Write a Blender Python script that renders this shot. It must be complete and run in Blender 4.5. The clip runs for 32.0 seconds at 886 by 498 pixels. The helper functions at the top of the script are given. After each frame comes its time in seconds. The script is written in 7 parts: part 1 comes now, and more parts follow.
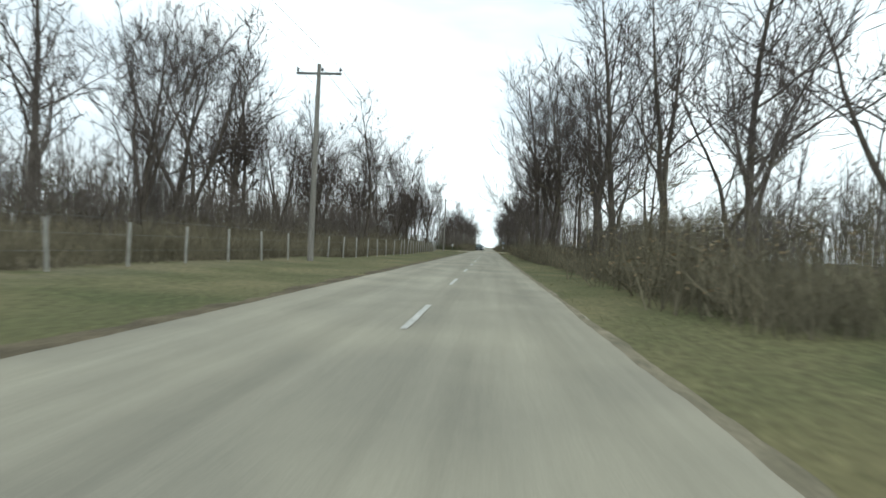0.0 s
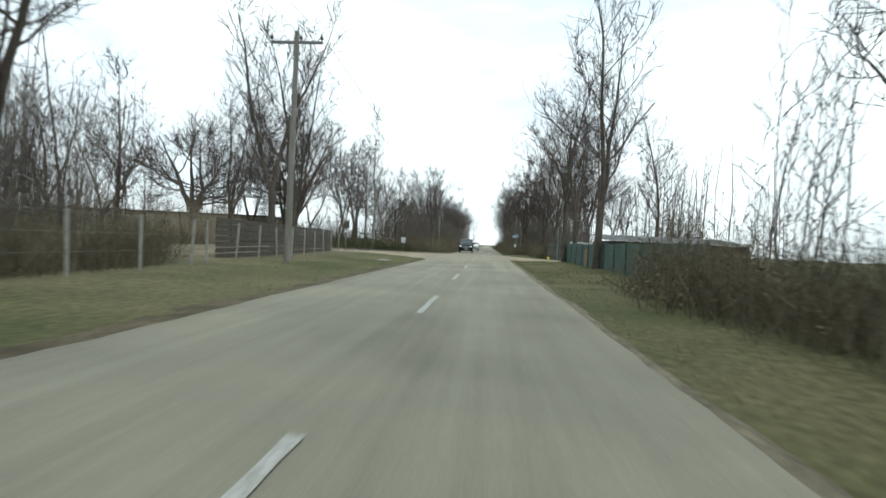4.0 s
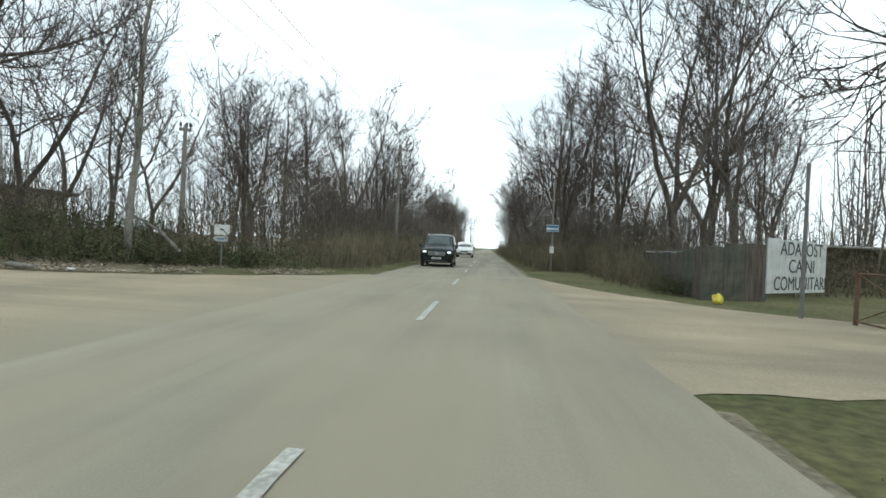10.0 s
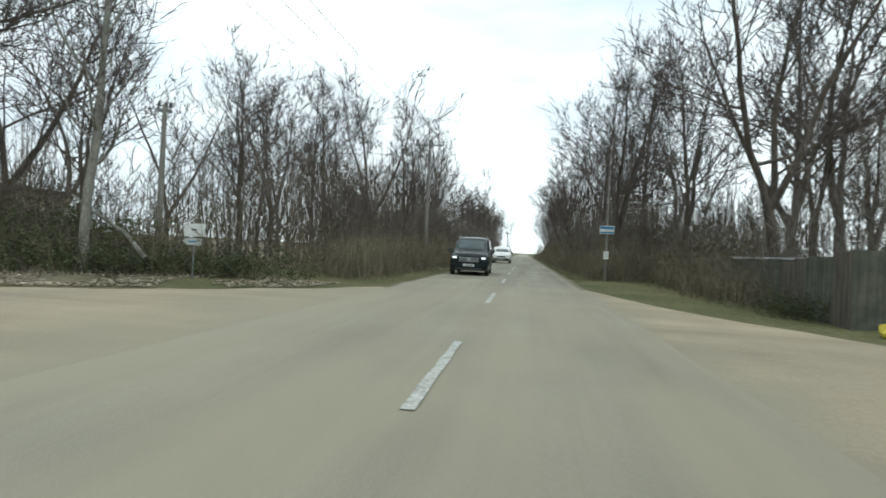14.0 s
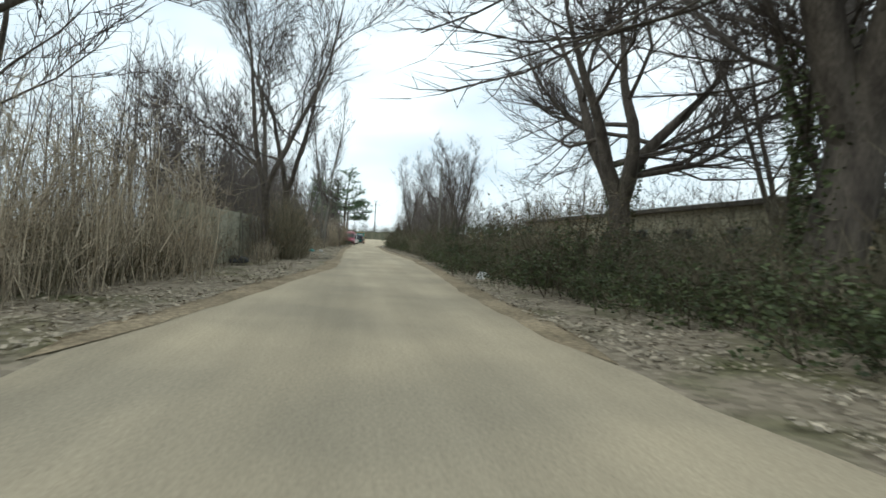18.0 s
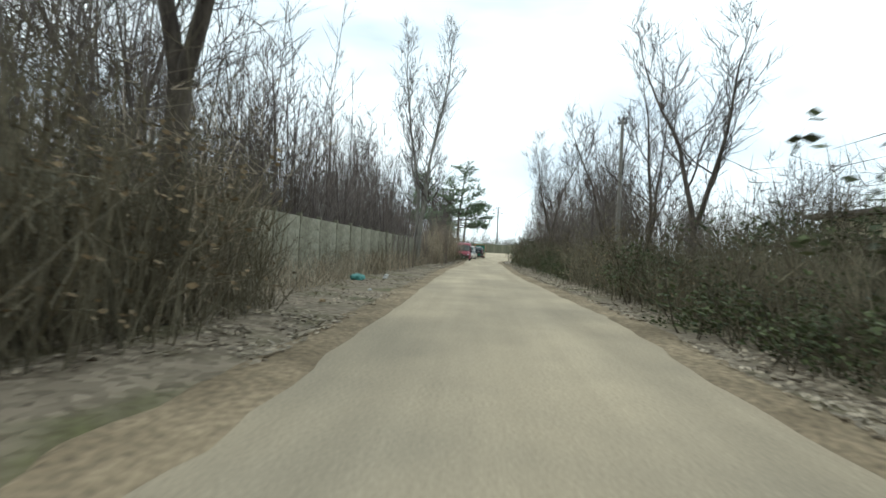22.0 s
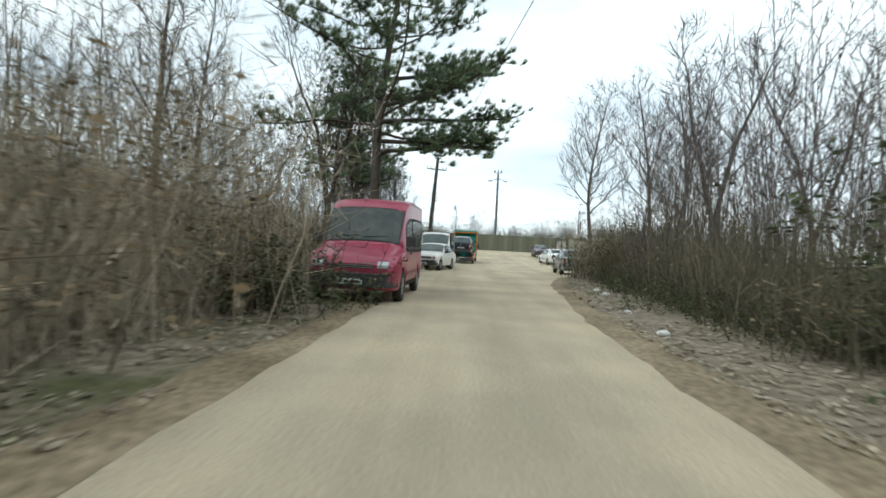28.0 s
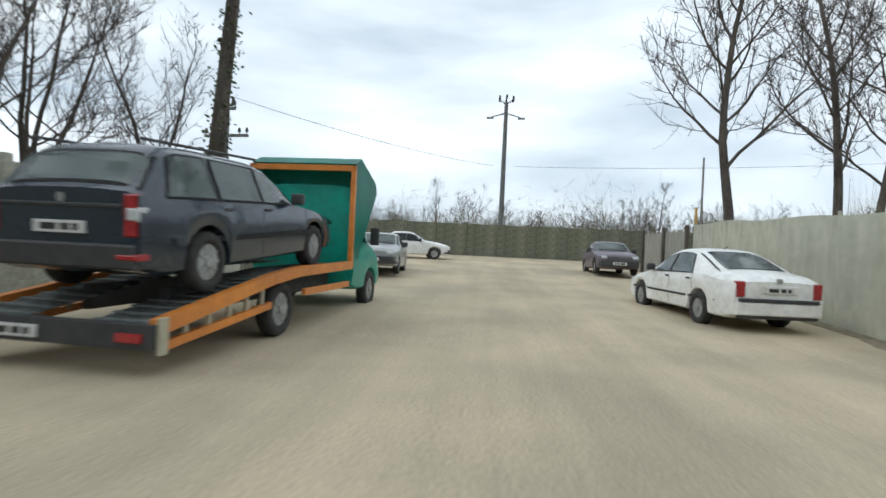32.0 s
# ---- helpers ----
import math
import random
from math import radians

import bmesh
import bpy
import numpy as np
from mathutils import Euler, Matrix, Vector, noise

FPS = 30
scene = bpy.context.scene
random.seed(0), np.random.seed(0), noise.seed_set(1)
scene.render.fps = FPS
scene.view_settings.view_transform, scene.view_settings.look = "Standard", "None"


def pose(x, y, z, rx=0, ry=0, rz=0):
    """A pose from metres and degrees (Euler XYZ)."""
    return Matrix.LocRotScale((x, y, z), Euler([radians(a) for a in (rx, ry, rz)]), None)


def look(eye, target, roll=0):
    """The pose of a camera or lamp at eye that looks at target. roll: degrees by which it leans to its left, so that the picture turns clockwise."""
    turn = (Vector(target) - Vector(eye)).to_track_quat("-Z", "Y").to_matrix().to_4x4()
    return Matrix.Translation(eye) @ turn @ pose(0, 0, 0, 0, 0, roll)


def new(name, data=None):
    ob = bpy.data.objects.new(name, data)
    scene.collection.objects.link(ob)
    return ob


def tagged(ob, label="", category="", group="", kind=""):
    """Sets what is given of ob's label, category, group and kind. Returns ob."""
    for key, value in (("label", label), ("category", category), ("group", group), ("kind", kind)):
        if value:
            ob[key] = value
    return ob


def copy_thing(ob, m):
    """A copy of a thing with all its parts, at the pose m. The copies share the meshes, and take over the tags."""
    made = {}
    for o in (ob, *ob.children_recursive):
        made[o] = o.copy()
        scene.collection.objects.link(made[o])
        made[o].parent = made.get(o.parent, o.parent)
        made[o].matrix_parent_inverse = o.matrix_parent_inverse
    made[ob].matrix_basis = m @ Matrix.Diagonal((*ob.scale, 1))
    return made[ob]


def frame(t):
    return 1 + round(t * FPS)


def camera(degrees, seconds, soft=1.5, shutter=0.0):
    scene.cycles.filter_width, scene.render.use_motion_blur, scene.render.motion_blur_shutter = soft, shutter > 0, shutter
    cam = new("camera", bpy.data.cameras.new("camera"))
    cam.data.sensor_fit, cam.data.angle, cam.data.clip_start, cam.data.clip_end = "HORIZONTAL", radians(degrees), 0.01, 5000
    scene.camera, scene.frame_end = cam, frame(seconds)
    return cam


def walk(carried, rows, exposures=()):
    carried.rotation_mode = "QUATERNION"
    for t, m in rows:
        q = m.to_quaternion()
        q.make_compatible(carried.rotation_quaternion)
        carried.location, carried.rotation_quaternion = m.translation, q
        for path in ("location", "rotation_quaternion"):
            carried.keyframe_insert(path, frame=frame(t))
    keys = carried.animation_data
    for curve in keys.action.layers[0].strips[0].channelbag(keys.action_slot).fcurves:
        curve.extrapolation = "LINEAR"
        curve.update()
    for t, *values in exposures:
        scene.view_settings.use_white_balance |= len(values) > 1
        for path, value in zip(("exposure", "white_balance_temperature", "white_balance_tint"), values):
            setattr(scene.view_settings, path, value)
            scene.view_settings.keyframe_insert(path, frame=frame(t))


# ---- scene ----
EYE, LEAN = 1.2, 2.8
# seconds, x, y, heading (degrees to the left of +y), tilt
PATH = [
    (0, 0.005, 20.004, 5.06, -0.42),
    (0.5, 0.024, 30.335, 5.11, -0.46),
    (1, 0.020, 40.615, 5.03, -0.32),
    (1.5, 0.075, 50.777, 4.81, -0.35),
    (2, 0.070, 60.639, 4.87, -0.81),
    (2.5, 0.025, 70.112, 4.87, -0.60),
    (3, 0.005, 79.190, 4.77, -0.63),
    (3.5, -0.045, 87.846, 4.78, -0.69),
    (5.5, -0.057, 115.456, 4.97, -0.57),
    (6, -0.044, 119.713, 4.94, -0.53),
    (6.5, -0.028, 123.016, 4.90, -0.34),
    (7, -0.039, 126.007, 4.85, -0.38),
    (7.5, -0.031, 128.771, 4.85, -0.34),
    (8, -0.013, 131.163, 4.93, -0.24),
    (8.5, 0.021, 132.991, 5.02, -0.30),
    (9, -0.043, 134.469, 4.93, -0.28),
    (9.5, -0.088, 135.734, 4.89, -0.36),
    (10, -0.098, 136.719, 4.85, -0.31),
    (10.5, -0.060, 137.422, 4.91, -0.36),
    (11, -0.027, 137.908, 4.97, -0.25),
    (11.5, -0.032, 138.330, 4.96, -0.22),
    (12, -0.024, 138.718, 5.01, -0.24),
    (12.5, -0.002, 139.105, 5.02, -0.21),
    (13, -0.035, 139.521, 4.92, 0.14),
    (13.5, -0.093, 140.107, 4.98, 0.12),
    (15.5, -3.627, 144.408, 37.34, -0.65),
    (16, -5.759, 144.630, 42.94, -0.95),
    (16.5, -7.492, 144.777, 49.93, -0.98),
    (17, -9.571, 145.119, 61.20, -0.11),
    (17.5, -12.057, 145.725, 71.64, -0.57),
    (18, -14.812, 146.404, 79.79, -0.70),
    (18.5, -17.329, 146.724, 83.75, -0.62),
    (19, -19.905, 146.992, 86.86, -2.00),
    (19.5, -22.379, 147.193, 88.77, 0.33),
    (20, -25.007, 147.491, 90.66, -0.09),
    (20.5, -27.679, 147.653, 91.93, 0.40),
    (21, -30.549, 147.582, 92.69, 0.19),
    (21.5, -33.871, 147.582, 93.07, -0.52),
    (22, -37.406, 147.566, 93.08, 0.13),
    (22.5, -41.066, 147.698, 93.27, -0.10),
    (23, -44.957, 147.887, 93.28, 0.43),
    (23.5, -48.670, 148.049, 93.28, 0.19),
    (24, -52.753, 148.179, 93.61, -0.61),
    (24.5, -57.278, 148.309, 93.84, -0.01),
    (25, -62.112, 148.419, 93.92, -0.78),
    (25.5, -67.092, 148.502, 93.63, -0.42),
    (27.5, -89.463, 148.288, 91.77, -0.14),
    (28, -94.621, 148.615, 91.63, -0.15),
    (28.5, -99.595, 149.119, 91.67, -0.23),
    (29, -104.563, 149.466, 91.64, -0.55),
    (29.5, -109.507, 149.862, 91.86, 0.01),
    (30, -114.462, 150.408, 92.32, -0.09),
    (30.5, -119.260, 150.990, 92.78, -0.13),
    (31, -123.907, 151.560, 93.05, -0.29),
    (31.5, -128.164, 152.000, 93.31, 0.20),
    (32, -132.289, 152.584, 94.25, 0.45),
]


def drive_pose(x, y, yaw, tilt, eye=EYE):
    a, b = radians(yaw), radians(tilt)
    way = Vector((-math.sin(a) * math.cos(b), math.cos(a) * math.cos(b), math.sin(b)))
    at = Vector((x, y, eye))
    return look(at, at + way, LEAN)


cam = camera(80.0, 32.0, soft=1.6, shutter=0.25)
walk(cam, [(t, drive_pose(x, y, yaw, tilt)) for t, x, y, yaw, tilt in PATH],
     [(0, -0.18, 5950, -1), (14, -0.2, 5950, -1), (15.8, -0.3, 5950, -1), (17.6, -0.26, 5950, -1), (19.5, -0.08, 5950, -1), (27, -0.1, 5950, -1), (29.5, -0.22, 5980, -1), (32, -0.42, 5900, 4)])

# ---- world and light ----
SUN_UP, SUN_TURN = 38.0, 150.0
world = bpy.data.worlds.new("overcast_sky")
scene.world = world
world.use_nodes = True
wt = world.node_tree
wt.nodes.clear()
w_out = wt.nodes.new("ShaderNodeOutputWorld")
w_bg = wt.nodes.new("ShaderNodeBackground")
w_sky = wt.nodes.new("ShaderNodeTexSky")
w_sky.sky_type, w_sky.sun_disc = "NISHITA", False
w_sky.sun_elevation, w_sky.sun_rotation = radians(SUN_UP), radians(SUN_TURN)
w_dim = wt.nodes.new("ShaderNodeVectorMath")
w_dim.operation = "SCALE"
w_dim.inputs["Scale"].default_value = 0.11
w_co = wt.nodes.new("ShaderNodeTexCoord")
w_map = wt.nodes.new("ShaderNodeMapping")
w_map.inputs["Scale"].default_value = (1.2, 1.2, 5.0)
w_no = wt.nodes.new("ShaderNodeTexNoise")
w_no.inputs["Scale"].default_value, w_no.inputs["Detail"].default_value = 1.15, 5.0
w_ramp = wt.nodes.new("ShaderNodeValToRGB")
w_ramp.color_ramp.elements[0].position, w_ramp.color_ramp.elements[0].color = 0.30, (0.66, 0.72, 0.79, 1)
w_ramp.color_ramp.elements[1].position, w_ramp.color_ramp.elements[1].color = 0.60, (1.42, 1.42, 1.42, 1)
w_mix = wt.nodes.new("ShaderNodeMix")
w_mix.data_type = "RGBA"
w_mix.inputs[0].default_value = 0.93
wt.links.new(w_co.outputs["Generated"], w_map.inputs["Vector"])
wt.links.new(w_map.outputs["Vector"], w_no.inputs["Vector"])
wt.links.new(w_no.outputs["Fac"], w_ramp.inputs["Fac"])
wt.links.new(w_sky.outputs["Color"], w_dim.inputs[0])
wt.links.new(w_dim.outputs["Vector"], w_mix.inputs[6])
wt.links.new(w_ramp.outputs["Color"], w_mix.inputs[7])
wt.links.new(w_mix.outputs[2], w_bg.inputs["Color"])
w_bg.inputs["Strength"].default_value = 1.25
wt.links.new(w_bg.outputs[0], w_out.inputs[0])

sun = new("sun", bpy.data.lights.new("sun", "SUN"))
sun.data.energy, sun.data.angle, sun.data.color = 0.9, radians(25), (1.0, 0.96, 0.9)
sun.matrix_world = pose(0, 0, 60, 90 - SUN_UP, 0, 180 - SUN_TURN)

# ---- materials ----
def material(name, base, second=None, scale=4.0, rough=0.85, metal=0.0, bump=0.3, bump_scale=None, detail=6.0,
             fine=0.15, fine_scale=60.0, island=0.0, coords="Object", stretch=(1, 1, 1), lo=0.35, hi=0.65, coat=0.0, spec=None):
    """Two tones mixed by a noise, a finer grain over them, and relief."""
    m = bpy.data.materials.new(name)
    m.use_nodes = True
    t, n = m.node_tree, m.node_tree.nodes
    p = n["Principled BSDF"]
    p.inputs["Roughness"].default_value, p.inputs["Metallic"].default_value = rough, metal
    p.inputs["Coat Weight"].default_value = coat
    if spec is not None:
        p.inputs["Specular IOR Level"].default_value = spec
    co = n.new("ShaderNodeTexCoord")
    mp = n.new("ShaderNodeMapping")
    mp.inputs["Scale"].default_value = stretch
    t.links.new(co.outputs[coords], mp.inputs["Vector"])
    big = n.new("ShaderNodeTexNoise")
    big.inputs["Scale"].default_value, big.inputs["Detail"].default_value = scale, detail
    t.links.new(mp.outputs[0], big.inputs["Vector"])
    ramp = n.new("ShaderNodeValToRGB")
    ramp.color_ramp.elements[0].position, ramp.color_ramp.elements[1].position = lo, hi
    ramp.color_ramp.elements[0].color = (*base, 1)
    ramp.color_ramp.elements[1].color = (*(second or base), 1)
    t.links.new(big.outputs["Fac"], ramp.inputs["Fac"])
    small = n.new("ShaderNodeTexNoise")
    small.inputs["Scale"].default_value, small.inputs["Detail"].default_value = fine_scale, 3.0
    t.links.new(mp.outputs[0], small.inputs["Vector"])
    rng_node = n.new("ShaderNodeMapRange")
    rng_node.inputs["From Min"].default_value, rng_node.inputs["From Max"].default_value = 0.3, 0.7
    rng_node.inputs["To Min"].default_value, rng_node.inputs["To Max"].default_value = 1 - fine, 1 + fine
    t.links.new(small.outputs["Fac"], rng_node.inputs["Value"])
    mul = n.new("ShaderNodeVectorMath")
    mul.operation = "SCALE"
    t.links.new(ramp.outputs["Color"], mul.inputs[0])
    t.links.new(rng_node.outputs[0], mul.inputs["Scale"])
    last = mul.outputs[0]
    if island:
        geo = n.new("ShaderNodeNewGeometry")
        r2 = n.new("ShaderNodeMapRange")
        r2.inputs["To Min"].default_value, r2.inputs["To Max"].default_value = 1 - island, 1 + island
        t.links.new(geo.outputs["Random Per Island"], r2.inputs["Value"])
        m2 = n.new("ShaderNodeVectorMath")
        m2.operation = "SCALE"
        t.links.new(last, m2.inputs[0])
        t.links.new(r2.outputs[0], m2.inputs["Scale"])
        last = m2.outputs[0]
    t.links.new(last, p.inputs["Base Color"])
    if bump:
        b = n.new("ShaderNodeBump")
        b.inputs["Strength"].default_value, b.inputs["Distance"].default_value = bump, 0.02
        src = small
        if bump_scale:
            src = n.new("ShaderNodeTexNoise")
            src.inputs["Scale"].default_value, src.inputs["Detail"].default_value = bump_scale, 5.0
            t.links.new(mp.outputs[0], src.inputs["Vector"])
        t.links.new(src.outputs["Fac"], b.inputs["Height"])
        t.links.new(b.outputs[0], p.inputs["Normal"])
    return m


ASPHALT = material("worn_asphalt", (0.236, 0.220, 0.172), (0.304, 0.281, 0.214), 0.35, 0.86, bump=0.35, bump_scale=140, fine=0.18, fine_scale=90, spec=0.2)
DUST = material("dusty_track", (0.284, 0.242, 0.174), (0.382, 0.318, 0.220), 0.4, 0.95, bump=0.4, bump_scale=45, fine=0.14, fine_scale=30, spec=0.2)
PAINT = material("worn_road_paint", (0.34, 0.33, 0.29), (0.47, 0.46, 0.42), 5, 0.85, bump=0.1, fine=0.3, fine_scale=25)
BARK = material("grey_brown_bark", (0.060, 0.050, 0.042), (0.115, 0.098, 0.080), 5, 0.95, bump=0.9, bump_scale=22, stretch=(1, 1, 0.25), fine=0.3, fine_scale=30, spec=0.2)
SAPLING = material("slim_sapling_bark", (0.108, 0.092, 0.084), (0.185, 0.158, 0.143), 0.8, 0.95, bump=0.0, island=0.3, spec=0.2)
TWIG = material("bare_twigs", (0.058, 0.048, 0.043), (0.108, 0.090, 0.080), 0.8, 0.95, bump=0.0, island=0.35, spec=0.2)
PALE_BARK = material("pale_poplar_bark", (0.14, 0.135, 0.115), (0.24, 0.23, 0.20), 4, 0.95, bump=0.7, bump_scale=18, stretch=(1, 1, 0.3), fine=0.3, fine_scale=25, spec=0.2)
BRUSH = material("dry_brush_stems", (0.108, 0.096, 0.065), (0.186, 0.163, 0.110), 0.7, 0.95, bump=0.0, island=0.35, spec=0.2)
DRY_LEAF = material("dry_leaves", (0.165, 0.122, 0.072), (0.275, 0.212, 0.130), 1.5, 0.9, bump=0.0, island=0.5, spec=0.2)
BRAMBLE_STEM = material("dark_bramble_stems", (0.060, 0.050, 0.034), (0.115, 0.095, 0.064), 0.7, 0.95, bump=0.0, island=0.35, spec=0.2)
IVY = material("dark_green_ivy", (0.040, 0.052, 0.022), (0.088, 0.102, 0.046), 1.5, 0.6, bump=0.0, island=0.5, spec=0.2)
NEEDLES = material("pine_needles", (0.130, 0.180, 0.100), (0.205, 0.262, 0.150), 0.8, 0.7, bump=0.0, island=0.4, spec=0.2)
CONCRETE = material("weathered_concrete", (0.29, 0.282, 0.215), (0.43, 0.42, 0.34), 0.9, 0.93, bump=0.5, bump_scale=25, fine=0.2, fine_scale=12)
POST = material("pale_concrete_post", (0.25, 0.245, 0.22), (0.36, 0.35, 0.32), 3, 0.9, bump=0.3, fine=0.15, fine_scale=20)
WOOD_DARK = material("dark_weathered_wood", (0.060, 0.050, 0.040), (0.12, 0.10, 0.08), 3, 0.9, bump=0.5, stretch=(4, 4, 0.4), fine=0.3)
WOOD_GREY = material("grey_weathered_wood", (0.16, 0.15, 0.13), (0.24, 0.225, 0.20), 3, 0.9, bump=0.5, stretch=(4, 4, 0.4), fine=0.3)
PALE_TWIG = material("weathered_grey_twigs", (0.112, 0.097, 0.083), (0.180, 0.156, 0.134), 0.5, 0.95, bump=0.0, island=0.35, spec=0.2)
TAWNY = material("tawny_dry_shrub", (0.330, 0.276, 0.200), (0.480, 0.412, 0.310), 0.6, 0.95, bump=0.0, island=0.4, spec=0.2)


def dust_tint(m, x_from, x_to, gain):
    """Dust grows paler along the track towards the yard: a broad, uneven change of tone."""
    t, n = m.node_tree, m.node_tree.nodes
    p = n["Principled BSDF"]
    src = p.inputs["Base Color"].links[0].from_socket
    co = n.new("ShaderNodeTexCoord")
    sep = n.new("ShaderNodeSeparateXYZ")
    t.links.new(co.outputs["Object"], sep.inputs[0])
    rm = n.new("ShaderNodeMapRange")
    rm.inputs["From Min"].default_value, rm.inputs["From Max"].default_value = x_from, x_to
    rm.inputs["To Min"].default_value, rm.inputs["To Max"].default_value = 1.0, gain
    t.links.new(sep.outputs["X"], rm.inputs["Value"])
    sc = n.new("ShaderNodeVectorMath")
    sc.operation = "SCALE"
    t.links.new(src, sc.inputs[0])
    t.links.new(rm.outputs[0], sc.inputs["Scale"])
    t.links.new(sc.outputs[0], p.inputs["Base Color"])


dust_tint(DUST, -12.0, -120.0, 1.30)


def road_dust(m, y_mid, y_half, dust):
    """Pale dust carried on to the asphalt about the junction, in broken drifts."""
    t, n = m.node_tree, m.node_tree.nodes
    p = n["Principled BSDF"]
    src = p.inputs["Base Color"].links[0].from_socket
    co = n.new("ShaderNodeTexCoord")
    sep = n.new("ShaderNodeSeparateXYZ")
    t.links.new(co.outputs["Object"], sep.inputs[0])
    away = n.new("ShaderNodeMath")
    away.operation = "SUBTRACT"
    away.inputs[1].default_value = y_mid
    t.links.new(sep.outputs["Y"], away.inputs[0])
    far = n.new("ShaderNodeMath")
    far.operation = "ABSOLUTE"
    t.links.new(away.outputs[0], far.inputs[0])
    near = n.new("ShaderNodeMapRange")
    near.interpolation_type = "SMOOTHSTEP"
    near.inputs["From Min"].default_value, near.inputs["From Max"].default_value = y_half, y_half * 0.3
    t.links.new(far.outputs[0], near.inputs["Value"])
    stretch = n.new("ShaderNodeMapping")
    stretch.inputs["Scale"].default_value = (1.0, 0.25, 1.0)
    t.links.new(co.outputs["Object"], stretch.inputs["Vector"])
    drift = n.new("ShaderNodeTexNoise")
    drift.inputs["Scale"].default_value, drift.inputs["Detail"].default_value = 0.9, 6.0
    t.links.new(stretch.outputs[0], drift.inputs["Vector"])
    cover = n.new("ShaderNodeMapRange")
    cover.inputs["From Min"].default_value, cover.inputs["From Max"].default_value = 0.36, 0.66
    cover.inputs["To Min"].default_value, cover.inputs["To Max"].default_value = 0.25, 0.95
    t.links.new(drift.outputs["Fac"], cover.inputs["Value"])
    mul = n.new("ShaderNodeMath")
    mul.operation = "MULTIPLY"
    t.links.new(near.outputs[0], mul.inputs[0])
    t.links.new(cover.outputs[0], mul.inputs[1])
    mix = n.new("ShaderNodeMix")
    mix.data_type = "RGBA"
    mix.inputs[7].default_value = (*dust, 1)
    t.links.new(mul.outputs[0], mix.inputs[0])
    t.links.new(src, mix.inputs[6])
    t.links.new(mix.outputs[2], p.inputs["Base Color"])


def lengthwise_wear(m, along, low, high):
    """Long streaks of wear and fine grit that follow the traffic."""
    t, n = m.node_tree, m.node_tree.nodes
    p = n["Principled BSDF"]
    src = p.inputs["Base Color"].links[0].from_socket
    co = n.new("ShaderNodeTexCoord")
    stretch = n.new("ShaderNodeMapping")
    stretch.inputs["Scale"].default_value = along
    t.links.new(co.outputs["Object"], stretch.inputs["Vector"])
    streak = n.new("ShaderNodeTexNoise")
    streak.inputs["Scale"].default_value, streak.inputs["Detail"].default_value, streak.inputs["Roughness"].default_value = 1.0, 5.0, 0.62
    t.links.new(stretch.outputs[0], streak.inputs["Vector"])
    tone = n.new("ShaderNodeMapRange")
    tone.inputs["From Min"].default_value, tone.inputs["From Max"].default_value = 0.32, 0.68
    tone.inputs["To Min"].default_value, tone.inputs["To Max"].default_value = low, high
    t.links.new(streak.outputs["Fac"], tone.inputs["Value"])
    mix = n.new("ShaderNodeMix")
    mix.data_type, mix.blend_type = "RGBA", "MULTIPLY"
    mix.inputs[0].default_value = 1.0
    t.links.new(src, mix.inputs[6])
    t.links.new(tone.outputs[0], mix.inputs[7])
    t.links.new(mix.outputs[2], p.inputs["Base Color"])


lengthwise_wear(ASPHALT, (1.3, 0.045, 1.0), 0.80, 1.16)
lengthwise_wear(DUST, (0.05, 0.9, 1.0), 0.86, 1.12)
road_dust(ASPHALT, 147.0, 19.0, (0.318, 0.282, 0.204))



def thinning_dust(name, x_road, x_full, under):
    """The track's dust, thinning out in ragged drifts towards the asphalt."""
    m = DUST.copy()
    m.name = name
    t, n = m.node_tree, m.node_tree.nodes
    p = n["Principled BSDF"]
    src = p.inputs["Base Color"].links[0].from_socket
    co = n.new("ShaderNodeTexCoord")
    sep = n.new("ShaderNodeSeparateXYZ")
    t.links.new(co.outputs["Object"], sep.inputs[0])
    ragged = n.new("ShaderNodeTexNoise")
    ragged.inputs["Scale"].default_value, ragged.inputs["Detail"].default_value = 0.55, 7.0
    t.links.new(co.outputs["Object"], ragged.inputs["Vector"])
    shift = n.new("ShaderNodeMath")
    shift.operation = "MULTIPLY_ADD"
    shift.inputs[1].default_value, shift.inputs[2].default_value = 5.0, -2.5
    t.links.new(ragged.outputs["Fac"], shift.inputs[0])
    moved = n.new("ShaderNodeMath")
    moved.operation = "ADD"
    t.links.new(sep.outputs["X"], moved.inputs[0])
    t.links.new(shift.outputs[0], moved.inputs[1])
    fade = n.new("ShaderNodeMapRange")
    fade.interpolation_type = "SMOOTHSTEP"
    fade.inputs["From Min"].default_value, fade.inputs["From Max"].default_value = x_road, x_full
    t.links.new(moved.outputs[0], fade.inputs["Value"])
    mix = n.new("ShaderNodeMix")
    mix.data_type = "RGBA"
    mix.inputs[6].default_value = (*under, 1)
    t.links.new(fade.outputs[0], mix.inputs[0])
    t.links.new(src, mix.inputs[7])
    t.links.new(mix.outputs[2], p.inputs["Base Color"])
    return m


MOUTH_DUST = thinning_dust("thin_dust_by_the_track", -2.6, -8.0, (0.280, 0.253, 0.186))
BAY_DUST = thinning_dust("thin_dust_by_the_gate", 0.8, 2.8, (0.280, 0.253, 0.186))

# ---- mesh helpers ----
def mesh_of(name, verts, faces, mat, smooth=False):
    me = bpy.data.meshes.new(name)
    me.from_pydata(verts, [], faces)
    me.materials.append(mat)
    if smooth:
        me.polygons.foreach_set("use_smooth", [True] * len(me.polygons))
    me.update()
    return me


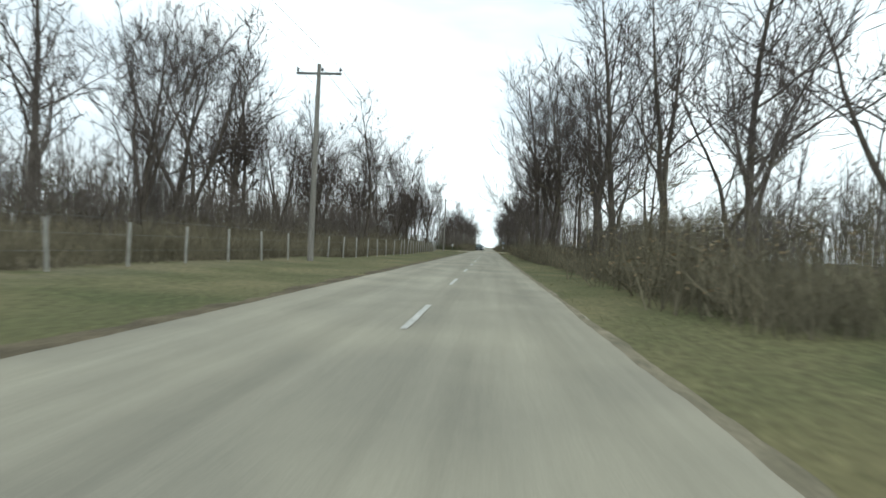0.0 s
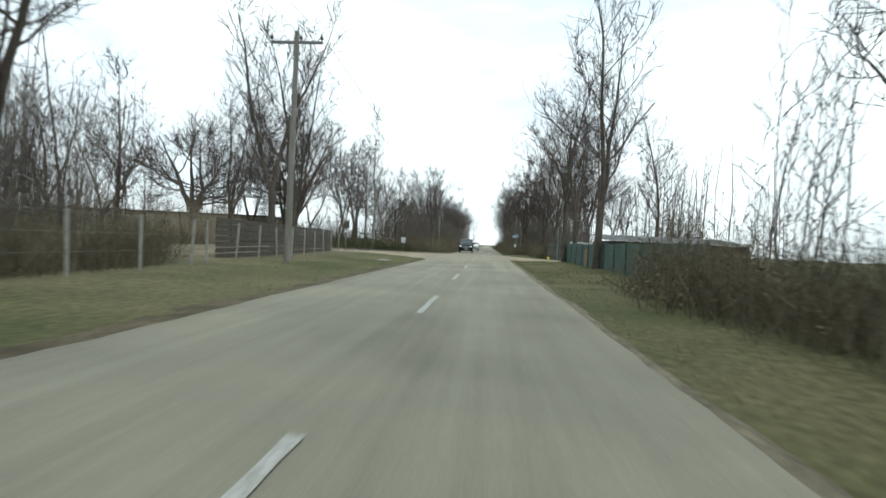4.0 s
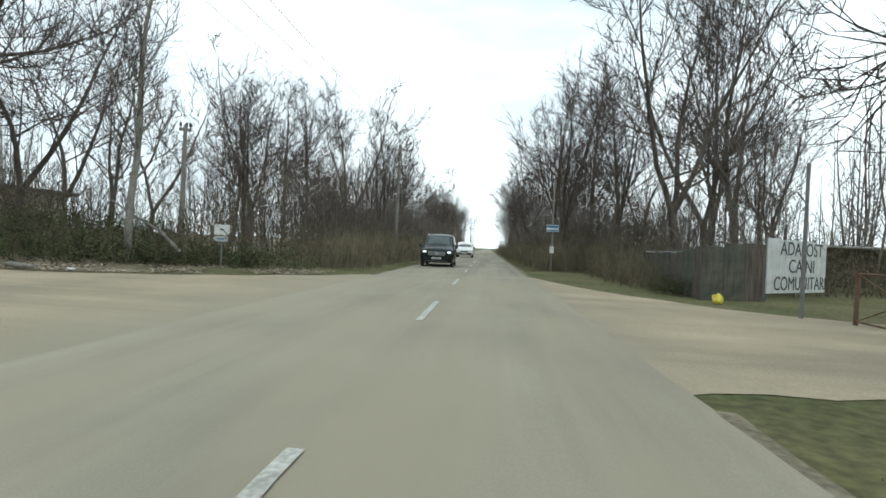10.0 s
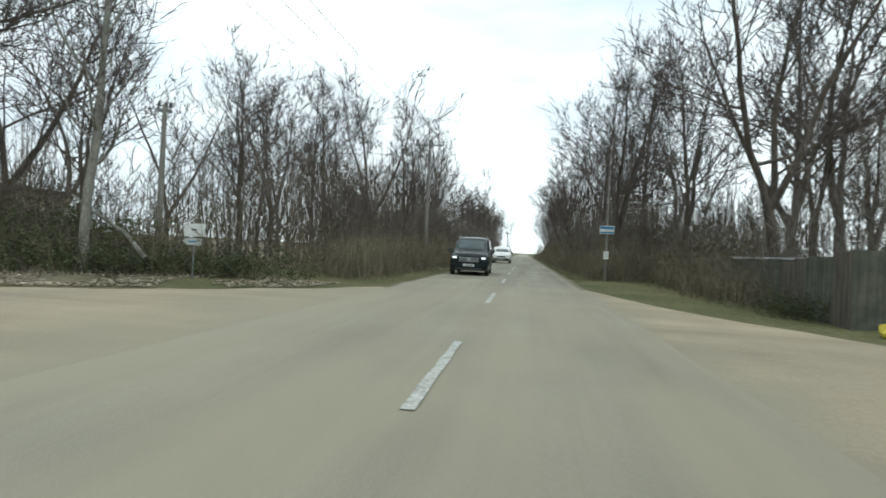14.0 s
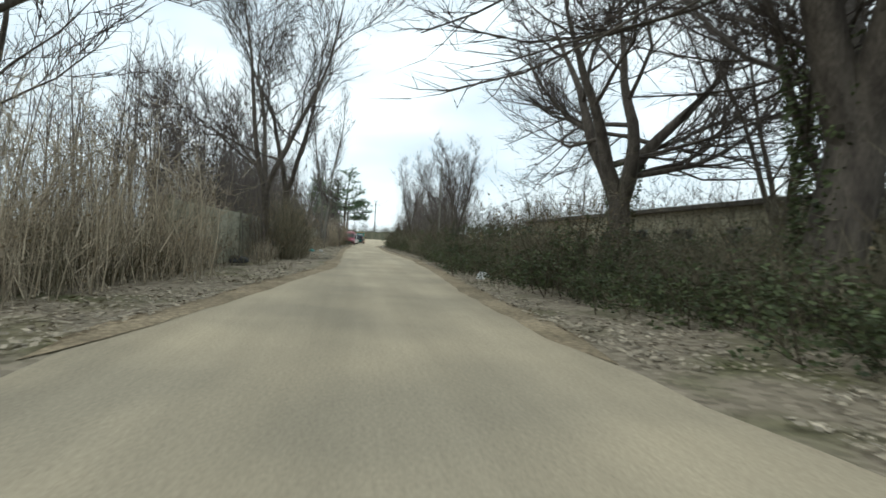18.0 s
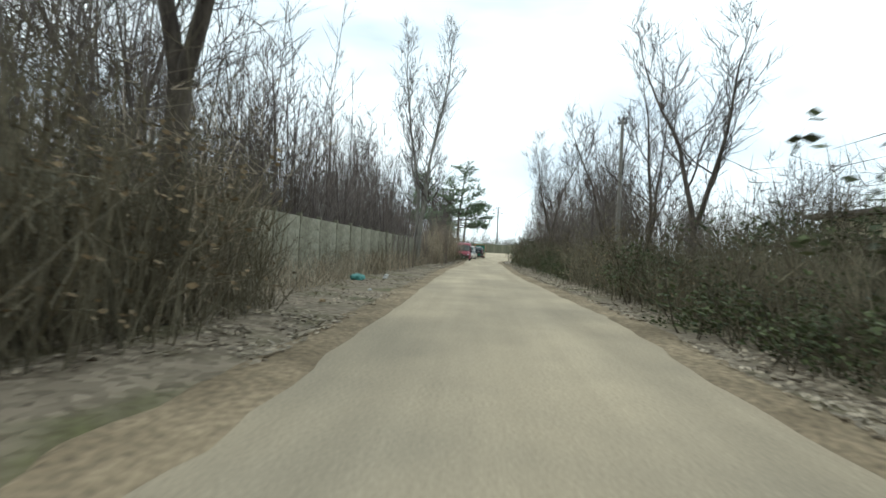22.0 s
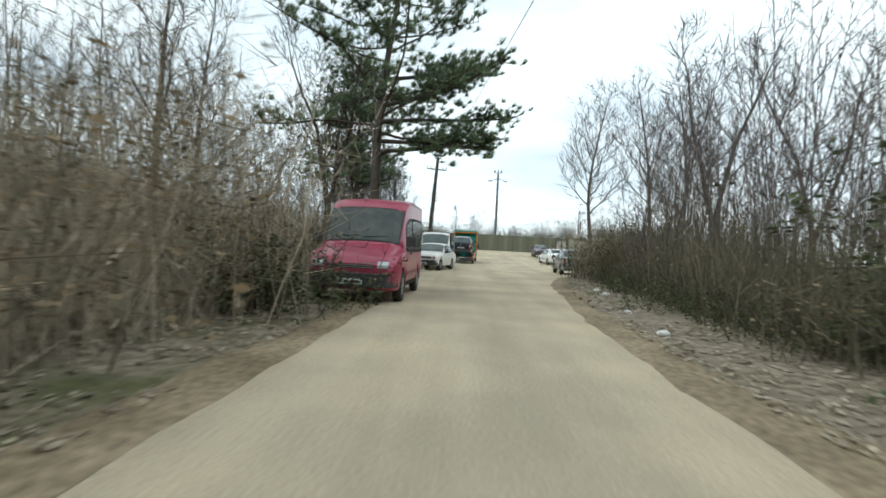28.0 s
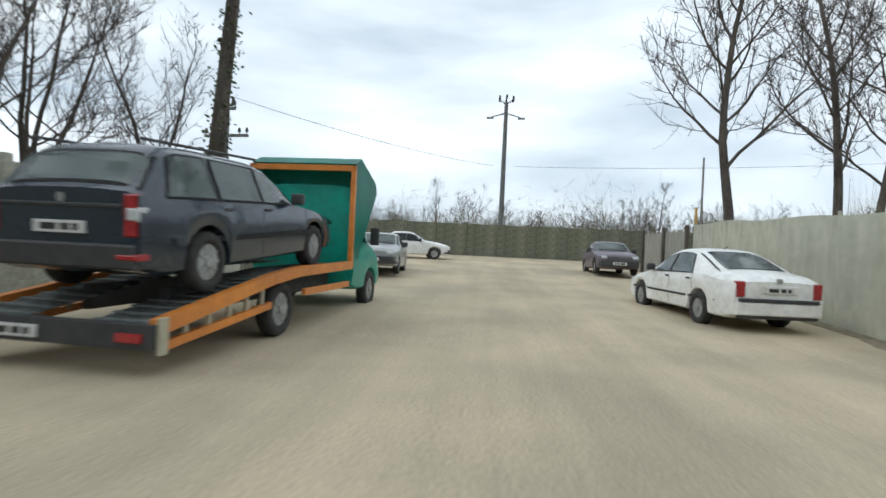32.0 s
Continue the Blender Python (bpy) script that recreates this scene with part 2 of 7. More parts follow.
def part(name, data, mat, parent, label="", at=None):
    """One mesh object, from a bmesh or a mesh, under a thing or a part."""
    if isinstance(data, bmesh.types.BMesh):
        me = bpy.data.meshes.new(name)
        data.to_mesh(me)
        data.free()
        me.materials.append(mat)
        data = me
    ob = new(name, data)
    ob.parent = parent
    if at is not None:
        ob.matrix_basis = at
    if label:
        ob["label"] = label
    return ob


def thing(name, label, category, group="", kind="", at=None):
    ob = tagged(new(name), label, category, group, kind)
    if at is not None:
        ob.matrix_basis = at
    return ob


def box(bm, x0, x1, y0, y1, z0, z1, bevel=0.0):
    r = bmesh.ops.create_cube(bm, size=1.0, matrix=Matrix.Translation(((x0 + x1) / 2, (y0 + y1) / 2, (z0 + z1) / 2)) @ Matrix.Diagonal((x1 - x0, y1 - y0, z1 - z0, 1)))
    if bevel:
        edges = {e for v in r["verts"] for e in v.link_edges}
        bmesh.ops.bevel(bm, geom=list(edges), offset=bevel, segments=2, affect="EDGES", profile=0.6)
    return bm


def box_bm(*a, bevel=0.0):
    return box(bmesh.new(), *a, bevel=bevel)


def rod(bm, a, b, r0, r1=None, n=8, caps=True):
    a, b = Vector(a), Vector(b)
    d = b - a
    m = Matrix.Translation((a + b) / 2) @ d.to_track_quat("Z", "Y").to_matrix().to_4x4()
    bmesh.ops.create_cone(bm, cap_ends=caps, segments=n, radius1=r0, radius2=r0 if r1 is None else r1, depth=d.length, matrix=m)
    return bm


def rod_bm(*a, **k):
    return rod(bmesh.new(), *a, **k)


# ---- ground ----
def gz(x, y):
    """Height of the land: level, rising gently in the yard at the end of the track."""
    k = min(max((-139.0 - x) / 29.0, 0.0), 1.0)
    return 1.12 * k * k * (3 - 2 * k) * 0.4 + 1.12 * k * 0.6


TRACK_X = (-4, -12, -20, -28, -36, -50, -68, -88, -100, -107, -114, -121, -128, -135, -142, -168)
TRACK_L = (144.9, 144.4, 143.6, 144.5, 145.6, 145.8, 145.8, 146.6, 146.6, 146.7, 146.6, 146.3, 146.2, 146.2, 146.0, 145.0)
TRACK_R = (152.6, 150.1, 149.3, 149.6, 150.2, 150.7, 150.4, 151.0, 151.1, 151.6, 152.4, 154.0, 156.8, 158.3, 159.3, 161.0)


def mouth_edges(x):
    """The near and far edge of the fan where the track meets the paved road."""
    f = min(max((-3.6 - x) / 9.6, 0.0), 1.0)
    return 144.2 - 12.5 * (1 - f) ** 1.5, 150.0 + 8.0 * (1 - f) ** 1.8


def near_way(x, y):
    """How far a place is from the trodden ways (0 on them)."""
    d = max(-4.4 - x, x - 1.9, 0.0)
    if -170 < x < -2:
        lo, hi = np.interp(-x, [-v for v in TRACK_X], TRACK_L), np.interp(-x, [-v for v in TRACK_X], TRACK_R)
        d = min(d, max(lo - y, y - hi, 0.0))
    if -13.2 < x < -3:
        lo, hi = mouth_edges(x)
        d = min(d, max(lo - y, y - hi, 0.0))
    if x > 0 and 140 < y < 166:
        d = min(d, 0.3 * max(x - 9, 0.0))
    return d


def ground_sheet():
    def steps(dense, out):
        lo, hi = dense[0], dense[-1]
        far = [out[0], out[0] * 0.5 + lo * 0.5, lo - 120, lo - 50, lo - 20]
        return [*far, *dense, hi + 20, hi + 50, hi + 120, out[1] * 0.5 + hi * 0.5, out[1]]
    xs = steps([-200 + 2.0 * i for i in range(120)], (-3000, 3000))
    ys = steps([0 + 2.0 * i for i in range(116)], (-3000, 3000))
    verts, faces = [], []
    for y in ys:
        for x in xs:
            z = gz(x, y) - 0.03
            k = min(near_way(x, y) / 5.0, 1.0)
            if abs(x) < 260 and -50 < y < 320 and k > 0:
                z += k * (0.12 + 0.22 * noise.noise((x * 0.13, y * 0.13, 0)) + 0.07 * noise.noise((x * 0.6, y * 0.6, 5)))
            verts.append((x, y, z))
    w = len(xs)
    for j in range(len(ys) - 1):
        for i in range(w - 1):
            faces.append((j * w + i, j * w + i + 1, (j + 1) * w + i + 1, (j + 1) * w + i))
    return mesh_of("ground", verts, faces, GROUND, smooth=True)


def ground_material():
    """Winter grass by the paved road, leaf litter and bare soil along the track."""
    m = material("winter_ground", (0.074, 0.080, 0.032), (0.142, 0.126, 0.062), 0.25, 0.97, bump=0.8, bump_scale=9, fine=0.35, fine_scale=7, spec=0.2)
    t, n = m.node_tree, m.node_tree.nodes
    p = n["Principled BSDF"]
    grass = p.inputs["Base Color"].links[0].from_socket
    co = n.new("ShaderNodeTexCoord")
    sep = n.new("ShaderNodeSeparateXYZ")
    t.links.new(co.outputs["Object"], sep.inputs[0])
    leaf = n.new("ShaderNodeTexVoronoi")
    leaf.inputs["Scale"].default_value = 9.0
    t.links.new(co.outputs["Object"], leaf.inputs["Vector"])
    ramp = n.new("ShaderNodeValToRGB")
    ramp.color_ramp.elements[0].color, ramp.color_ramp.elements[1].color = (0.115, 0.092, 0.064, 1), (0.31, 0.26, 0.19, 1)
    t.links.new(leaf.outputs["Color"], ramp.inputs["Fac"])
    edge = n.new("ShaderNodeMapRange")
    edge.inputs["From Min"].default_value, edge.inputs["From Max"].default_value = -8.0, -15.0
    t.links.new(sep.outputs["X"], edge.inputs["Value"])
    nz = n.new("ShaderNodeTexNoise")
    nz.inputs["Scale"].default_value = 0.6
    t.links.new(co.outputs["Object"], nz.inputs["Vector"])
    r2 = n.new("ShaderNodeMapRange")
    r2.inputs["From Min"].default_value, r2.inputs["From Max"].default_value = 0.30, 0.52
    t.links.new(nz.outputs["Fac"], r2.inputs["Value"])
    mul = n.new("ShaderNodeMath")
    mul.operation = "MULTIPLY"
    t.links.new(edge.outputs[0], mul.inputs[0])
    t.links.new(r2.outputs[0], mul.inputs[1])
    mix = n.new("ShaderNodeMix")
    mix.data_type = "RGBA"
    t.links.new(mul.outputs[0], mix.inputs[0])
    t.links.new(grass, mix.inputs[6])
    t.links.new(ramp.outputs["Color"], mix.inputs[7])
    t.links.new(mix.outputs[2], p.inputs["Base Color"])
    return m


GROUND = ground_material()
tagged(new("ground", ground_sheet()), "winter grass and brown leaf litter over bare soil", "ground", kind="structure")


def strip(name, rows, mat, lift, across=14, wobble=0.12, fall=0.028):
    """A sheet between two edges: rows of (x0, y0, x1, y1), its outer edges uneven and worn down into the soil."""
    verts, faces = [], []
    for j, (x0, y0, x1, y1) in enumerate(rows):
        for i in range(across + 1):
            f = i / across
            x, y = x0 + (x1 - x0) * f, y0 + (y1 - y0) * f
            if i in (0, across):
                x += wobble * 1.6 * noise.noise((x * 0.9, y * 0.9, 3))
                y += wobble * 1.6 * noise.noise((x * 0.9, y * 0.9, 7))
            drop = fall if i in (0, across) else 0.0
            verts.append((x, y, gz(x, y) + lift - drop + 0.008 * noise.noise((x * 0.2, y * 0.2, 1))))
    w = across + 1
    for j in range(len(rows) - 1):
        for i in range(across):
            faces.append((j * w + i, j * w + i + 1, (j + 1) * w + i + 1, (j + 1) * w + i))
    return new(name, mesh_of(name, verts, faces, mat, smooth=True))


ROAD_L, ROAD_R, ROAD_MID = -4.25, 1.75, -1.12
tagged(strip("road", [(ROAD_L, y, ROAD_R, y) for y in [-60, -20, *range(0, 220, 2), 240, 280, 340, 420, 560, 800]], ASPHALT, 0.016, 10, 0.08, 0.004),
       "worn grey asphalt country road with ragged edges", "road", kind="structure")


SANDY_EDGE = material("sandy_road_edge", (0.135, 0.120, 0.080), (0.225, 0.195, 0.135), 1.2, 0.97, bump=0.6, bump_scale=30, fine=0.35, fine_scale=14, spec=0.2)


def shoulder(name, x, side, y0, y1, seed, mat=SANDY_EDGE, wide=1.0, label="sandy crumbling edge of the asphalt"):
    """A sandy margin with a ragged outer edge along the asphalt."""
    verts, faces = [], []
    n = int((y1 - y0) / 0.3)
    for j in range(n + 1):
        y = y0 + (y1 - y0) * j / n
        out = wide * max(0.05, 0.16 + 0.16 * noise.noise((y * 0.35, seed, 0)) + 0.14 * noise.noise((y * 1.7, seed, 2)))
        inn = 0.10 + 0.07 * noise.noise((y * 0.6, seed, 4)) + 0.06 * noise.noise((y * 2.1, seed, 6))
        for d, z in ((-inn, 0.008), (0.02, 0.021), (out * 0.6, 0.012), (out, -0.05)):
            verts.append((x + side * d, y, z))
    for j in range(n):
        for i in range(3):
            q = (j * 4 + i, j * 4 + i + 1, (j + 1) * 4 + i + 1, (j + 1) * 4 + i)
            faces.append(q if side > 0 else q[::-1])
    tagged(new(name, mesh_of(name, verts, faces, mat, smooth=True)), label, "road edge", kind="structure")


shoulder("road_edge", ROAD_R, 1, 0, 141, 3)
shoulder("road_edge", ROAD_R, 1, 160, 260, 5)
EARTH_EDGE = material("dark_earth_edge", (0.070, 0.058, 0.036), (0.135, 0.110, 0.068), 1.2, 0.97, bump=0.7, bump_scale=20, fine=0.35, fine_scale=14, spec=0.2)
shoulder("road_edge", ROAD_L, -1, 0, 131, 8, EARTH_EDGE, 3.2, "dark bare earth along the asphalt edge")
shoulder("road_edge", ROAD_L, -1, 156, 260, 11)
xs = [-3.6 - 1.0 * i for i in range(115)]
edge_l = lambda x: float(np.interp(-x, [-v for v in TRACK_X], TRACK_L))  # noqa: E731
edge_r = lambda x: float(np.interp(-x, [-v for v in TRACK_X], TRACK_R))  # noqa: E731
tagged(strip("dirt_track", [(x, edge_r(x), x, edge_l(x)) for x in xs], DUST, 0.002, 12, 0.14),
       "pale dusty unpaved track with worn edges", "track", kind="structure")
TRACK_SOIL = material("trodden_brown_soil", (0.165, 0.128, 0.080), (0.285, 0.225, 0.145), 0.9, 0.97, bump=0.7, bump_scale=22, fine=0.35, fine_scale=11, spec=0.2)


def track_margin(edge, side, x0, x1, seed):
    """Brown trodden soil along one side of the track, its edges ragged."""
    verts, faces = [], []
    n = int(abs(x1 - x0) / 0.35)
    for j in range(n + 1):
        x = x0 + (x1 - x0) * j / n
        out = max(0.1, 0.45 + 0.4 * noise.noise((x * 0.22, seed, 0)) + 0.22 * noise.noise((x * 1.3, seed, 2)))
        inn = max(0.08, 0.38 + 0.3 * noise.noise((x * 0.16, seed, 4)) + 0.16 * noise.noise((x * 1.1, seed, 6)))
        y = edge(x)
        fade = min(1.0, 60.0 * j / n, 60.0 * (n - j) / n) + 0.02
        out, inn = out * fade, inn * fade
        for d, z in ((-inn, -0.006), (-inn * 0.5, 0.016 * fade - 0.003), (0.05 * fade, 0.015 * fade - 0.003), (out * 0.6, 0.017 * fade - 0.003), (out, -0.06)):
            verts.append((x, y + side * d, gz(x, y) + z + 0.008 * noise.noise((x * 0.8, y + d, 1))))
    for j in range(n):
        for i in range(4):
            q = (j * 5 + i, j * 5 + i + 1, (j + 1) * 5 + i + 1, (j + 1) * 5 + i)
            faces.append(q[::-1] if side > 0 else q)
    tagged(new("track_margin", mesh_of("track_margin", verts, faces, TRACK_SOIL, smooth=True)), "brown trodden soil along the track edge", "track edge", kind="structure")


track_margin(edge_l, -1, -20, -130, 2)
track_margin(edge_r, 1, -20, -122, 9)
tagged(strip("yard", [(x, edge_r(x), x, edge_l(x)) for x in [-117.0 - 1.0 * i for i in range(52)]], DUST, 0.000, 16, 0.2),
       "open yard of packed pale dust", "yard", kind="structure")
# the mouth of the track, fanning out to the paved road
mouth = []
for i in range(25):
    x = -3.6 - 0.4 * i
    near, far = mouth_edges(x)
    mouth.append((x, far, x, near))
tagged(strip("track_mouth", mouth, MOUTH_DUST, 0.006, 16, 0.2), "dusty gravel fan where the track meets the road", "track", kind="structure")
# the lay-by over the road
bay = []
for i in range(24):
    f = i / 23
    x = 1.1 + 12.0 * f
    bay.append((x, 147.8 + 17.0 * (1 - f) ** 4 + 1.0 * f, x, 141.4 + 2.6 * f))
tagged(strip("lay_by", bay, BAY_DUST, 0.004, 14, 0.2), "bare sandy lay-by in front of a gate", "lay-by", kind="structure")

# broken centre line
for k in range(-2, 62):
    y = 27.2 + 8.6 * k if k < 12 else 136.6 + 8.3 * (k - 12)
    bm = bmesh.new()
    random.seed(k + 50)
    n = 8
    pts = [(ROAD_MID + s * (0.045 + 0.02 * random.random()), y + 3.0 * i / n) for s in (-1, 1) for i in range(n + 1)]
    vs = [bm.verts.new((a, b, 0.027)) for a, b in pts]
    for i in range(n):
        bm.faces.new((vs[i], vs[n + 1 + i], vs[n + 2 + i], vs[i + 1]))
    bmesh.ops.recalc_face_normals(bm, faces=bm.faces)
    me = bpy.data.meshes.new("lane_mark")
    bm.to_mesh(me)
    bm.free()
    me.materials.append(PAINT)
    tagged(new("lane_mark", me), "faded white dash painted on the asphalt", "road marking", "centre line", "structure")


# ---- trees ----
def tubes(branches):
    """Rings along each branch (points, radii, sides), as one list of vertices and faces."""
    verts, faces = [], []
    for pts, rad, n in branches:
        base = len(verts)
        for k, p in enumerate(pts):
            d = (pts[min(k + 1, len(pts) - 1)] - pts[max(k - 1, 0)]).normalized()
            u = d.cross(Vector((0.31, 0.95, 0.1))).normalized()
            v = d.cross(u)
            if n == 3 and k == len(pts) - 1:
                verts.append(p)
                continue
            for i in range(n):
                a = 2 * math.pi * i / n
                verts.append(p + (u * math.cos(a) + v * math.sin(a)) * rad[k])
        for k in range(len(pts) - 1):
            for i in range(n):
                j = (i + 1) % n
                if n == 3 and k == len(pts) - 2:
                    faces.append((base + k * n + i, base + k * n + j, base + (k + 1) * n))
                else:
                    faces.append((base + k * n + i, base + k * n + j, base + (k + 1) * n + j, base + (k + 1) * n + i))
    return verts, faces


def shoot(rng, start, way, length, radius, steps, bend, lift, tip=0.25):
    pts, rad, d = [start.copy()], [radius], way.normalized()
    for k in range(steps):
        d = (d + Vector((rng.gauss(0, bend), rng.gauss(0, bend), rng.gauss(0, bend * 0.6) + lift))).normalized()
        pts.append(pts[-1] + d * length / steps)
        rad.append(radius * (1 - (1 - tip) * (k + 1) / steps))
    return pts, rad


def grow_tree(seed, height, spread, forks=1, first=0.3, limbs=9, fine=True, lift=0.10, trunk_r=None, droop=0.0, bend=0.06, gnarl=0.13, boughs=()):
    """A bare tree: trunk, limbs and branches in one list, twigs in another."""
    rng = random.Random(seed)
    wood, twigs = [], []
    r = trunk_r or height * 0.0125
    stems = []
    if forks == 1:
        stems.append(shoot(rng, Vector((0, 0, -0.25)), Vector((rng.gauss(0, 0.05), rng.gauss(0, 0.05), 1)), height * 0.95, r, 12, bend * 0.8, 0.03, 0.10))
    else:
        bole = shoot(rng, Vector((0, 0, -0.25)), Vector((rng.gauss(0, 0.04), rng.gauss(0, 0.04), 1)), height * first * 0.8 + 0.25, r, 4, 0.03, 0.02, 0.86)
        wood.append((*bole, 9))
        for k in range(forks):
            a = 2 * math.pi * (k + rng.random() * 0.5) / forks
            tilt = rng.uniform(0.2, 0.5) * spread
            stems.append(shoot(rng, bole[0][-1] - Vector((0, 0, 0.15)), Vector((math.cos(a) * tilt, math.sin(a) * tilt, 1)),
                               height * (0.98 - first) * rng.uniform(0.8, 1.05), r * 0.70, 10, bend * 1.3, 0.05, 0.10))
    low = first if forks == 1 else 0.12
    for stem_pts, stem_r in stems:
        wood.append((stem_pts, stem_r, 7))
        m = len(stem_pts) - 1
        extra = boughs if stem_pts is stems[0][0] else ()
        for b in range(limbs + len(extra)):
            f = low + (1.0 - low) * (b + rng.random()) / limbs
            k = min(int(f * m), m - 1)
            at = stem_pts[k].lerp(stem_pts[k + 1], f * m - k)
            a = b * 2.4 + rng.uniform(-0.5, 0.5)
            rise = rng.uniform(0.3, 0.9) + 0.5 * f - droop
            length = height * spread * (0.40 * (1 - f) ** 0.8 + 0.12) * rng.uniform(0.7, 1.2)
            lr = max(stem_r[k] * rng.uniform(0.36, 0.52), 0.014)
            if b >= limbs:
                # a long bough that reaches out to one side
                f, a, rise, length = extra[b - limbs]
                k = int(f * m)
                at, a, lr = stem_pts[k], radians(a), stem_r[k] * 0.5
            limb = shoot(rng, at, Vector((math.cos(a), math.sin(a), rise)), length, lr, 7, gnarl, lift if b < limbs else 0.02, 0.16)
            wood.append((*limb, 5))
            count = max(5, int(length * (2.5 if fine else 1.7)))
            turn = rng.uniform(0, 6.28)
            for c in range(count):
                g = 0.16 + 0.84 * (c + rng.random()) / count
                q = min(int(g * 7), 6)
                p0 = limb[0][q].lerp(limb[0][q + 1], g * 7 - q)
                d0 = (limb[0][q + 1] - limb[0][q]).normalized()
                u0 = d0.orthogonal().normalized()
                turn += 2.2 + rng.uniform(-0.6, 0.6)
                out = u0 * math.cos(turn) + d0.cross(u0) * math.sin(turn)
                l2 = max(0.45, length * (0.46 * (1 - g) + 0.15) * rng.uniform(0.6, 1.25))
                br = shoot(rng, p0, d0 + out * rng.uniform(0.6, 1.1), l2, max(lr * 0.34, 0.009), 4, 0.14, lift * 0.9, 0.4)
                (wood if l2 > 2.0 else twigs).append((*br, 4 if l2 > 2.0 else 3))
                n3 = max(3, int(l2 * (4.4 if fine else 2.8)))
                for e in range(n3):
                    h = 0.12 + 0.88 * (e + rng.random()) / n3
                    q2 = min(int(h * 4), 3)
                    p1 = br[0][q2].lerp(br[0][q2 + 1], h * 4 - q2)
                    d1 = (br[0][q2 + 1] - br[0][q2]).normalized()
                    s2 = d1 * 0.9 + Vector((rng.gauss(0, 0.55), rng.gauss(0, 0.55), rng.gauss(0.2, 0.4)))
                    l3 = rng.uniform(0.45, 1.15) * (0.75 + 0.18 * min(l2, 3.0)) * (1.0 if fine else 1.35)
                    t3 = shoot(rng, p1, s2, l3, 0.0105 if fine else 0.018, 2, 0.16, 0.08, 0.55)
                    twigs.append((*t3, 3))
                    for w in range(3 if fine else 2):
                        p2 = t3[0][w % 2].lerp(t3[0][w % 2 + 1], rng.random())
                        twigs.append((*shoot(rng, p2, s2 + Vector((rng.gauss(0, 0.7), rng.gauss(0, 0.7), rng.gauss(0.25, 0.3))), l3 * rng.uniform(0.4, 0.8), 0.0080 if fine else 0.014, 1, 0.2, 0.0, 0.6), 3))
    return wood, twigs


def leaf_flakes(rng, spots, size):
    verts, faces = [], []
    for p in spots:
        d = Vector((rng.gauss(0, 1), rng.gauss(0, 1), rng.gauss(0, 1))).normalized()
        u = d.cross(Vector((0.2, 0.3, 0.9))).normalized() * size * rng.uniform(0.6, 1.3)
        v = d.cross(u).normalized() * size * rng.uniform(0.4, 0.8)
        b = len(verts)
        verts += [p - u, p + v * 0.8, p + u, p - v * 0.8]
        faces.append((b, b + 1, b + 2, b + 3))
    return verts, faces


masters = {}


def make_tree(key, label, seed, height, spread, bark=BARK, name="tree", group="bare roadside trees", **k):
    wood, twigs = grow_tree(seed, height, spread, **k)
    ob = thing(name, label, "tree", group)
    part("trunk", mesh_of("trunk", *tubes(wood), bark, True), bark, ob)
    part("crown", mesh_of("crown", *tubes(twigs), TWIG, False), TWIG, ob)
    masters[key] = ob
    return ob


used = set()


def put(key, x, y, scale=1.0, turn=0.0, lean=0.0, label="", z=None):
    """Stand a thing of this kind at a place: the first one itself, then copies."""
    m = pose(x, y, (gz(x, y) if z is None else z) - 0.03, lean, 0, turn) @ Matrix.Diagonal((scale, scale, scale, 1))
    ob = masters[key]
    if key not in used:
        used.add(key)
        ob.matrix_basis = m
    else:
        keep = ob.scale.copy()
        ob.scale = (1, 1, 1)
        ob = copy_thing(ob, m)
        masters[key].scale = keep
    if label:
        ob["label"] = label
    return ob


make_tree("oak_a", "tall bare grey-brown tree with wide spreading limbs", 3, 15, 1.0, forks=3, first=0.26, limbs=7, gnarl=0.16)
make_tree("oak_bough", "bare roadside tree with a long overhanging bough", 5, 13, 0.8, forks=2, first=0.3, limbs=7, gnarl=0.15, boughs=((0.1, 97, 0.10, 7.4),))
make_tree("oak_b", "bare tree with several rising stems", 8, 14, 0.95, forks=4, first=0.2, limbs=6)
make_tree("ash_a", "tall bare tree with a straight trunk", 12, 15, 0.80, forks=1, first=0.26, limbs=24)
make_tree("ash_b", "slim bare tree with upswept branches", 21, 13, 0.65, forks=2, first=0.28, limbs=11, lift=0.16)
make_tree("poplar", "tall slender poplar with pale bark and upright branches", 31, 18, 0.5, PALE_BARK, forks=1, first=0.2, limbs=26, lift=0.26, trunk_r=0.16)
make_tree("far_a", "bare tree in the roadside wood", 41, 14, 0.9, forks=3, first=0.22, limbs=6, fine=False)
make_tree("far_b", "bare straight tree in the roadside wood", 44, 15, 0.75, forks=1, first=0.22, limbs=16, fine=False)
make_tree("far_c", "bare forked tree in the roadside wood", 47, 12, 0.85, forks=2, first=0.22, limbs=8, fine=False)


make_tree("oak_big", "old spreading bare oak with heavy limbs and ivy on its trunk", 58, 13, 1.35, forks=4, first=0.26, limbs=6, trunk_r=0.44, droop=0.35, bend=0.10, gnarl=0.24)
ivy_rng = random.Random(91)
ivy_at = []
for _ in range(2600):
    a, z = ivy_rng.uniform(0, 6.28), 4.2 * ivy_rng.random() ** 1.2
    q = 0.40 + 0.10 * ivy_rng.random() + 0.14 * max(0.0, z - 2.2)
    ivy_at.append(Vector((q * math.cos(a), q * math.sin(a), z)))
part("climber", mesh_of("climber", *leaf_flakes(ivy_rng, ivy_at, 0.06), IVY), IVY, masters["oak_big"], "dark ivy climbing the trunk")


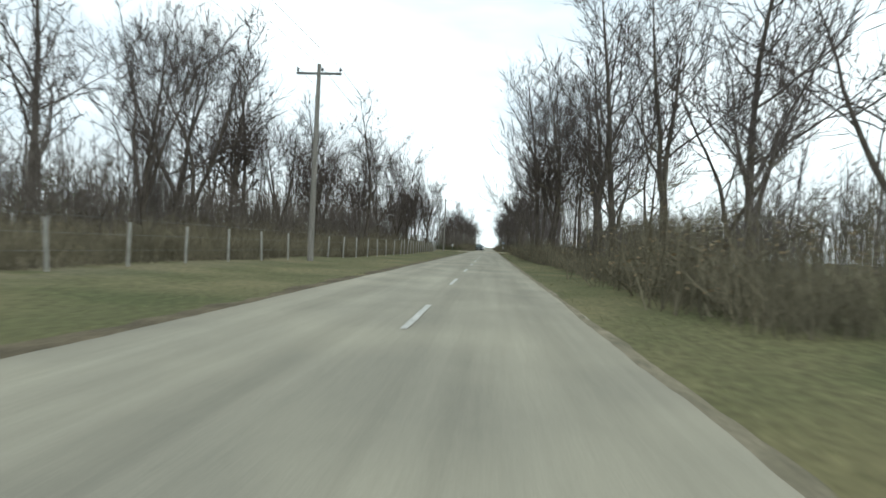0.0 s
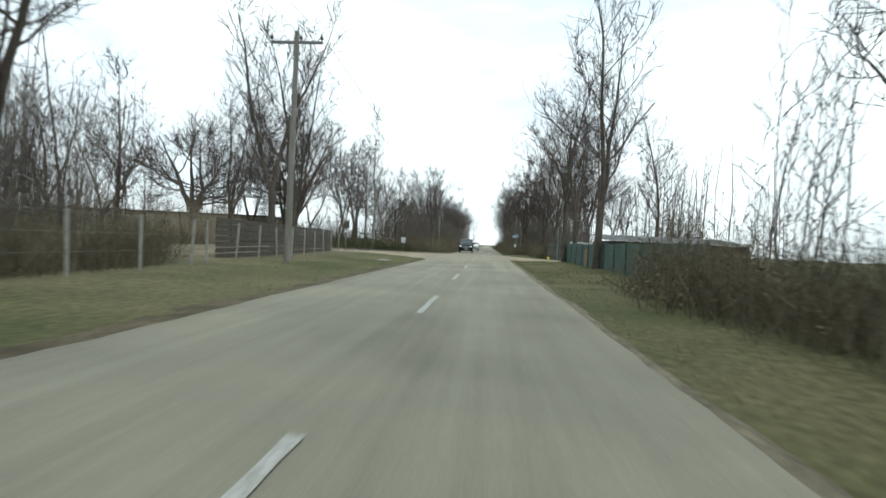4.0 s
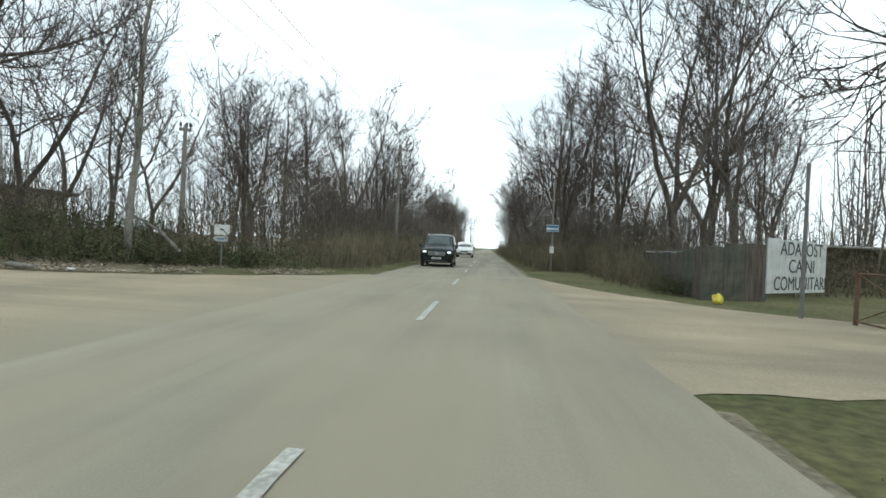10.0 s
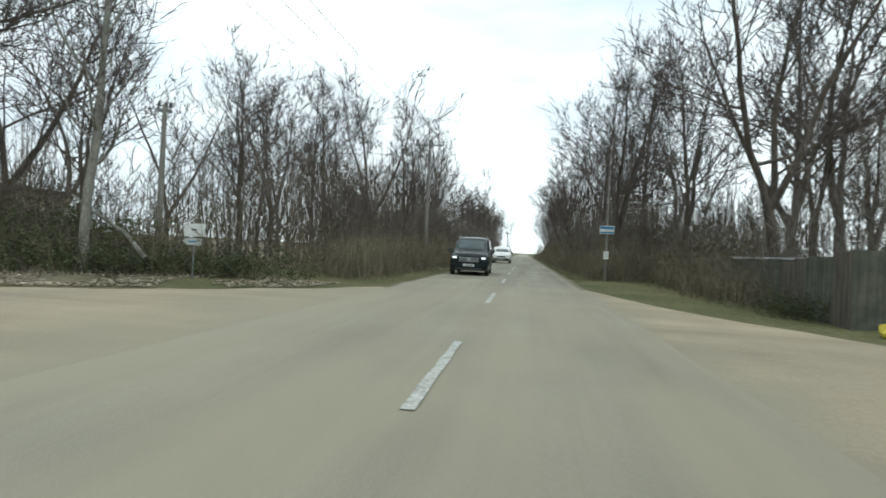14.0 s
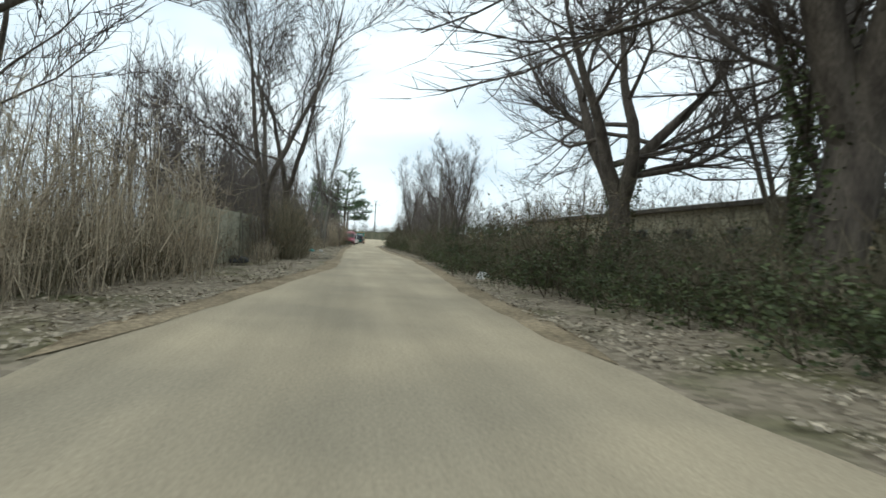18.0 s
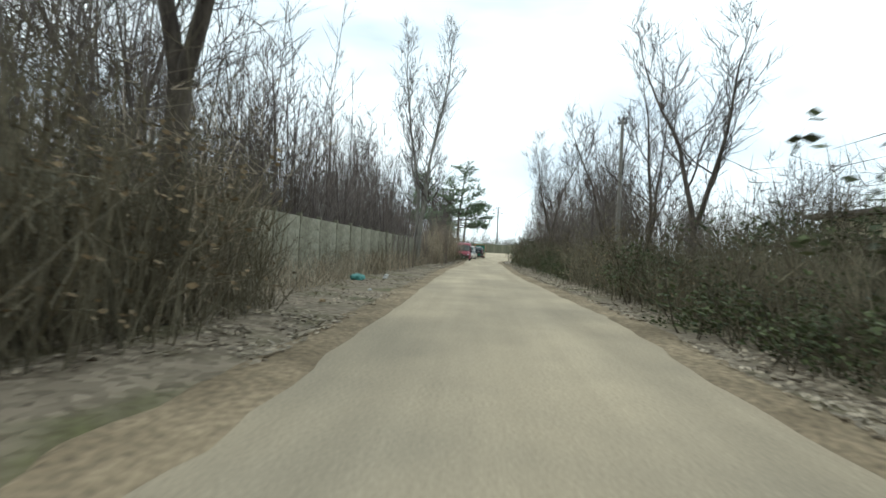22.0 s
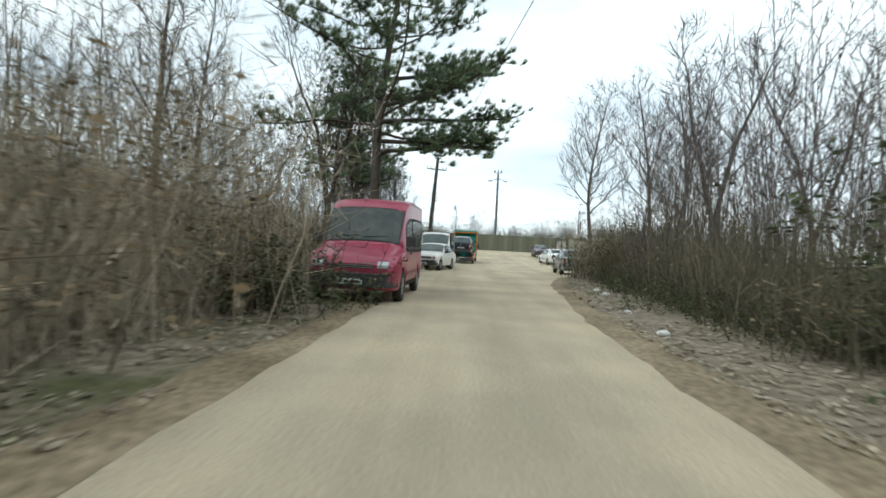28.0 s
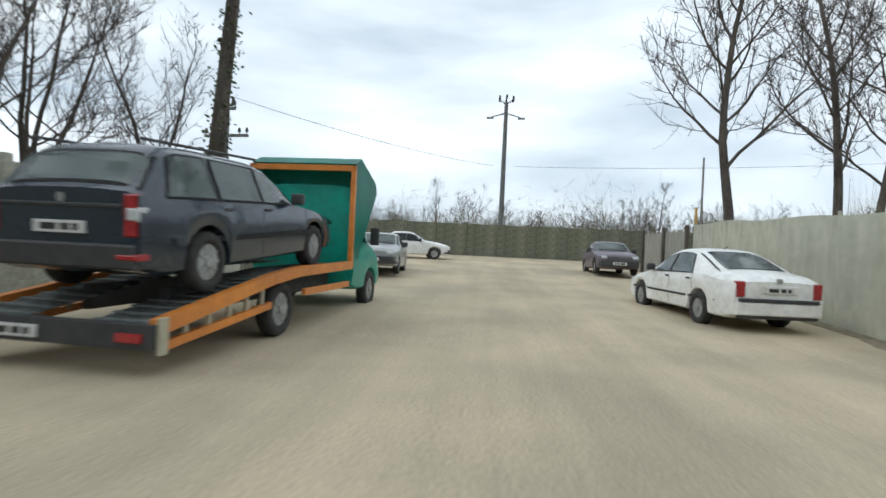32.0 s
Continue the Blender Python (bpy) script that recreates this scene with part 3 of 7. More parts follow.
# ---- thickets ----
def make_thicket(key, label, seed, wide, deep, high, stems, leaves, leaf_mat, name="bush", stem_mat=BRUSH, arch=0.25, r=0.013, size=0.05):
    rng = random.Random(seed)
    canes, shoots, spots = [], [], []
    for _ in range(stems):
        p = Vector((rng.uniform(-wide, wide) / 2, rng.uniform(-deep, deep) / 2, -0.05))
        h = high * rng.uniform(0.45, 1.0)
        way = Vector((rng.gauss(0, arch), rng.gauss(0, arch), 1))
        pts, rad = shoot(rng, p, way, h, r * rng.uniform(0.7, 1.5), 4, 0.14, -0.02, 0.45)
        canes.append((pts, rad, 3))
        for _ in range(9 if high < 5 else 18):
            q = rng.randint(1, 4)
            s = shoot(rng, pts[q], Vector((rng.gauss(0, 0.8), rng.gauss(0, 0.8), rng.gauss(0.5, 0.5))), h * (rng.uniform(0.15, 0.4) if high < 5 else rng.uniform(0.10, 0.26)), r * 0.6, 1, 0.2, 0.0, 0.5)
            shoots.append((*s, 3))
            spots += [s[0][-1], s[0][0].lerp(s[0][1], 0.6)]
    ob = thing(name, label, "bush", "roadside thicket")
    tagged(part("stem_tangle", mesh_of("stem_tangle", *tubes(canes), stem_mat), stem_mat, ob), kind="stuff")
    tagged(part("twig_tangle", mesh_of("twig_tangle", *tubes(shoots), stem_mat), stem_mat, ob), kind="stuff")
    if leaves:
        # leaves thin out towards the shoots' tips
        spots = [s for s in spots if rng.random() > (s.z / high - 0.3) * 2.4]
        rng.shuffle(spots)
        pick = [s + Vector((rng.gauss(0, 0.05), rng.gauss(0, 0.05), rng.gauss(0, 0.05))) for s in (spots * (1 + leaves // max(len(spots), 1)))[:leaves]]
        part("foliage", mesh_of("foliage", *leaf_flakes(rng, pick, size), leaf_mat), leaf_mat, ob)
    masters[key] = ob


make_thicket("brush_a", "dense dry brown brush", 5, 3.4, 2.2, 2.5, 46, 300, DRY_LEAF, name="brush_clump")
make_thicket("brush_b", "dense tangle of bare brown shrub stems", 6, 3.0, 2.4, 3.2, 44, 180, DRY_LEAF, name="brush_clump", arch=0.35)
make_thicket("bramble", "low bramble tangle with dark green leaves", 7, 3.0, 2.4, 1.7, 48, 2900, IVY, name="bramble", stem_mat=BRAMBLE_STEM, arch=0.55, size=0.042, r=0.010)


def make_stand(key, name, label, seed, wide, deep, high, stems, r, mat, spread=0.16, side=13, fine=True):
    """A stand of slim young trees: stems, upswept side branches and their twigs."""
    rng = random.Random(seed)
    canes, shoots = [], []
    for _ in range(stems):
        p = Vector((rng.uniform(-wide, wide) / 2, rng.uniform(-deep, deep) / 2, -0.05))
        h = high * rng.uniform(0.6, 1.0)
        pts, rad = shoot(rng, p, Vector((rng.gauss(0, 0.07), rng.gauss(0, 0.07), 1)), h, r * rng.uniform(0.6, 1.3) * h / high, 7, 0.05, 0.04, 0.15)
        canes.append((pts, rad, 4 if fine else 3))
        for b in range(side):
            f = 0.16 + 0.82 * (b + rng.random()) / side
            q = min(int(f * 7), 6)
            at = pts[q].lerp(pts[q + 1], f * 7 - q)
            a = b * 2.4 + rng.uniform(-0.6, 0.6)
            ln = h * spread * (1.25 - f) * rng.uniform(0.7, 1.3) + 0.25
            br = shoot(rng, at, Vector((math.cos(a), math.sin(a), rng.uniform(0.7, 1.5))), ln, max(rad[q] * 0.42, 0.010), 3, 0.12, 0.12, 0.4)
            shoots.append((*br, 3))
            for c in range(5 if fine else 3):
                k = c % 3
                s2 = (br[0][k + 1] - br[0][k]).normalized() + Vector((rng.gauss(0, 0.45), rng.gauss(0, 0.45), rng.gauss(0.2, 0.3)))
                shoots.append((*shoot(rng, br[0][k].lerp(br[0][k + 1], rng.random()), s2, ln * rng.uniform(0.3, 0.65) + 0.12, 0.0085 if fine else 0.015, 1, 0.2, 0.0, 0.5), 3))
    ob = thing(name, label, "bush", "roadside thicket")
    tagged(part("stem_tangle", mesh_of("stem_tangle", *tubes(canes), mat), mat, ob), kind="stuff")
    tagged(part("twig_tangle", mesh_of("twig_tangle", *tubes(shoots), mat), mat, ob), kind="stuff")
    masters[key] = ob


make_stand("saplings", "sapling_stand", "stand of thin bare saplings", 9, 3.0, 2.6, 8.6, 11, 0.036, SAPLING)
make_stand("saplings_b", "sapling_stand", "stand of slim bare young trees", 10, 3.6, 2.6, 11.0, 8, 0.050, SAPLING)
make_stand("grey_thicket", "thicket", "tall thicket of fine grey stems", 17, 4.4, 2.6, 5.2, 34, 0.024, PALE_TWIG, 0.22, 9)
make_stand("far_stand", "woodland", "distant stand of bare grey woodland", 19, 17.0, 6.0, 13.0, 34, 0.085, PALE_TWIG, 0.17, 14, False)
make_thicket("evergreen", "tall shrub overgrown with dark green ivy", 13, 2.6, 2.2, 2.8, 40, 3400, IVY, name="ivy_shrub", stem_mat=BRAMBLE_STEM, arch=0.3, size=0.043, r=0.012)
make_thicket("tawny_shrub", "tall pale tawny shrub of fine dry stems", 12, 2.8, 2.2, 4.4, 62, 240, DRY_LEAF, stem_mat=TAWNY, arch=0.17, size=0.04, r=0.010)
make_thicket("dry_shrub", "tall shrub with clinging dry brown leaves", 11, 2.6, 2.2, 4.2, 42, 1000, DRY_LEAF, stem_mat=BRUSH, arch=0.22, size=0.045, r=0.010)


def understory(name, label, runs, per_metre, mat, high=2.6, deep=2.6, thick=0.010, long=0.9, seed=1):
    """The uncountable fine growth that fills a hedge: slim sticks, as one mesh."""
    r = np.random.default_rng(seed)
    vs, fs, base = [], [], 0
    for x0, y0, x1, y1 in runs:
        n = int(math.hypot(x1 - x0, y1 - y0) * per_metre)
        f = r.random(n)
        nx, ny = (y1 - y0), -(x1 - x0)
        k = math.hypot(nx, ny)
        o = (r.random(n) + r.random(n) - 1.0) * deep
        swell = 0.66 + 0.22 * np.sin(f * k * 0.55 + x0) * np.sin(f * k * 0.21 + y0) + 0.12 * np.sin(f * k * 1.7 + y0)
        whip = r.random(n) < 0.3
        fill = r.random(n) ** 1.3 * high * 0.66
        p = np.stack([x0 + (x1 - x0) * f + nx / k * o, y0 + (y1 - y0) * f + ny / k * o, np.where(whip, 0.0, fill) * swell * (1 - 0.35 * np.abs(o) / deep)], 1)
        p[:, 2] += np.array([gz(a, 150.0) for a in p[:, 0]]) if x0 < -135 else 0.0
        d = r.normal(0, 1.0, (n, 3)) * np.where(whip, 0.16, 0.45)[:, None]
        d[:, 2] = np.abs(d[:, 2]) + np.where(whip, 1.0, 0.45)
        d /= np.linalg.norm(d, axis=1)[:, None]
        u = np.cross(d, [0.3, 0.2, 0.93])
        u /= np.linalg.norm(u, axis=1)[:, None]
        v = np.cross(d, u)
        ln = np.where(whip, (0.45 + 0.65 * r.random(n)) * high * swell, (r.random(n) * 0.8 + 0.35) * long)[:, None]
        tip = p + d * ln
        rad = thick * (0.6 + r.random(n))[:, None]
        for a in (0, 2.094, 4.189):
            vs.append(p + (u * math.cos(a) + v * math.sin(a)) * rad)
        vs.append(tip)
        idx = np.arange(n)
        cols = [base + j * n + idx for j in range(4)]
        for i in range(3):
            fs.append(np.stack([cols[i], cols[(i + 1) % 3], cols[3]], 1))
        base += 4 * n
    me = bpy.data.meshes.new(name)
    me.from_pydata(np.concatenate(vs).tolist(), [], np.concatenate(fs).tolist())
    me.materials.append(mat)
    me.update()
    return tagged(new(name, me), label, "undergrowth", kind="stuff")


# ---- planting ----
rng = random.Random(77)
# single trees that stand out along the paved road: kind, x, y, scale, turn
for key, x, y, s, a in (
    ("oak_a", -25.0, 60, 0.95, 20), ("ash_b", -22.2, 63.3, 1.0, 70), ("oak_b", -27, 85, 0.95, 0), ("ash_a", -18, 74, 0.8, 40), ("oak_b", -19, 48, 0.8, 140),
    ("ash_a", -14.0, 78, 0.85, 130), ("oak_a", -17, 98, 0.9, 200), ("oak_b", -15, 103, 0.85, 10), ("ash_b", -14.5, 110, 1.0, 300),
    ("ash_b", 8.2, 62, 0.95, 60), ("ash_a", 8.5, 57, 1.0, 0), ("ash_b", 9.5, 50, 1.0, 180), ("oak_a", 5.8, 75, 0.9, 250), ("ash_a", 5.4, 79.5, 1.0, 20),
    ("ash_a", 5.6, 68.5, 0.80, 110), ("ash_b", 6.6, 88, 0.9, 30), ("oak_b", 6.0, 97, 0.85, 200), ("ash_b", 7.8, 104, 0.9, 100), ("ash_b", 12.0, 45, 0.75, 75),
    ("ash_b", 6.3, 127.4, 0.95, 10), ("oak_bough", 6.9, 138.6, 0.80, 0), ("ash_a", 6.3, 141.1, 0.80, 240), ("ash_b", 13.5, 150, 0.5, 60), ("ash_a", 19, 158, 0.8, 60),
    ("oak_a", 8.3, 160.8, 0.70, 20), ("oak_b", 5.4, 174.1, 0.72, 80), ("ash_b", 7.2, 168, 0.7, 0), ("ash_b", 14.8, 167.2, 0.58, 200), ("ash_b", 11.2, 164.5, 0.66, 40), ("oak_a", 17.5, 171, 0.52, 80),
    ("oak_big", -22.5, 154.4, 0.78, 130), ("oak_a", -24.0, 155.4, 0.58, 310), ("poplar", -13.0, 154.7, 0.74, 0), ("ash_b", -15.8, 157.5, 0.5, 90), ("ash_b", -11.5, 160.5, 0.5, 250),
    ("oak_big", -36.4, 158.2, 0.80, 70), ("ash_a", -11.6, 170.2, 0.52, 20), ("oak_a", -9.7, 171.8, 0.56, 200), ("ash_b", -9.0, 178, 0.6, 30),
    ("ash_b", -13.5, 131, 0.85, 20), ("ash_b", -12.6, 126.0, 0.9, 160), ("oak_b", -30, 160, 0.6, 10),
    ("oak_a", -42.0, 142.4, 0.72, 250), ("ash_b", -45.5, 142.7, 0.85, 30), ("oak_b", -22.5, 140.8, 0.72, 100), ("ash_b", -54.9, 154.6, 0.55, 0), ("ash_b", -62.0, 155.6, 0.56, 90),
    ("poplar", -75.2, 143.7, 0.82, 20), ("poplar", -78.2, 143.4, 0.86, 120), ("ash_b", -84, 154.6, 0.72, 200), ("ash_b", -70.5, 155.4, 0.6, 30),
    ("ash_a", -158.6, 164.5, 0.98, 10), ("ash_a", -166.5, 174.5, 1.15, 100), ("ash_a", -172.5, 180.5, 1.2, 200),
    ("ash_b", -118, 142.6, 0.8, 20), ("ash_a", -124, 142.0, 0.7, 70), ("ash_a", -133, 141.0, 0.6, 20), ("ash_b", -128, 141.6, 0.62, 260), ("ash_b", -138.5, 143.2, 0.55, 120), ("ash_b", -142, 142.6, 0.6, 300), ("ash_a", -139.4, 140.5, 0.7, 30), ("oak_b", -146.0, 140.2, 0.6, 200), ("ash_b", -149.5, 141.0, 0.6, 80),
    ("ash_b", -110, 158.6, 0.46, 10), ("ash_b", -97, 157.2, 0.42, 140), ("ash_b", -114, 158.0, 0.6, 220)):
    put(key, x, y, s * (1.28 if key == "poplar" or (x < -110 and y < 145) else 1.38 if x < -10 and y < 120 else 1.5), a)

# the woods behind them
FAR = ("far_a", "far_b", "far_c")
for y in [20 + 7.2 * i for i in range(31)]:
    if not 118 < y < 160:
        put(rng.choice(FAR), -22 - rng.uniform(0, 8), y + rng.uniform(-2, 2), rng.uniform(1.2, 1.6), rng.uniform(0, 360))
    if not 116 < y < 158:
        put(rng.choice(FAR), 10 + rng.uniform(0, 9), y + rng.uniform(-2, 2), rng.uniform(1.25, 1.65), rng.uniform(0, 360))
for y in [186 + 8 * i for i in range(16)]:
    put(rng.choice(FAR), -8.5 - rng.uniform(0, 4), y + rng.uniform(-2, 2), rng.uniform(0.85, 1.2), rng.uniform(0, 360))
    put(rng.choice(FAR), 4.5 + rng.uniform(0, 3), y + rng.uniform(-2, 2), rng.uniform(1.0, 1.4), rng.uniform(0, 360))
for x in [-26 - 7.0 * i for i in range(18)]:
    put(rng.choice(("far_b", "far_c")), x + rng.uniform(-2, 2), 137.5 - rng.uniform(0, 8), rng.uniform(0.85, 1.15), rng.uniform(0, 360))
    if x < -40:
        put(rng.choice(FAR), x + rng.uniform(-2, 2), 163 + rng.uniform(0, 9), rng.uniform(0.5, 0.7), rng.uniform(0, 360))
for k in range(14):
    put(rng.choice(FAR), -175 - rng.uniform(0, 12), 132 + 3.2 * k, rng.uniform(0.32, 0.5), rng.uniform(0, 360))

# brush along the paved road
def hedge(keys, x0, y0, x1, y1, step, side=1.0, lo=0.8, hi=1.15):
    n = max(1, int(math.hypot(x1 - x0, y1 - y0) / step))
    for i in range(n):
        f = (i + 0.5) / n
        put(rng.choice(keys), x0 + (x1 - x0) * f + rng.uniform(-side, side) * 0.5, y0 + (y1 - y0) * f + rng.uniform(-side, side) * 0.5, rng.uniform(lo, hi), rng.uniform(0, 360))


B = ("brush_a", "brush_b")
hedge(B, -18.5, 24, -13.0, 68, 4.2)
hedge(B, -13.0, 68, -13.0, 116, 4.2)
hedge(("saplings", "brush_b"), -21.0, 24, -16.0, 116, 4.4)
hedge(B, 5.5, 30, 5.4, 43.1, 3.25, lo=1.0, hi=1.3)
hedge(B, 5.4, 43.1, 5.3, 62.8, 3.25, lo=0.42, hi=0.62)
hedge(B, 5.1, 62.8, 4.9, 112, 3.2)
hedge(("brush_b", "saplings"), 9.0, 28, 9.0, 41.3, 4.4, lo=1.15, hi=1.4)
hedge(("brush_b", "brush_a"), 9.0, 41.3, 9.0, 63.4, 4.4, lo=0.42, hi=0.6)
hedge(("brush_b", "saplings"), 7.8, 63.4, 7.8, 112, 4.4)
hedge(B, 4.0, 170, 3.6, 262, 4.6)
hedge(B, 6.8, 158, 6.4, 200, 4.0)
hedge(B, -6.6, 160, -5.9, 262, 4.4)
hedge(B, -9.0, 157, -9.0, 200, 4.0)
hedge(("bramble", "bramble", "evergreen"), -12.4, 154.4, -30, 151.9, 1.9, lo=0.9, hi=1.25)
hedge(("brush_b", "evergreen", "dry_shrub"), -10.0, 157.2, -34, 154.2, 2.0, lo=0.9, hi=1.25)
hedge(("evergreen", "evergreen", "brush_b"), -20, 158.6, -36, 159.1, 2.1, lo=1.1, hi=1.4)
hedge(("evergreen", "evergreen", "brush_b"), -38, 159.1, -46, 159.4, 2.1, lo=0.6, hi=0.8)
hedge(("evergreen", "evergreen", "brush_b"), -48, 159.4, -58, 159.6, 2.0, lo=1.3, hi=1.6)
hedge(("bramble",), -7.6, 156.4, -12.6, 155.7, 1.5, lo=0.8, hi=1.0)
hedge(("evergreen", "brush_b"), 13.5, 157.4, 7.8, 168.5, 1.8, lo=0.9, hi=1.2)
hedge(("brush_b", "saplings"), 14.0, 161.0, 25.0, 160.0, 2.4)
hedge(("bramble", "brush_a"), 5.9, 153.2, 6.2, 164, 1.7, lo=0.45, hi=0.7)
hedge(("brush_b", "dry_shrub"), 10.5, 164, 10.5, 200, 2.6, lo=1.1, hi=1.4)
hedge(("grey_thicket", "brush_b"), -171.2, 132, -173, 178, 2.3, lo=0.7, hi=1.0)
hedge(("grey_thicket", "dry_shrub"), -136, 171, -171, 177, 2.8, lo=0.65, hi=0.95)
for key, x, y, k, a in (("saplings", -108.6, 155.5, 0.75, 20), ("saplings_b", -110.4, 155.9, 0.75, 110), ("saplings", -112.2, 156.3, 0.85, 220), ("saplings_b", -114.2, 157.0, 0.75, 300), ("saplings", -106.8, 155.6, 0.7, 70),
                        ("dry_shrub", -41.0, 142.7, 1.0, 20), ("dry_shrub", -43.2, 142.9, 1.1, 120), ("tawny_shrub", -45.0, 142.9, 0.9, 200)):
    put(key, x, y, k, a)
# along the track, left then right
hedge(("tawny_shrub",), -22.5, 140.8, -34, 141.6, 1.7, lo=0.75, hi=1.05)
hedge(("tawny_shrub", "saplings", "brush_b"), -35, 142.3, -47, 142.6, 3.0, lo=0.4, hi=0.65)
hedge(("brush_b", "saplings"), -24, 137.8, -46, 139.0, 4.0)
hedge(("saplings", "saplings_b"), -44, 139.6, -84, 140.2, 2.9, lo=0.95, hi=1.3)
hedge(("saplings", "saplings_b"), -84, 140.2, -104, 140.4, 4.6, lo=0.7, hi=1.0)
hedge(("dry_shrub", "brush_b", "saplings", "brush_a"), -50, 142.8, -80, 143.7, 3.1, lo=0.4, hi=0.75)
hedge(("saplings", "saplings_b"), -44, 136.6, -104, 136.6, 4.6, lo=1.1, hi=1.4)
hedge(("brush_a", "dry_shrub"), -80, 143.9, -93, 144.3, 2.6)
hedge(("dry_shrub", "tawny_shrub", "tawny_shrub"), -88, 144.2, -104.0, 144.4, 1.5, lo=0.9, hi=1.15)
hedge(("dry_shrub", "tawny_shrub", "saplings"), -84, 143.9, -106, 144.1, 2.2, lo=0.7, hi=0.95)
hedge(("brush_b", "brush_a"), -110.5, 143.7, -138, 143.2, 3.0)
hedge(("saplings", "saplings_b", "dry_shrub"), -104, 141, -138, 140.6, 2.8)
hedge(("bramble", "evergreen", "brush_a"), -30, 152.0, -47, 152.8, 2.4, lo=0.9, hi=1.25)
hedge(B, -30, 154.4, -60, 154.6, 3.2)
hedge(("brush_a", "brush_b", "bramble", "evergreen"), -47, 153.0, -99, 153.6, 2.3)
hedge(("brush_a", "bramble", "bramble"), -99, 153.9, -112, 154.3, 1.9, lo=0.6, hi=0.85)
hedge(("brush_b", "dry_shrub", "saplings", "dry_shrub"), -60, 155.2, -116, 155.8, 2.2)
hedge(("evergreen", "dry_shrub", "bramble"), -111, 155.0, -121.0, 156.6, 1.3, lo=0.6, hi=0.9)
hedge(("dry_shrub", "evergreen"), -114, 156.4, -121.5, 158.2, 1.5, lo=1.0, hi=1.3)
hedge(("brush_b", "dry_shrub", "brush_a"), -172, 130, -174, 176, 2.2, lo=1.0, hi=1.5)
hedge(("dry_shrub", "brush_b"), -178, 126, -180, 180, 2.6, lo=1.2, hi=1.8)

understory("undergrowth", "fine tangled dry undergrowth beside the paved road",
           [(-18.6, 22, -13.0, 68), (-13.0, 68, -13.0, 116), (5.5, 28, 5.4, 41.5), (5.3, 63, 5.1, 112), (4.3, 168, 3.9, 262), (-6.9, 159, -6.1, 262), (-11.0, 156.4, -30, 153.2), (7.5, 156, 6.8, 200)], 300, BRUSH, 2.6, 1.7, 0.010, seed=3)
for run in ((-22.5, 20, -17.0, 116), (17.0, 27, 19.0, 63), (14.5, 60, 16.0, 88), (6.8, 178, 6.4, 262), (-9.6, 186, -9.0, 262), (9.8, 158, 9.0, 200), (-12.0, 160, -12, 200), (-12, 161, -30, 161.5), (-10.2, 163, -10.2, 200), (14.5, 88, 17.0, 112), (20.5, 64, 22.0, 112),
            (-44, 138.2, -104, 138.6), (-62, 156.6, -98, 157.2)):
    hedge(("grey_thicket",), *run, 3.1, lo=0.85, hi=1.3)
for run in ((-31, 10, -31, 125), (42, 10, 42, 130), (-15, 190, -15, 380), (13, 190, 13, 380), (-24, 129, -140, 127), (-40, 184, -180, 196), (27, 150, 27, 200)):
    hedge(("far_stand",), *run, 13.0, 2.0, lo=0.8, hi=1.2)
understory("undergrowth", "fine tangled dry undergrowth beside the track",
           [(-24, 140.4, -33, 140.9), (-110, 143.6, -139, 143.4), (-30, 152.6, -62, 153.3)], 330, BRUSH, 2.4, 1.5, 0.010, seed=4)
understory("undergrowth", "sparse dry stalks in front of the slab wall", [(-36, 142.7, -80, 143.8)], 60, TAWNY, 1.7, 0.6, 0.007, 0.8, seed=8)
understory("undergrowth", "dry brown brush crowding the slab wall", [(-40.5, 143.3, -47, 143.5)], 420, BRUSH, 4.6, 0.9, 0.009, 0.9, seed=31)
understory("undergrowth", "tall tangled brush along the track", [(-60, 154.0, -104, 154.5), (-104, 154.7, -121.5, 157.0)], 420, BRUSH, 2.9, 1.6, 0.010, 1.1, seed=12)
understory("undergrowth", "tall tawny dry shrubs beside the track", [(-80, 143.8, -105.2, 144.0)], 620, TAWNY, 4.4, 1.5, 0.010, 1.0, seed=15)
understory("undergrowth", "tangled brush behind the yard wall", [(-110, 141.6, -150, 142.4)], 260, TAWNY, 4.6, 1.6, 0.011, 1.3, seed=13)
understory("undergrowth", "low dry brush under the roadside trees", [(5.6, 42, 5.3, 63), (8.4, 42, 8.4, 63)], 240, BRUSH, 1.5, 1.4, 0.009, 0.7, seed=33)
understory("undergrowth", "dry weeds and shoots along the post fence", [(-12.4, 24, -9.3, 69), (-9.3, 70, -10.4, 112)], 230, BRUSH, 2.3, 0.8, 0.009, 0.9, seed=16)
for key, x, y, k, a in (("dry_shrub", -120.9, 155.9, 0.85, 20), ("evergreen", -120.9, 155.1, 1.0, 80), ("dry_shrub", -121.6, 155.6, 0.9, 250), ("tawny_shrub", -119.6, 155.0, 0.8, 10), ("dry_shrub", -122.0, 158.6, 1.1, 140), ("evergreen", -119.6, 156.4, 1.0, 200), ("dry_shrub", -117.4, 155.4, 0.9, 30)):
    put(key, x, y, k, a)
understory("undergrowth", "brown tangle beside a parked car", [(-116.0, 155.4, -121.8, 158.0)], 620, BRUSH, 3.0, 1.0, 0.010, 0.9, seed=18)
understory("undergrowth", "dense brown scrub beyond the yard", [(-171.0, 138, -171.5, 170), (-171.5, 168, -140, 168.5)], 330, BRUSH, 5.2, 1.5, 0.012, 1.2, seed=21)
understory("undergrowth", "tall pale dry shrubs at the start of the track", [(-23, 140.6, -34, 141.4)], 200, TAWNY, 3.4, 1.4, 0.009, 1.0, seed=23)
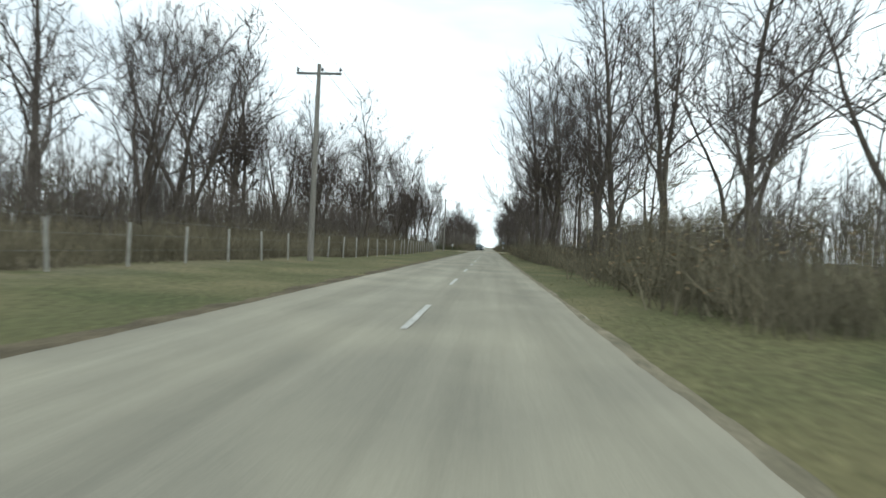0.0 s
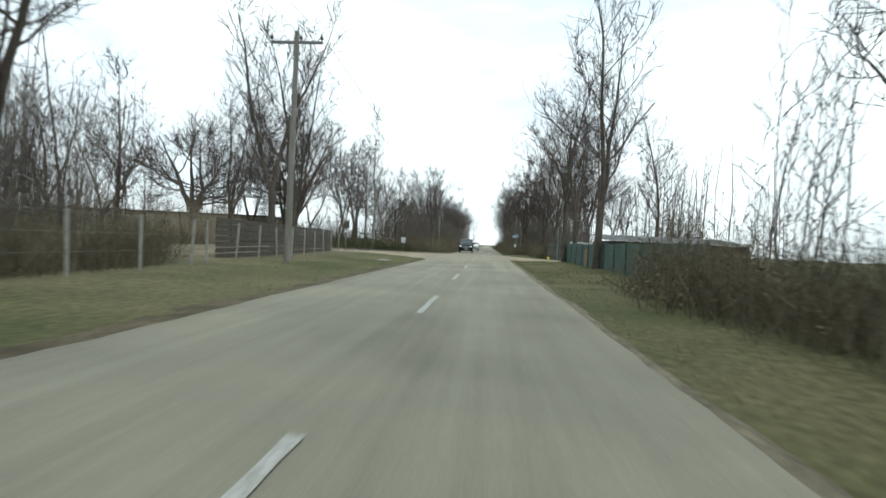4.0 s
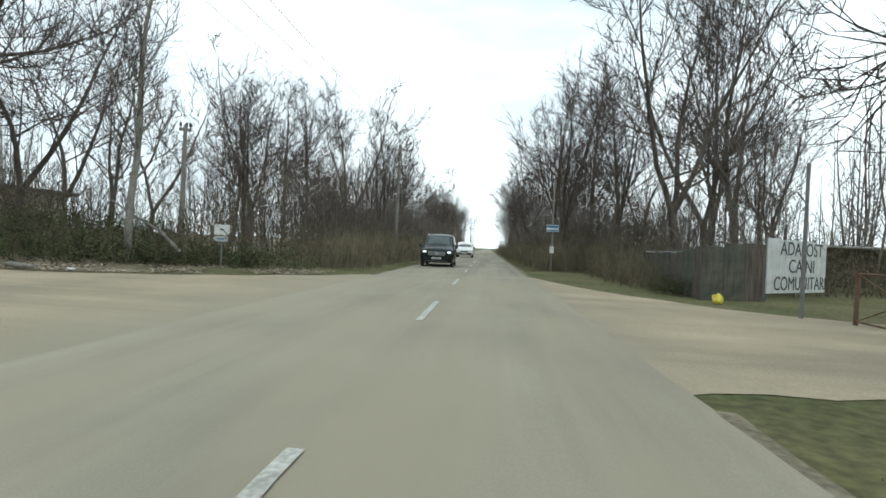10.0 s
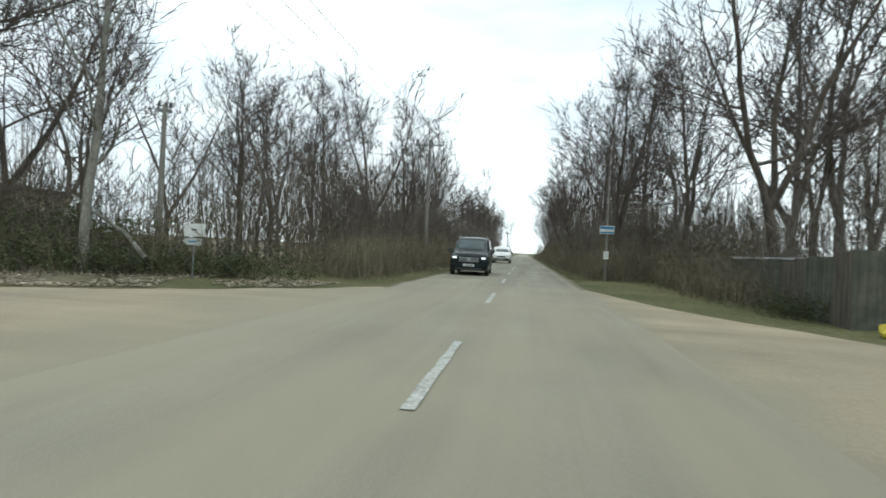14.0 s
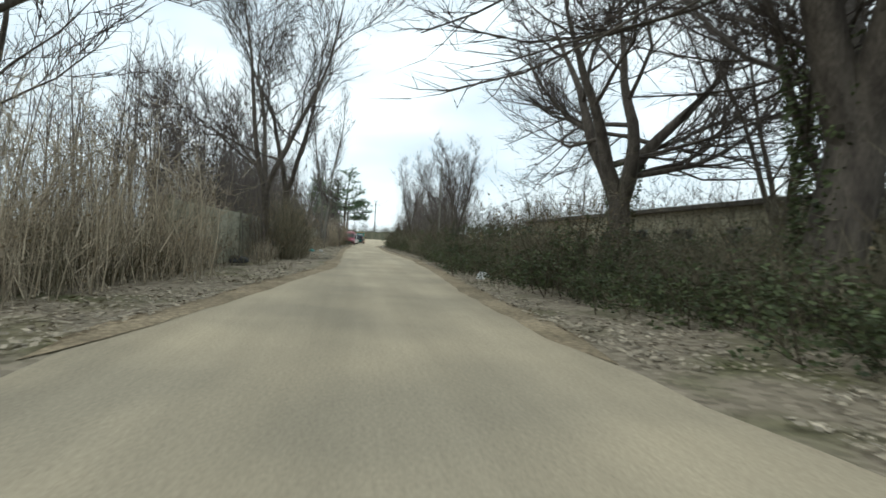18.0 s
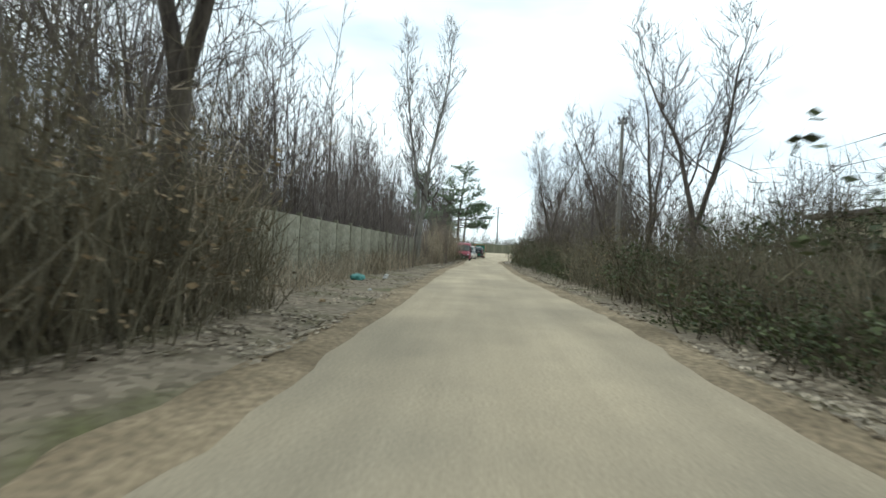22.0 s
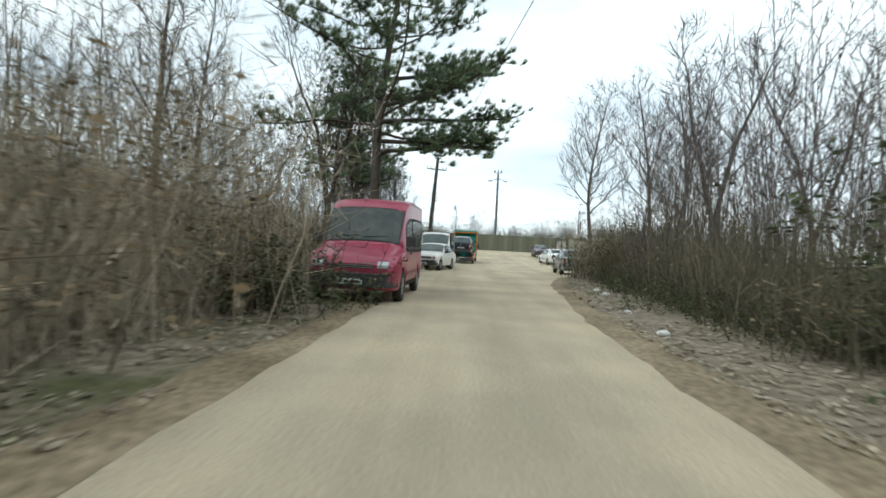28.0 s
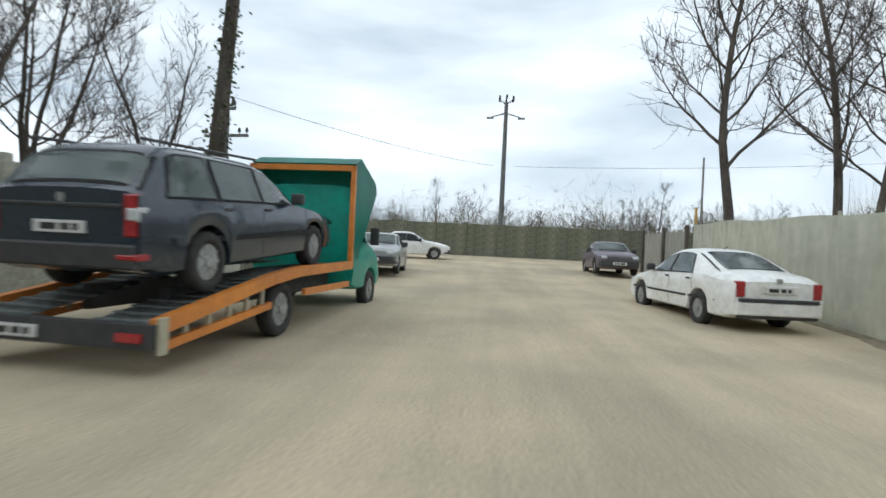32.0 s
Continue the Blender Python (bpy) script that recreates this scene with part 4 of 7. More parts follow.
for key, x, y, k, a in (("evergreen", -51.6, 156.8, 1.6, 60), ("evergreen", -54.2, 157.4, 1.7, 190), ("evergreen", -93.0, 155.4, 1.6, 20), ("evergreen", -96.4, 154.8, 1.75, 110), ("evergreen", -99.5, 155.4, 1.6, 230), ("evergreen", -73.5, 153.9, 1.15, 70), ("evergreen", -76.5, 154.3, 1.3, 160), ("saplings_b", -94.5, 157.0, 1.0, 40), ("saplings_b", -99.0, 157.5, 1.1, 140), ("saplings", -103.5, 156.8, 1.1, 240), ("saplings_b", -110, 158.0, 0.9, 0), ("saplings", -113.5, 158.6, 0.9, 40)):
    put(key, x, y, k, a)
for key, x, y, k, a in (("dry_shrub", -103.6, 145.1, 0.7, 20), ("bramble", -103.9, 145.5, 0.95, 80), ("evergreen", -103.0, 145.0, 0.8, 10)):
    put(key, x, y, k, a)


# ---- vehicles ----
def paint(name, colour, second=None, rough=0.32, coat=0.25, dirt=0.10, spec=0.4):
    return material(name, colour, second or tuple(c * 0.85 + 0.02 for c in colour), 1.6, rough, coat=coat, bump=0.02, fine=dirt, fine_scale=9, spec=spec)


GLASS = material("dark_car_glass", (0.020, 0.027, 0.027), (0.034, 0.042, 0.040), 1.2, 0.06, bump=0.0, fine=0.05, spec=0.8)
# base lifted to a pale grey-green: sky sheen painted in, besides the true gloss
GLASS_PALE = material("glass_with_sky_sheen_in_base", (0.085, 0.120, 0.113), (0.130, 0.168, 0.158), 1.2, 0.04, bump=0.0, fine=0.05, spec=1.0, coat=1.0)
# grey-green dirt, and some reflected sky painted into the same base colour
DUSTY_GLASS = material("dirty_glass_with_sky_sheen", (0.095, 0.112, 0.102), (0.150, 0.168, 0.152), 1.6, 0.16, bump=0.0, fine=0.12, fine_scale=6, spec=0.7)
RUBBER = material("tyre_rubber", (0.022, 0.022, 0.022), (0.040, 0.038, 0.034), 8, 0.9, bump=0.3, fine=0.2)
STEEL = material("wheel_rim", (0.30, 0.30, 0.29), (0.42, 0.42, 0.41), 6, 0.45, metal=0.5, bump=0.05)
PLASTIC = material("black_plastic_trim", (0.030, 0.031, 0.032), (0.048, 0.048, 0.048), 6, 0.65, bump=0.2)
LAMP_CLEAR = material("headlight_lens", (0.42, 0.44, 0.45), (0.55, 0.57, 0.58), 9, 0.12, bump=0.1, coat=0.5)
LAMP_RED = material("red_lamp_lens", (0.26, 0.014, 0.018), (0.36, 0.022, 0.024), 9, 0.2, bump=0.1, coat=0.5)
PLATE = material("plate_white", (0.55, 0.55, 0.53), (0.62, 0.62, 0.6), 9, 0.5, bump=0.0)
GREY_STEEL = material("grey_painted_steel", (0.120, 0.132, 0.126), (0.178, 0.188, 0.178), 2, 0.6, bump=0.15, fine=0.2, fine_scale=8)
INK = material("black_ink", (0.02, 0.02, 0.02), (0.03, 0.03, 0.03), 9, 0.6, bump=0.0)
LIT = bpy.data.materials.new("lit_headlight")
LIT.use_nodes = True
LIT.node_tree.nodes["Principled BSDF"].inputs["Emission Color"].default_value = (1, 1, 1, 1)
LIT.node_tree.nodes["Principled BSDF"].inputs["Emission Strength"].default_value = 1.1


class Shell:
    """A car body from its outline: distances s from the nose, heights and half widths there."""

    def __init__(self, length, width, top, belt, wide=None, roof=None, wheels=(0.8, 3.4), wheel_r=0.31, sill=0.24):
        self.L, self.W, self.top, self.belt = length, width / 2, top, belt
        self.wide = wide or [(0, 0.84), (0.25, 0.95), (0.7, 1.0), (length - 0.6, 1.0), (length, 0.9)]
        self.roof = roof or [(0, 0.82), (length, 0.82)]
        self.wheels, self.wr, self.sill = wheels, wheel_r, sill

    def f(self, table, s):
        xs_, ys_ = [a for a, _ in table], [b for _, b in table]
        return float(np.mean(np.interp([s - 0.08, s - 0.04, s, s + 0.04, s + 0.08], xs_, ys_)))

    def end_x(self, y, z, end):
        """Where the skin of the nose (end 1) or tail (end -1) stands at a side distance and height."""
        ss = [self.L * 0.32 * i / 90 for i in range(91)]
        for s in ss:
            q = s if end > 0 else self.L - s
            if self.W * self.f(self.wide, q) * 0.985 >= abs(y) and self.f(self.top, q) >= z:
                return end * (self.L / 2 - s)
        return end * (self.L / 2 - ss[-1])

    def end_strip(self, y0, y1, z0, z1, end, proud, thick=0.1, n=12):
        """A bar, lamp or grille that follows the nose or tail between two side distances and heights."""
        bm = bmesh.new()
        rows = []
        r = min(0.02, (z1 - z0) * 0.25)
        for i in range(n + 1):
            y = y0 + (y1 - y0) * i / n
            prof = []
            for z, d in ((z0, -thick), (z0, proud - r), (z0 + r, proud), ((z0 + z1) / 2, proud), (z1 - r, proud), (z1, proud - r), (z1, -thick)):
                prof.append(bm.verts.new((self.end_x(y, min(max(z, z0 + r), z1 - r), end) + end * d, y, z)))
            rows.append(prof)
        m = len(rows[0])
        for a, b in zip(rows, rows[1:]):
            for k in range(m):
                j = (k + 1) % m
                bm.faces.new((a[k], a[j], b[j], b[k]))
        bm.faces.new(rows[0])
        bm.faces.new(rows[-1][::-1])
        bmesh.ops.recalc_face_normals(bm, faces=bm.faces)
        return bm

    def low(self, s):
        z = self.sill + (0.10 * max(0, 1 - s / 0.25)) + 0.10 * max(0, 1 - (self.L - s) / 0.25)
        for w in self.wheels:
            r = self.wr + 0.07
            if abs(s - w) < r:
                z = max(z, self.wr + math.sqrt(r * r - (s - w) ** 2) * 0.97)
        return z

    def ring(self, s):
        w, zt, zb, zl = self.W * self.f(self.wide, s), self.f(self.top, s), self.f(self.belt, s), self.low(s)
        zb = max(min(zb, zt - 0.03), zl + 0.03)
        wr = self.W * self.f(self.roof, s)
        hb = zb - zl
        eave = zt - 0.085 if zt - 0.085 > zb else zb + 0.004
        return [(0, zl), (w * 0.90, zl), (w * 0.965, zl + 0.05 * min(1, hb)), (w, zl + hb * 0.42), (w * 0.992, zl + hb * 0.72), (w * 0.968, zb), (wr + 0.035, eave),
                (wr * 0.985, max(zt - 0.045, eave + 0.001)), (wr * 0.88, max(zt - 0.016, eave + 0.002)), (wr * 0.5, zt + 0.004), (0, zt + 0.012)]

    def stations(self):
        out = set(np.round(np.arange(0, self.L + 0.001, 0.12), 3).tolist()) | {self.L}
        for w in self.wheels:
            for k in range(-10, 11):
                out.add(round(w + (self.wr + 0.0705) * math.sin(math.pi / 2 * k / 10), 3))
        for table in (self.top, self.belt, self.wide):
            out |= {round(a, 3) for a, _ in table}
        return sorted(s for s in out if 0 <= s <= self.L)

    def body(self):
        st = self.stations()
        bm = bmesh.new()
        rows = []
        for s in st:
            half = self.ring(s)
            loop = [(y, z) for y, z in half] + [(-y, z) for y, z in reversed(half[1:-1])]
            rows.append([bm.verts.new((self.L / 2 - s, y, z)) for y, z in loop])
        n = len(rows[0])
        for a, b in zip(rows, rows[1:]):
            for i in range(n):
                j = (i + 1) % n
                bm.faces.new((a[i], a[j], b[j], b[i]))
        bm.faces.new(rows[0])
        bm.faces.new(list(reversed(rows[-1])))
        bmesh.ops.recalc_face_normals(bm, faces=bm.faces)
        for f in bm.faces:
            f.smooth = len(f.verts) == 4
        for e in bm.edges:
            if len(e.link_faces) == 2 and e.calc_face_angle(0.0) > radians(24):
                e.smooth = False
        return bm

    def side_pane(self, s0, s1, side, lo=0.08, hi=0.93, slant0=0.0, slant1=0.0, off=0.013):
        """A window on the flank between two distances from the nose; slants move its upper corners."""
        bm = bmesh.new()
        n, m = 6, 3
        grid = []
        for k in range(m + 1):
            v = lo + (hi - lo) * k / m
            row = []
            for i in range(n + 1):
                s = (s0 + slant0 * k / m) + ((s1 + slant1 * k / m) - (s0 + slant0 * k / m)) * i / n
                r = self.ring(s)
                (ya, za), (yb, zb) = r[5], r[6]
                row.append(bm.verts.new((self.L / 2 - s, side * (ya + (yb - ya) * v + off), za + (zb - za) * v)))
            grid.append(row)
        for a, b in zip(grid, grid[1:]):
            for i in range(n):
                bm.faces.new((a[i], a[i + 1], b[i + 1], b[i]))
        bmesh.ops.solidify(bm, geom=bm.faces[:], thickness=0.006)
        bmesh.ops.recalc_face_normals(bm, faces=bm.faces)
        return bm

    def deck_pane(self, s0, s1, share=0.9, off=0.012):
        """A window lying on the top line: windscreen or rear window."""
        bm = bmesh.new()
        n, m = 8, 6
        grid = []
        for k in range(m + 1):
            s = s0 + (s1 - s0) * k / m
            zt, r = self.f(self.top, s), self.ring(s)
            wr = r[6][0] * share
            grid.append([bm.verts.new((self.L / 2 - s + (off if s0 < 0.72 * self.L and self.f(self.top, s1) > self.f(self.top, s0) else -off) * 0.8, wr * (2 * i / n - 1), zt + off + 0.006 - 0.06 * (2 * i / n - 1) ** 4)) for i in range(n + 1)])
        for a, b in zip(grid, grid[1:]):
            for i in range(n):
                bm.faces.new((a[i], a[i + 1], b[i + 1], b[i]))
        bmesh.ops.solidify(bm, geom=bm.faces[:], thickness=0.006)
        bmesh.ops.recalc_face_normals(bm, faces=bm.faces)
        return bm


wheel_meshes = {}


def add_wheel(parent, x, y, r, side, hub=STEEL, holes=10):
    key = (round(r, 3), hub.name)
    if key not in wheel_meshes:
        bm = bmesh.new()
        prof = [(0.62, -0.09), (0.93, -0.095), (1.0, -0.06), (1.0, 0.06), (0.93, 0.095), (0.62, 0.09)]
        n = 28
        rows = [[bm.verts.new((r * q * math.cos(2 * math.pi * i / n), w, r * q * math.sin(2 * math.pi * i / n))) for q, w in prof] for i in range(n)]
        for i in range(n):
            a, b = rows[i], rows[(i + 1) % n]
            for k in range(len(prof)):
                j = (k + 1) % len(prof)
                bm.faces.new((a[k], a[j], b[j], b[k]))
        bmesh.ops.recalc_face_normals(bm, faces=bm.faces)
        for f in bm.faces:
            f.smooth = True
        tyre = bpy.data.meshes.new("tyre")
        bm.to_mesh(tyre)
        bm.free()
        tyre.materials.append(RUBBER)
        bm = bmesh.new()
        rod(bm, (0, 0.055, 0), (0, 0.072, 0), r * 0.60, n=28)
        rod(bm, (0, 0.07, 0), (0, 0.10, 0), r * 0.17, n=14)
        for k in range(holes):
            a = 2 * math.pi * k / holes
            c = Vector((math.cos(a) * r * 0.40, 0.078, math.sin(a) * r * 0.40))
            bmesh.ops.create_cube(bm, size=1, matrix=Matrix.Translation(c) @ Euler((0, -a, 0)).to_matrix().to_4x4() @ Matrix.Diagonal((r * 0.34, 0.02, 0.03, 1)))
        rim = bpy.data.meshes.new("rim")
        bm.to_mesh(rim)
        bm.free()
        rim.materials.append(hub)
        wheel_meshes[key] = (tyre, rim)
    tyre, rim = wheel_meshes[key]
    w = new("wheel", tyre)
    w.parent = parent
    w.matrix_basis = pose(x, y, r, 0, 0, 0 if side > 0 else 180)
    new_rim = new("rim", rim)
    new_rim.parent = w


def number_plate(parent, x, y, z, face):
    """A plate with plain bars; face +1 looks ahead, -1 back."""
    p = part("number_plate", box_bm(-0.012, 0.012, -0.26, 0.26, -0.055, 0.055, bevel=0.004), PLATE, parent, "white number plate with dark bars", pose(x, y, z))
    bm = bmesh.new()
    for a, b in ((-0.2, -0.14), (-0.11, -0.02), (0.02, 0.19)):
        box(bm, 0.0125 * face - 0.002, 0.0125 * face + 0.002, a, b, -0.03, 0.03)
    part("plate_bar", bm, INK, p)


def lamp_block(parent, name, shell, s, y0, y1, z0, z1, mat, end, depth=0.07, label=""):
    """A lamp set into the nose (end 1) or the tail (end -1), on both sides."""
    for side in (1, -1):
        part(name, shell.end_strip(side * y0, side * min(y1, shell.W * 0.955 * shell.f(shell.wide, 0 if end > 0 else shell.L)), z0, z1, end, 0.014), mat, parent, label)


def build_vehicle(kind, label, category, shell, colour, at, panes, screen, rear=None, glass=GLASS, bumper=PLASTIC, hub=STEEL, lamps_f=None, lamps_r=None,
                  plate_f=0.45, plate_r=0.6, grille=None, mirrors=None, handles=(), trims=(), group="", lit=False, bar=None):
    ob = thing(kind, label, category, group, at=at)
    h = shell.L / 2
    part("body", shell.body(), colour, ob)
    for s0, s1, a, b, *lid in panes:
        for side in (1, -1):
            pane = part("side_window", shell.side_pane(s0, s1, side, lo=0.06, hi=lid[0] if lid else 0.95, slant0=a, slant1=b), glass, ob)
            part("window_seal", shell.side_pane(s0 - 0.035, s1 + 0.035, side, lo=0.0, hi=(lid[0] if lid else 0.95) + 0.045, slant0=a, slant1=b, off=0.006), INK, pane, "black rubber seal")
    if screen:
        # the screen's paleness is sky reflection put into the glass colour
        part("windscreen", shell.deck_pane(*screen), glass if glass is not GLASS else GLASS_PALE, ob, "windscreen with sky sheen in its colour")
        part("window_seal", shell.deck_pane(screen[0] - 0.03, screen[1] + 0.03, min(screen[2] + 0.03, 0.99), off=0.006), INK, ob, "black rubber seal")
        # two wipers parked along the foot of the windscreen
        sw = screen[0] + 0.04
        for y0, y1 in ((-0.62, -0.05), (0.0, 0.55)):
            zw = shell.f(shell.top, sw) + 0.035
            part("wiper", rod_bm((h - sw + 0.02, y0, zw), (h - sw - 0.03, y1, zw + 0.035), 0.009, n=5), PLASTIC, ob)
    if rear:
        pane = part("rear_window", shell.deck_pane(*rear), glass, ob)
        part("window_seal", shell.deck_pane(rear[0] - 0.03, rear[1] + 0.03, min(rear[2] + 0.04, 0.99), off=0.006), INK, pane, "black rubber seal")
    for w in shell.wheels:
        for side in (1, -1):
            add_wheel(ob, h - w, side * (shell.W - 0.12), shell.wr, side, hub)
    lo, hi = bar or (shell.sill + 0.08, shell.sill + 0.30)
    for end in (1, -1):
        w = shell.W * 0.94
        part("bumper", shell.end_strip(-w, w, lo, hi, end, 0.05, 0.12, 20), bumper, ob)
    if lamps_f:
        lamp_block(ob, "headlight", shell, *lamps_f, LIT if lit else LAMP_CLEAR, 1)
    if lamps_r:
        lamp_block(ob, "tail_light", shell, *lamps_r, LAMP_RED, -1, label="red tail light")
    if grille:
        s, w, z0, z1 = grille
        g = part("grille", shell.end_strip(-w, w, z0, z1, 1, 0.008), PLASTIC, ob)
        for k in range(3):
            z = z0 + (z1 - z0) * (k + 0.75) / 3.5
            part("grille_slat", shell.end_strip(-w * 0.97, w * 0.97, z - 0.008, z + 0.008, 1, 0.018, 0.02), GREY_STEEL, g)
    if plate_f:
        number_plate(ob, shell.end_x(0, plate_f, 1) + (0.062 if lo - 0.05 < plate_f < hi + 0.05 else 0.015), 0, plate_f, 1)
    if plate_r:
        number_plate(ob, shell.end_x(0, plate_r, -1) - (0.062 if lo - 0.05 < plate_r < hi + 0.05 else 0.015), 0, plate_r, -1)
    if mirrors:
        s, z = mirrors[:2]
        for side in (1, -1):
            big = mirrors[2] if len(mirrors) > 2 else 1.0
            y = side * (shell.ring(s)[5][0] + 0.10 * big)
            part("mirror", box_bm(h - s - 0.05, h - s + 0.05, y - 0.09 * big, y + 0.09 * big, z - 0.06 * big * big, z + 0.09 * big * big, bevel=0.03), PLASTIC, ob, "black door mirror")
    for s, z in handles:
        for side in (1, -1):
            y = side * (shell.ring(s)[5][0] + 0.012)
            part("door_handle", box_bm(h - s - 0.08, h - s + 0.08, y - 0.018, y + 0.018, z - 0.018, z + 0.018, bevel=0.008), PLASTIC, ob)
    for s0, s1, z, hgt, mat in trims:
        for side in (1, -1):
            bm = bmesh.new()
            n = 10
            y_of = lambda s, q: side * (np.interp(q, [p[1] for p in shell.ring(s)[1:6]], [p[0] for p in shell.ring(s)[1:6]]) + 0.014)  # noqa: E731
            lo = [bm.verts.new((h - (s0 + (s1 - s0) * i / n), y_of(s0 + (s1 - s0) * i / n, z), z)) for i in range(n + 1)]
            hi = [bm.verts.new((h - (s0 + (s1 - s0) * i / n), y_of(s0 + (s1 - s0) * i / n, z + hgt), z + hgt)) for i in range(n + 1)]
            for i in range(n):
                bm.faces.new((lo[i], lo[i + 1], hi[i + 1], hi[i]))
            bmesh.ops.solidify(bm, geom=bm.faces[:], thickness=0.012)
            bmesh.ops.recalc_face_normals(bm, faces=bm.faces)
            part("side_trim", bm, mat, ob)
    return ob


def door_line(ob, shell, s, z0, z1):
    """A dark seam where a door ends."""
    for side in (1, -1):
        bm = bmesh.new()
        prev = None
        for k in range(7):
            z = z0 + (z1 - z0) * k / 6
            r = shell.ring(s)
            y = side * (np.interp(z, [p[1] for p in r[1:7]], [p[0] for p in r[1:7]]) + 0.004)
            a, b = bm.verts.new((shell.L / 2 - s - 0.006, y, z)), bm.verts.new((shell.L / 2 - s + 0.006, y, z))
            if prev:
                bm.faces.new((prev[0], prev[1], b, a))
            prev = (a, b)
        bmesh.ops.recalc_face_normals(bm, faces=bm.faces)
        part("door_seam", bm, INK, ob)


WHITE = paint("white_car_paint", (0.78, 0.78, 0.76), (0.68, 0.67, 0.63))
DIRTY_WHITE = paint("dusty_white_paint", (0.74, 0.73, 0.69), (0.60, 0.57, 0.51), rough=0.5)
MAROON = paint("faded_crimson_paint", (0.330, 0.036, 0.078), (0.265, 0.034, 0.066), rough=0.36)
NAVY = paint("dark_blue_green_paint", (0.011, 0.020, 0.034), (0.017, 0.028, 0.042), rough=0.22, coat=0.5, spec=0.5)
BLACK = paint("black_car_paint", (0.006, 0.010, 0.010), (0.009, 0.013, 0.013), rough=0.25, coat=0.05, spec=0.2)
SILVER = paint("silver_car_paint", (0.33, 0.34, 0.33), (0.27, 0.275, 0.262), rough=0.3)
PLUM = paint("dusty_plum_paint", (0.085, 0.062, 0.085), (0.11, 0.09, 0.10), rough=0.45)
TEAL = paint("teal_green_paint", (0.016, 0.32, 0.235), (0.022, 0.25, 0.185), rough=0.4)
ORANGE = paint("orange_frame_paint", (0.62, 0.22, 0.03), (0.50, 0.17, 0.03), rough=0.5)
CREAM_STEEL = paint("cream_chassis_paint", (0.42, 0.39, 0.28), None, rough=0.6, coat=0.0)
RUST = material("rusty_steel", (0.10, 0.055, 0.032), (0.16, 0.10, 0.065), 4, 0.9, bump=0.4)


def van_shell(length, height, wheels, belt=1.22):
    return Shell(length, 1.95,
                 top=[(0, 0.74), (0.08, 0.92), (0.5, 1.08), (0.98, 1.22), (1.62, height - 0.30), (1.9, height - 0.12), (2.4, height - 0.05), (3.1, height), (length - 0.3, height), (length - 0.06, height - 0.03), (length, height - 0.10)],
                 belt=[(0, 0.68), (0.5, 1.0), (1.0, min(belt, 1.16)), (2.0, belt), (length, belt)],
                 wide=[(0, 0.80), (0.2, 0.93), (0.6, 0.99), (length - 0.2, 1.0), (length, 0.97)],
                 roof=[(0, 0.70), (0.9, 0.80), (1.7, 0.84), (2.2, 0.88), (length, 0.89)], wheels=wheels, wheel_r=0.335, sill=0.26)


# crimson panel van parked nose-out under the pine
sh = van_shell(4.9, 2.34, (0.95, 3.85), 1.06)
red = build_vehicle("van", "faded crimson panel van parked on the verge beside the track", "van", sh, MAROON, pose(-107.5, 146.56, 0.0, 0, 0, -1.5),
                    [(1.35, 2.22, 0.30, 0.0, 0.66), (2.42, 4.62, 0.0, 0.0, 0.65)], (1.02, 1.60, 0.96), glass=DUSTY_GLASS, lamps_f=(0.15, 0.54, 0.88, 0.72, 0.86), grille=(0.05, 0.46, 0.70, 0.84),
                    lamps_r=(4.86, 0.80, 0.93, 0.9, 1.25), mirrors=(1.25, 1.28, 1.2), handles=((2.2, 1.02),), trims=((1.35, 3.4, 0.55, 0.07, MAROON), (1.4, 3.35, 0.30, 0.10, PLASTIC)), bar=(0.34, 0.62), group="parked vehicles")
for side in (1, -1):
    part("rain_gutter", rod_bm((0.2, side * 0.905, 2.22), (-2.35, side * 0.905, 2.25), 0.018, n=6), MAROON, red, "roof edge gutter")
door_line(red, sh, 2.32, 0.4, 2.0)
door_line(red, sh, 1.22, 0.4, 1.2)
# white high-roofed van, seen from behind
sh = van_shell(4.95, 2.2, (0.95, 3.75))
wv = build_vehicle("van", "white high-roofed panel van with dark rear windows", "van", sh, WHITE, pose(-118.1, 145.38, 0.0, 0, 0, 175.5),
                   [(1.35, 2.0, 0.36, 0.0)], (1.02, 1.60, 0.94), lamps_f=(0.16, 0.50, 0.86, 0.74, 0.92), lamps_r=(4.9, 0.83, 0.94, 0.72, 1.12), mirrors=(1.25, 1.28, 1.2),
                   handles=((1.95, 1.08), (2.35, 1.08)), trims=((0.1, 4.8, 0.32, 0.26, material("grey_van_cladding", (0.16, 0.165, 0.165), None, 5, 0.7)),), plate_r=0.92, group="parked vehicles")
door_line(wv, sh, 2.1, 0.4, 2.2)
door_line(wv, sh, 3.4, 0.6, 2.2)
for side in (1, -1):
    part("rear_window", box_bm(-2.497, -2.470, min(side * 0.03, side * 0.76), max(side * 0.03, side * 0.76), 1.28, 1.92, bevel=0.006), GLASS, wv, "dark rear door window")
part("rear_door_seam", box_bm(-2.486, -2.47, -0.006, 0.006, 0.6, 2.2), INK, wv)
part("slide_rail", box_bm(-1.75, -0.75, -0.985, -0.955, 1.26, 1.30, bevel=0.006), PLASTIC, wv)
part("rear_badge", box_bm(-2.50, -2.47, 0.2, 0.3, 1.08, 1.13, bevel=0.006), PLASTIC, wv)

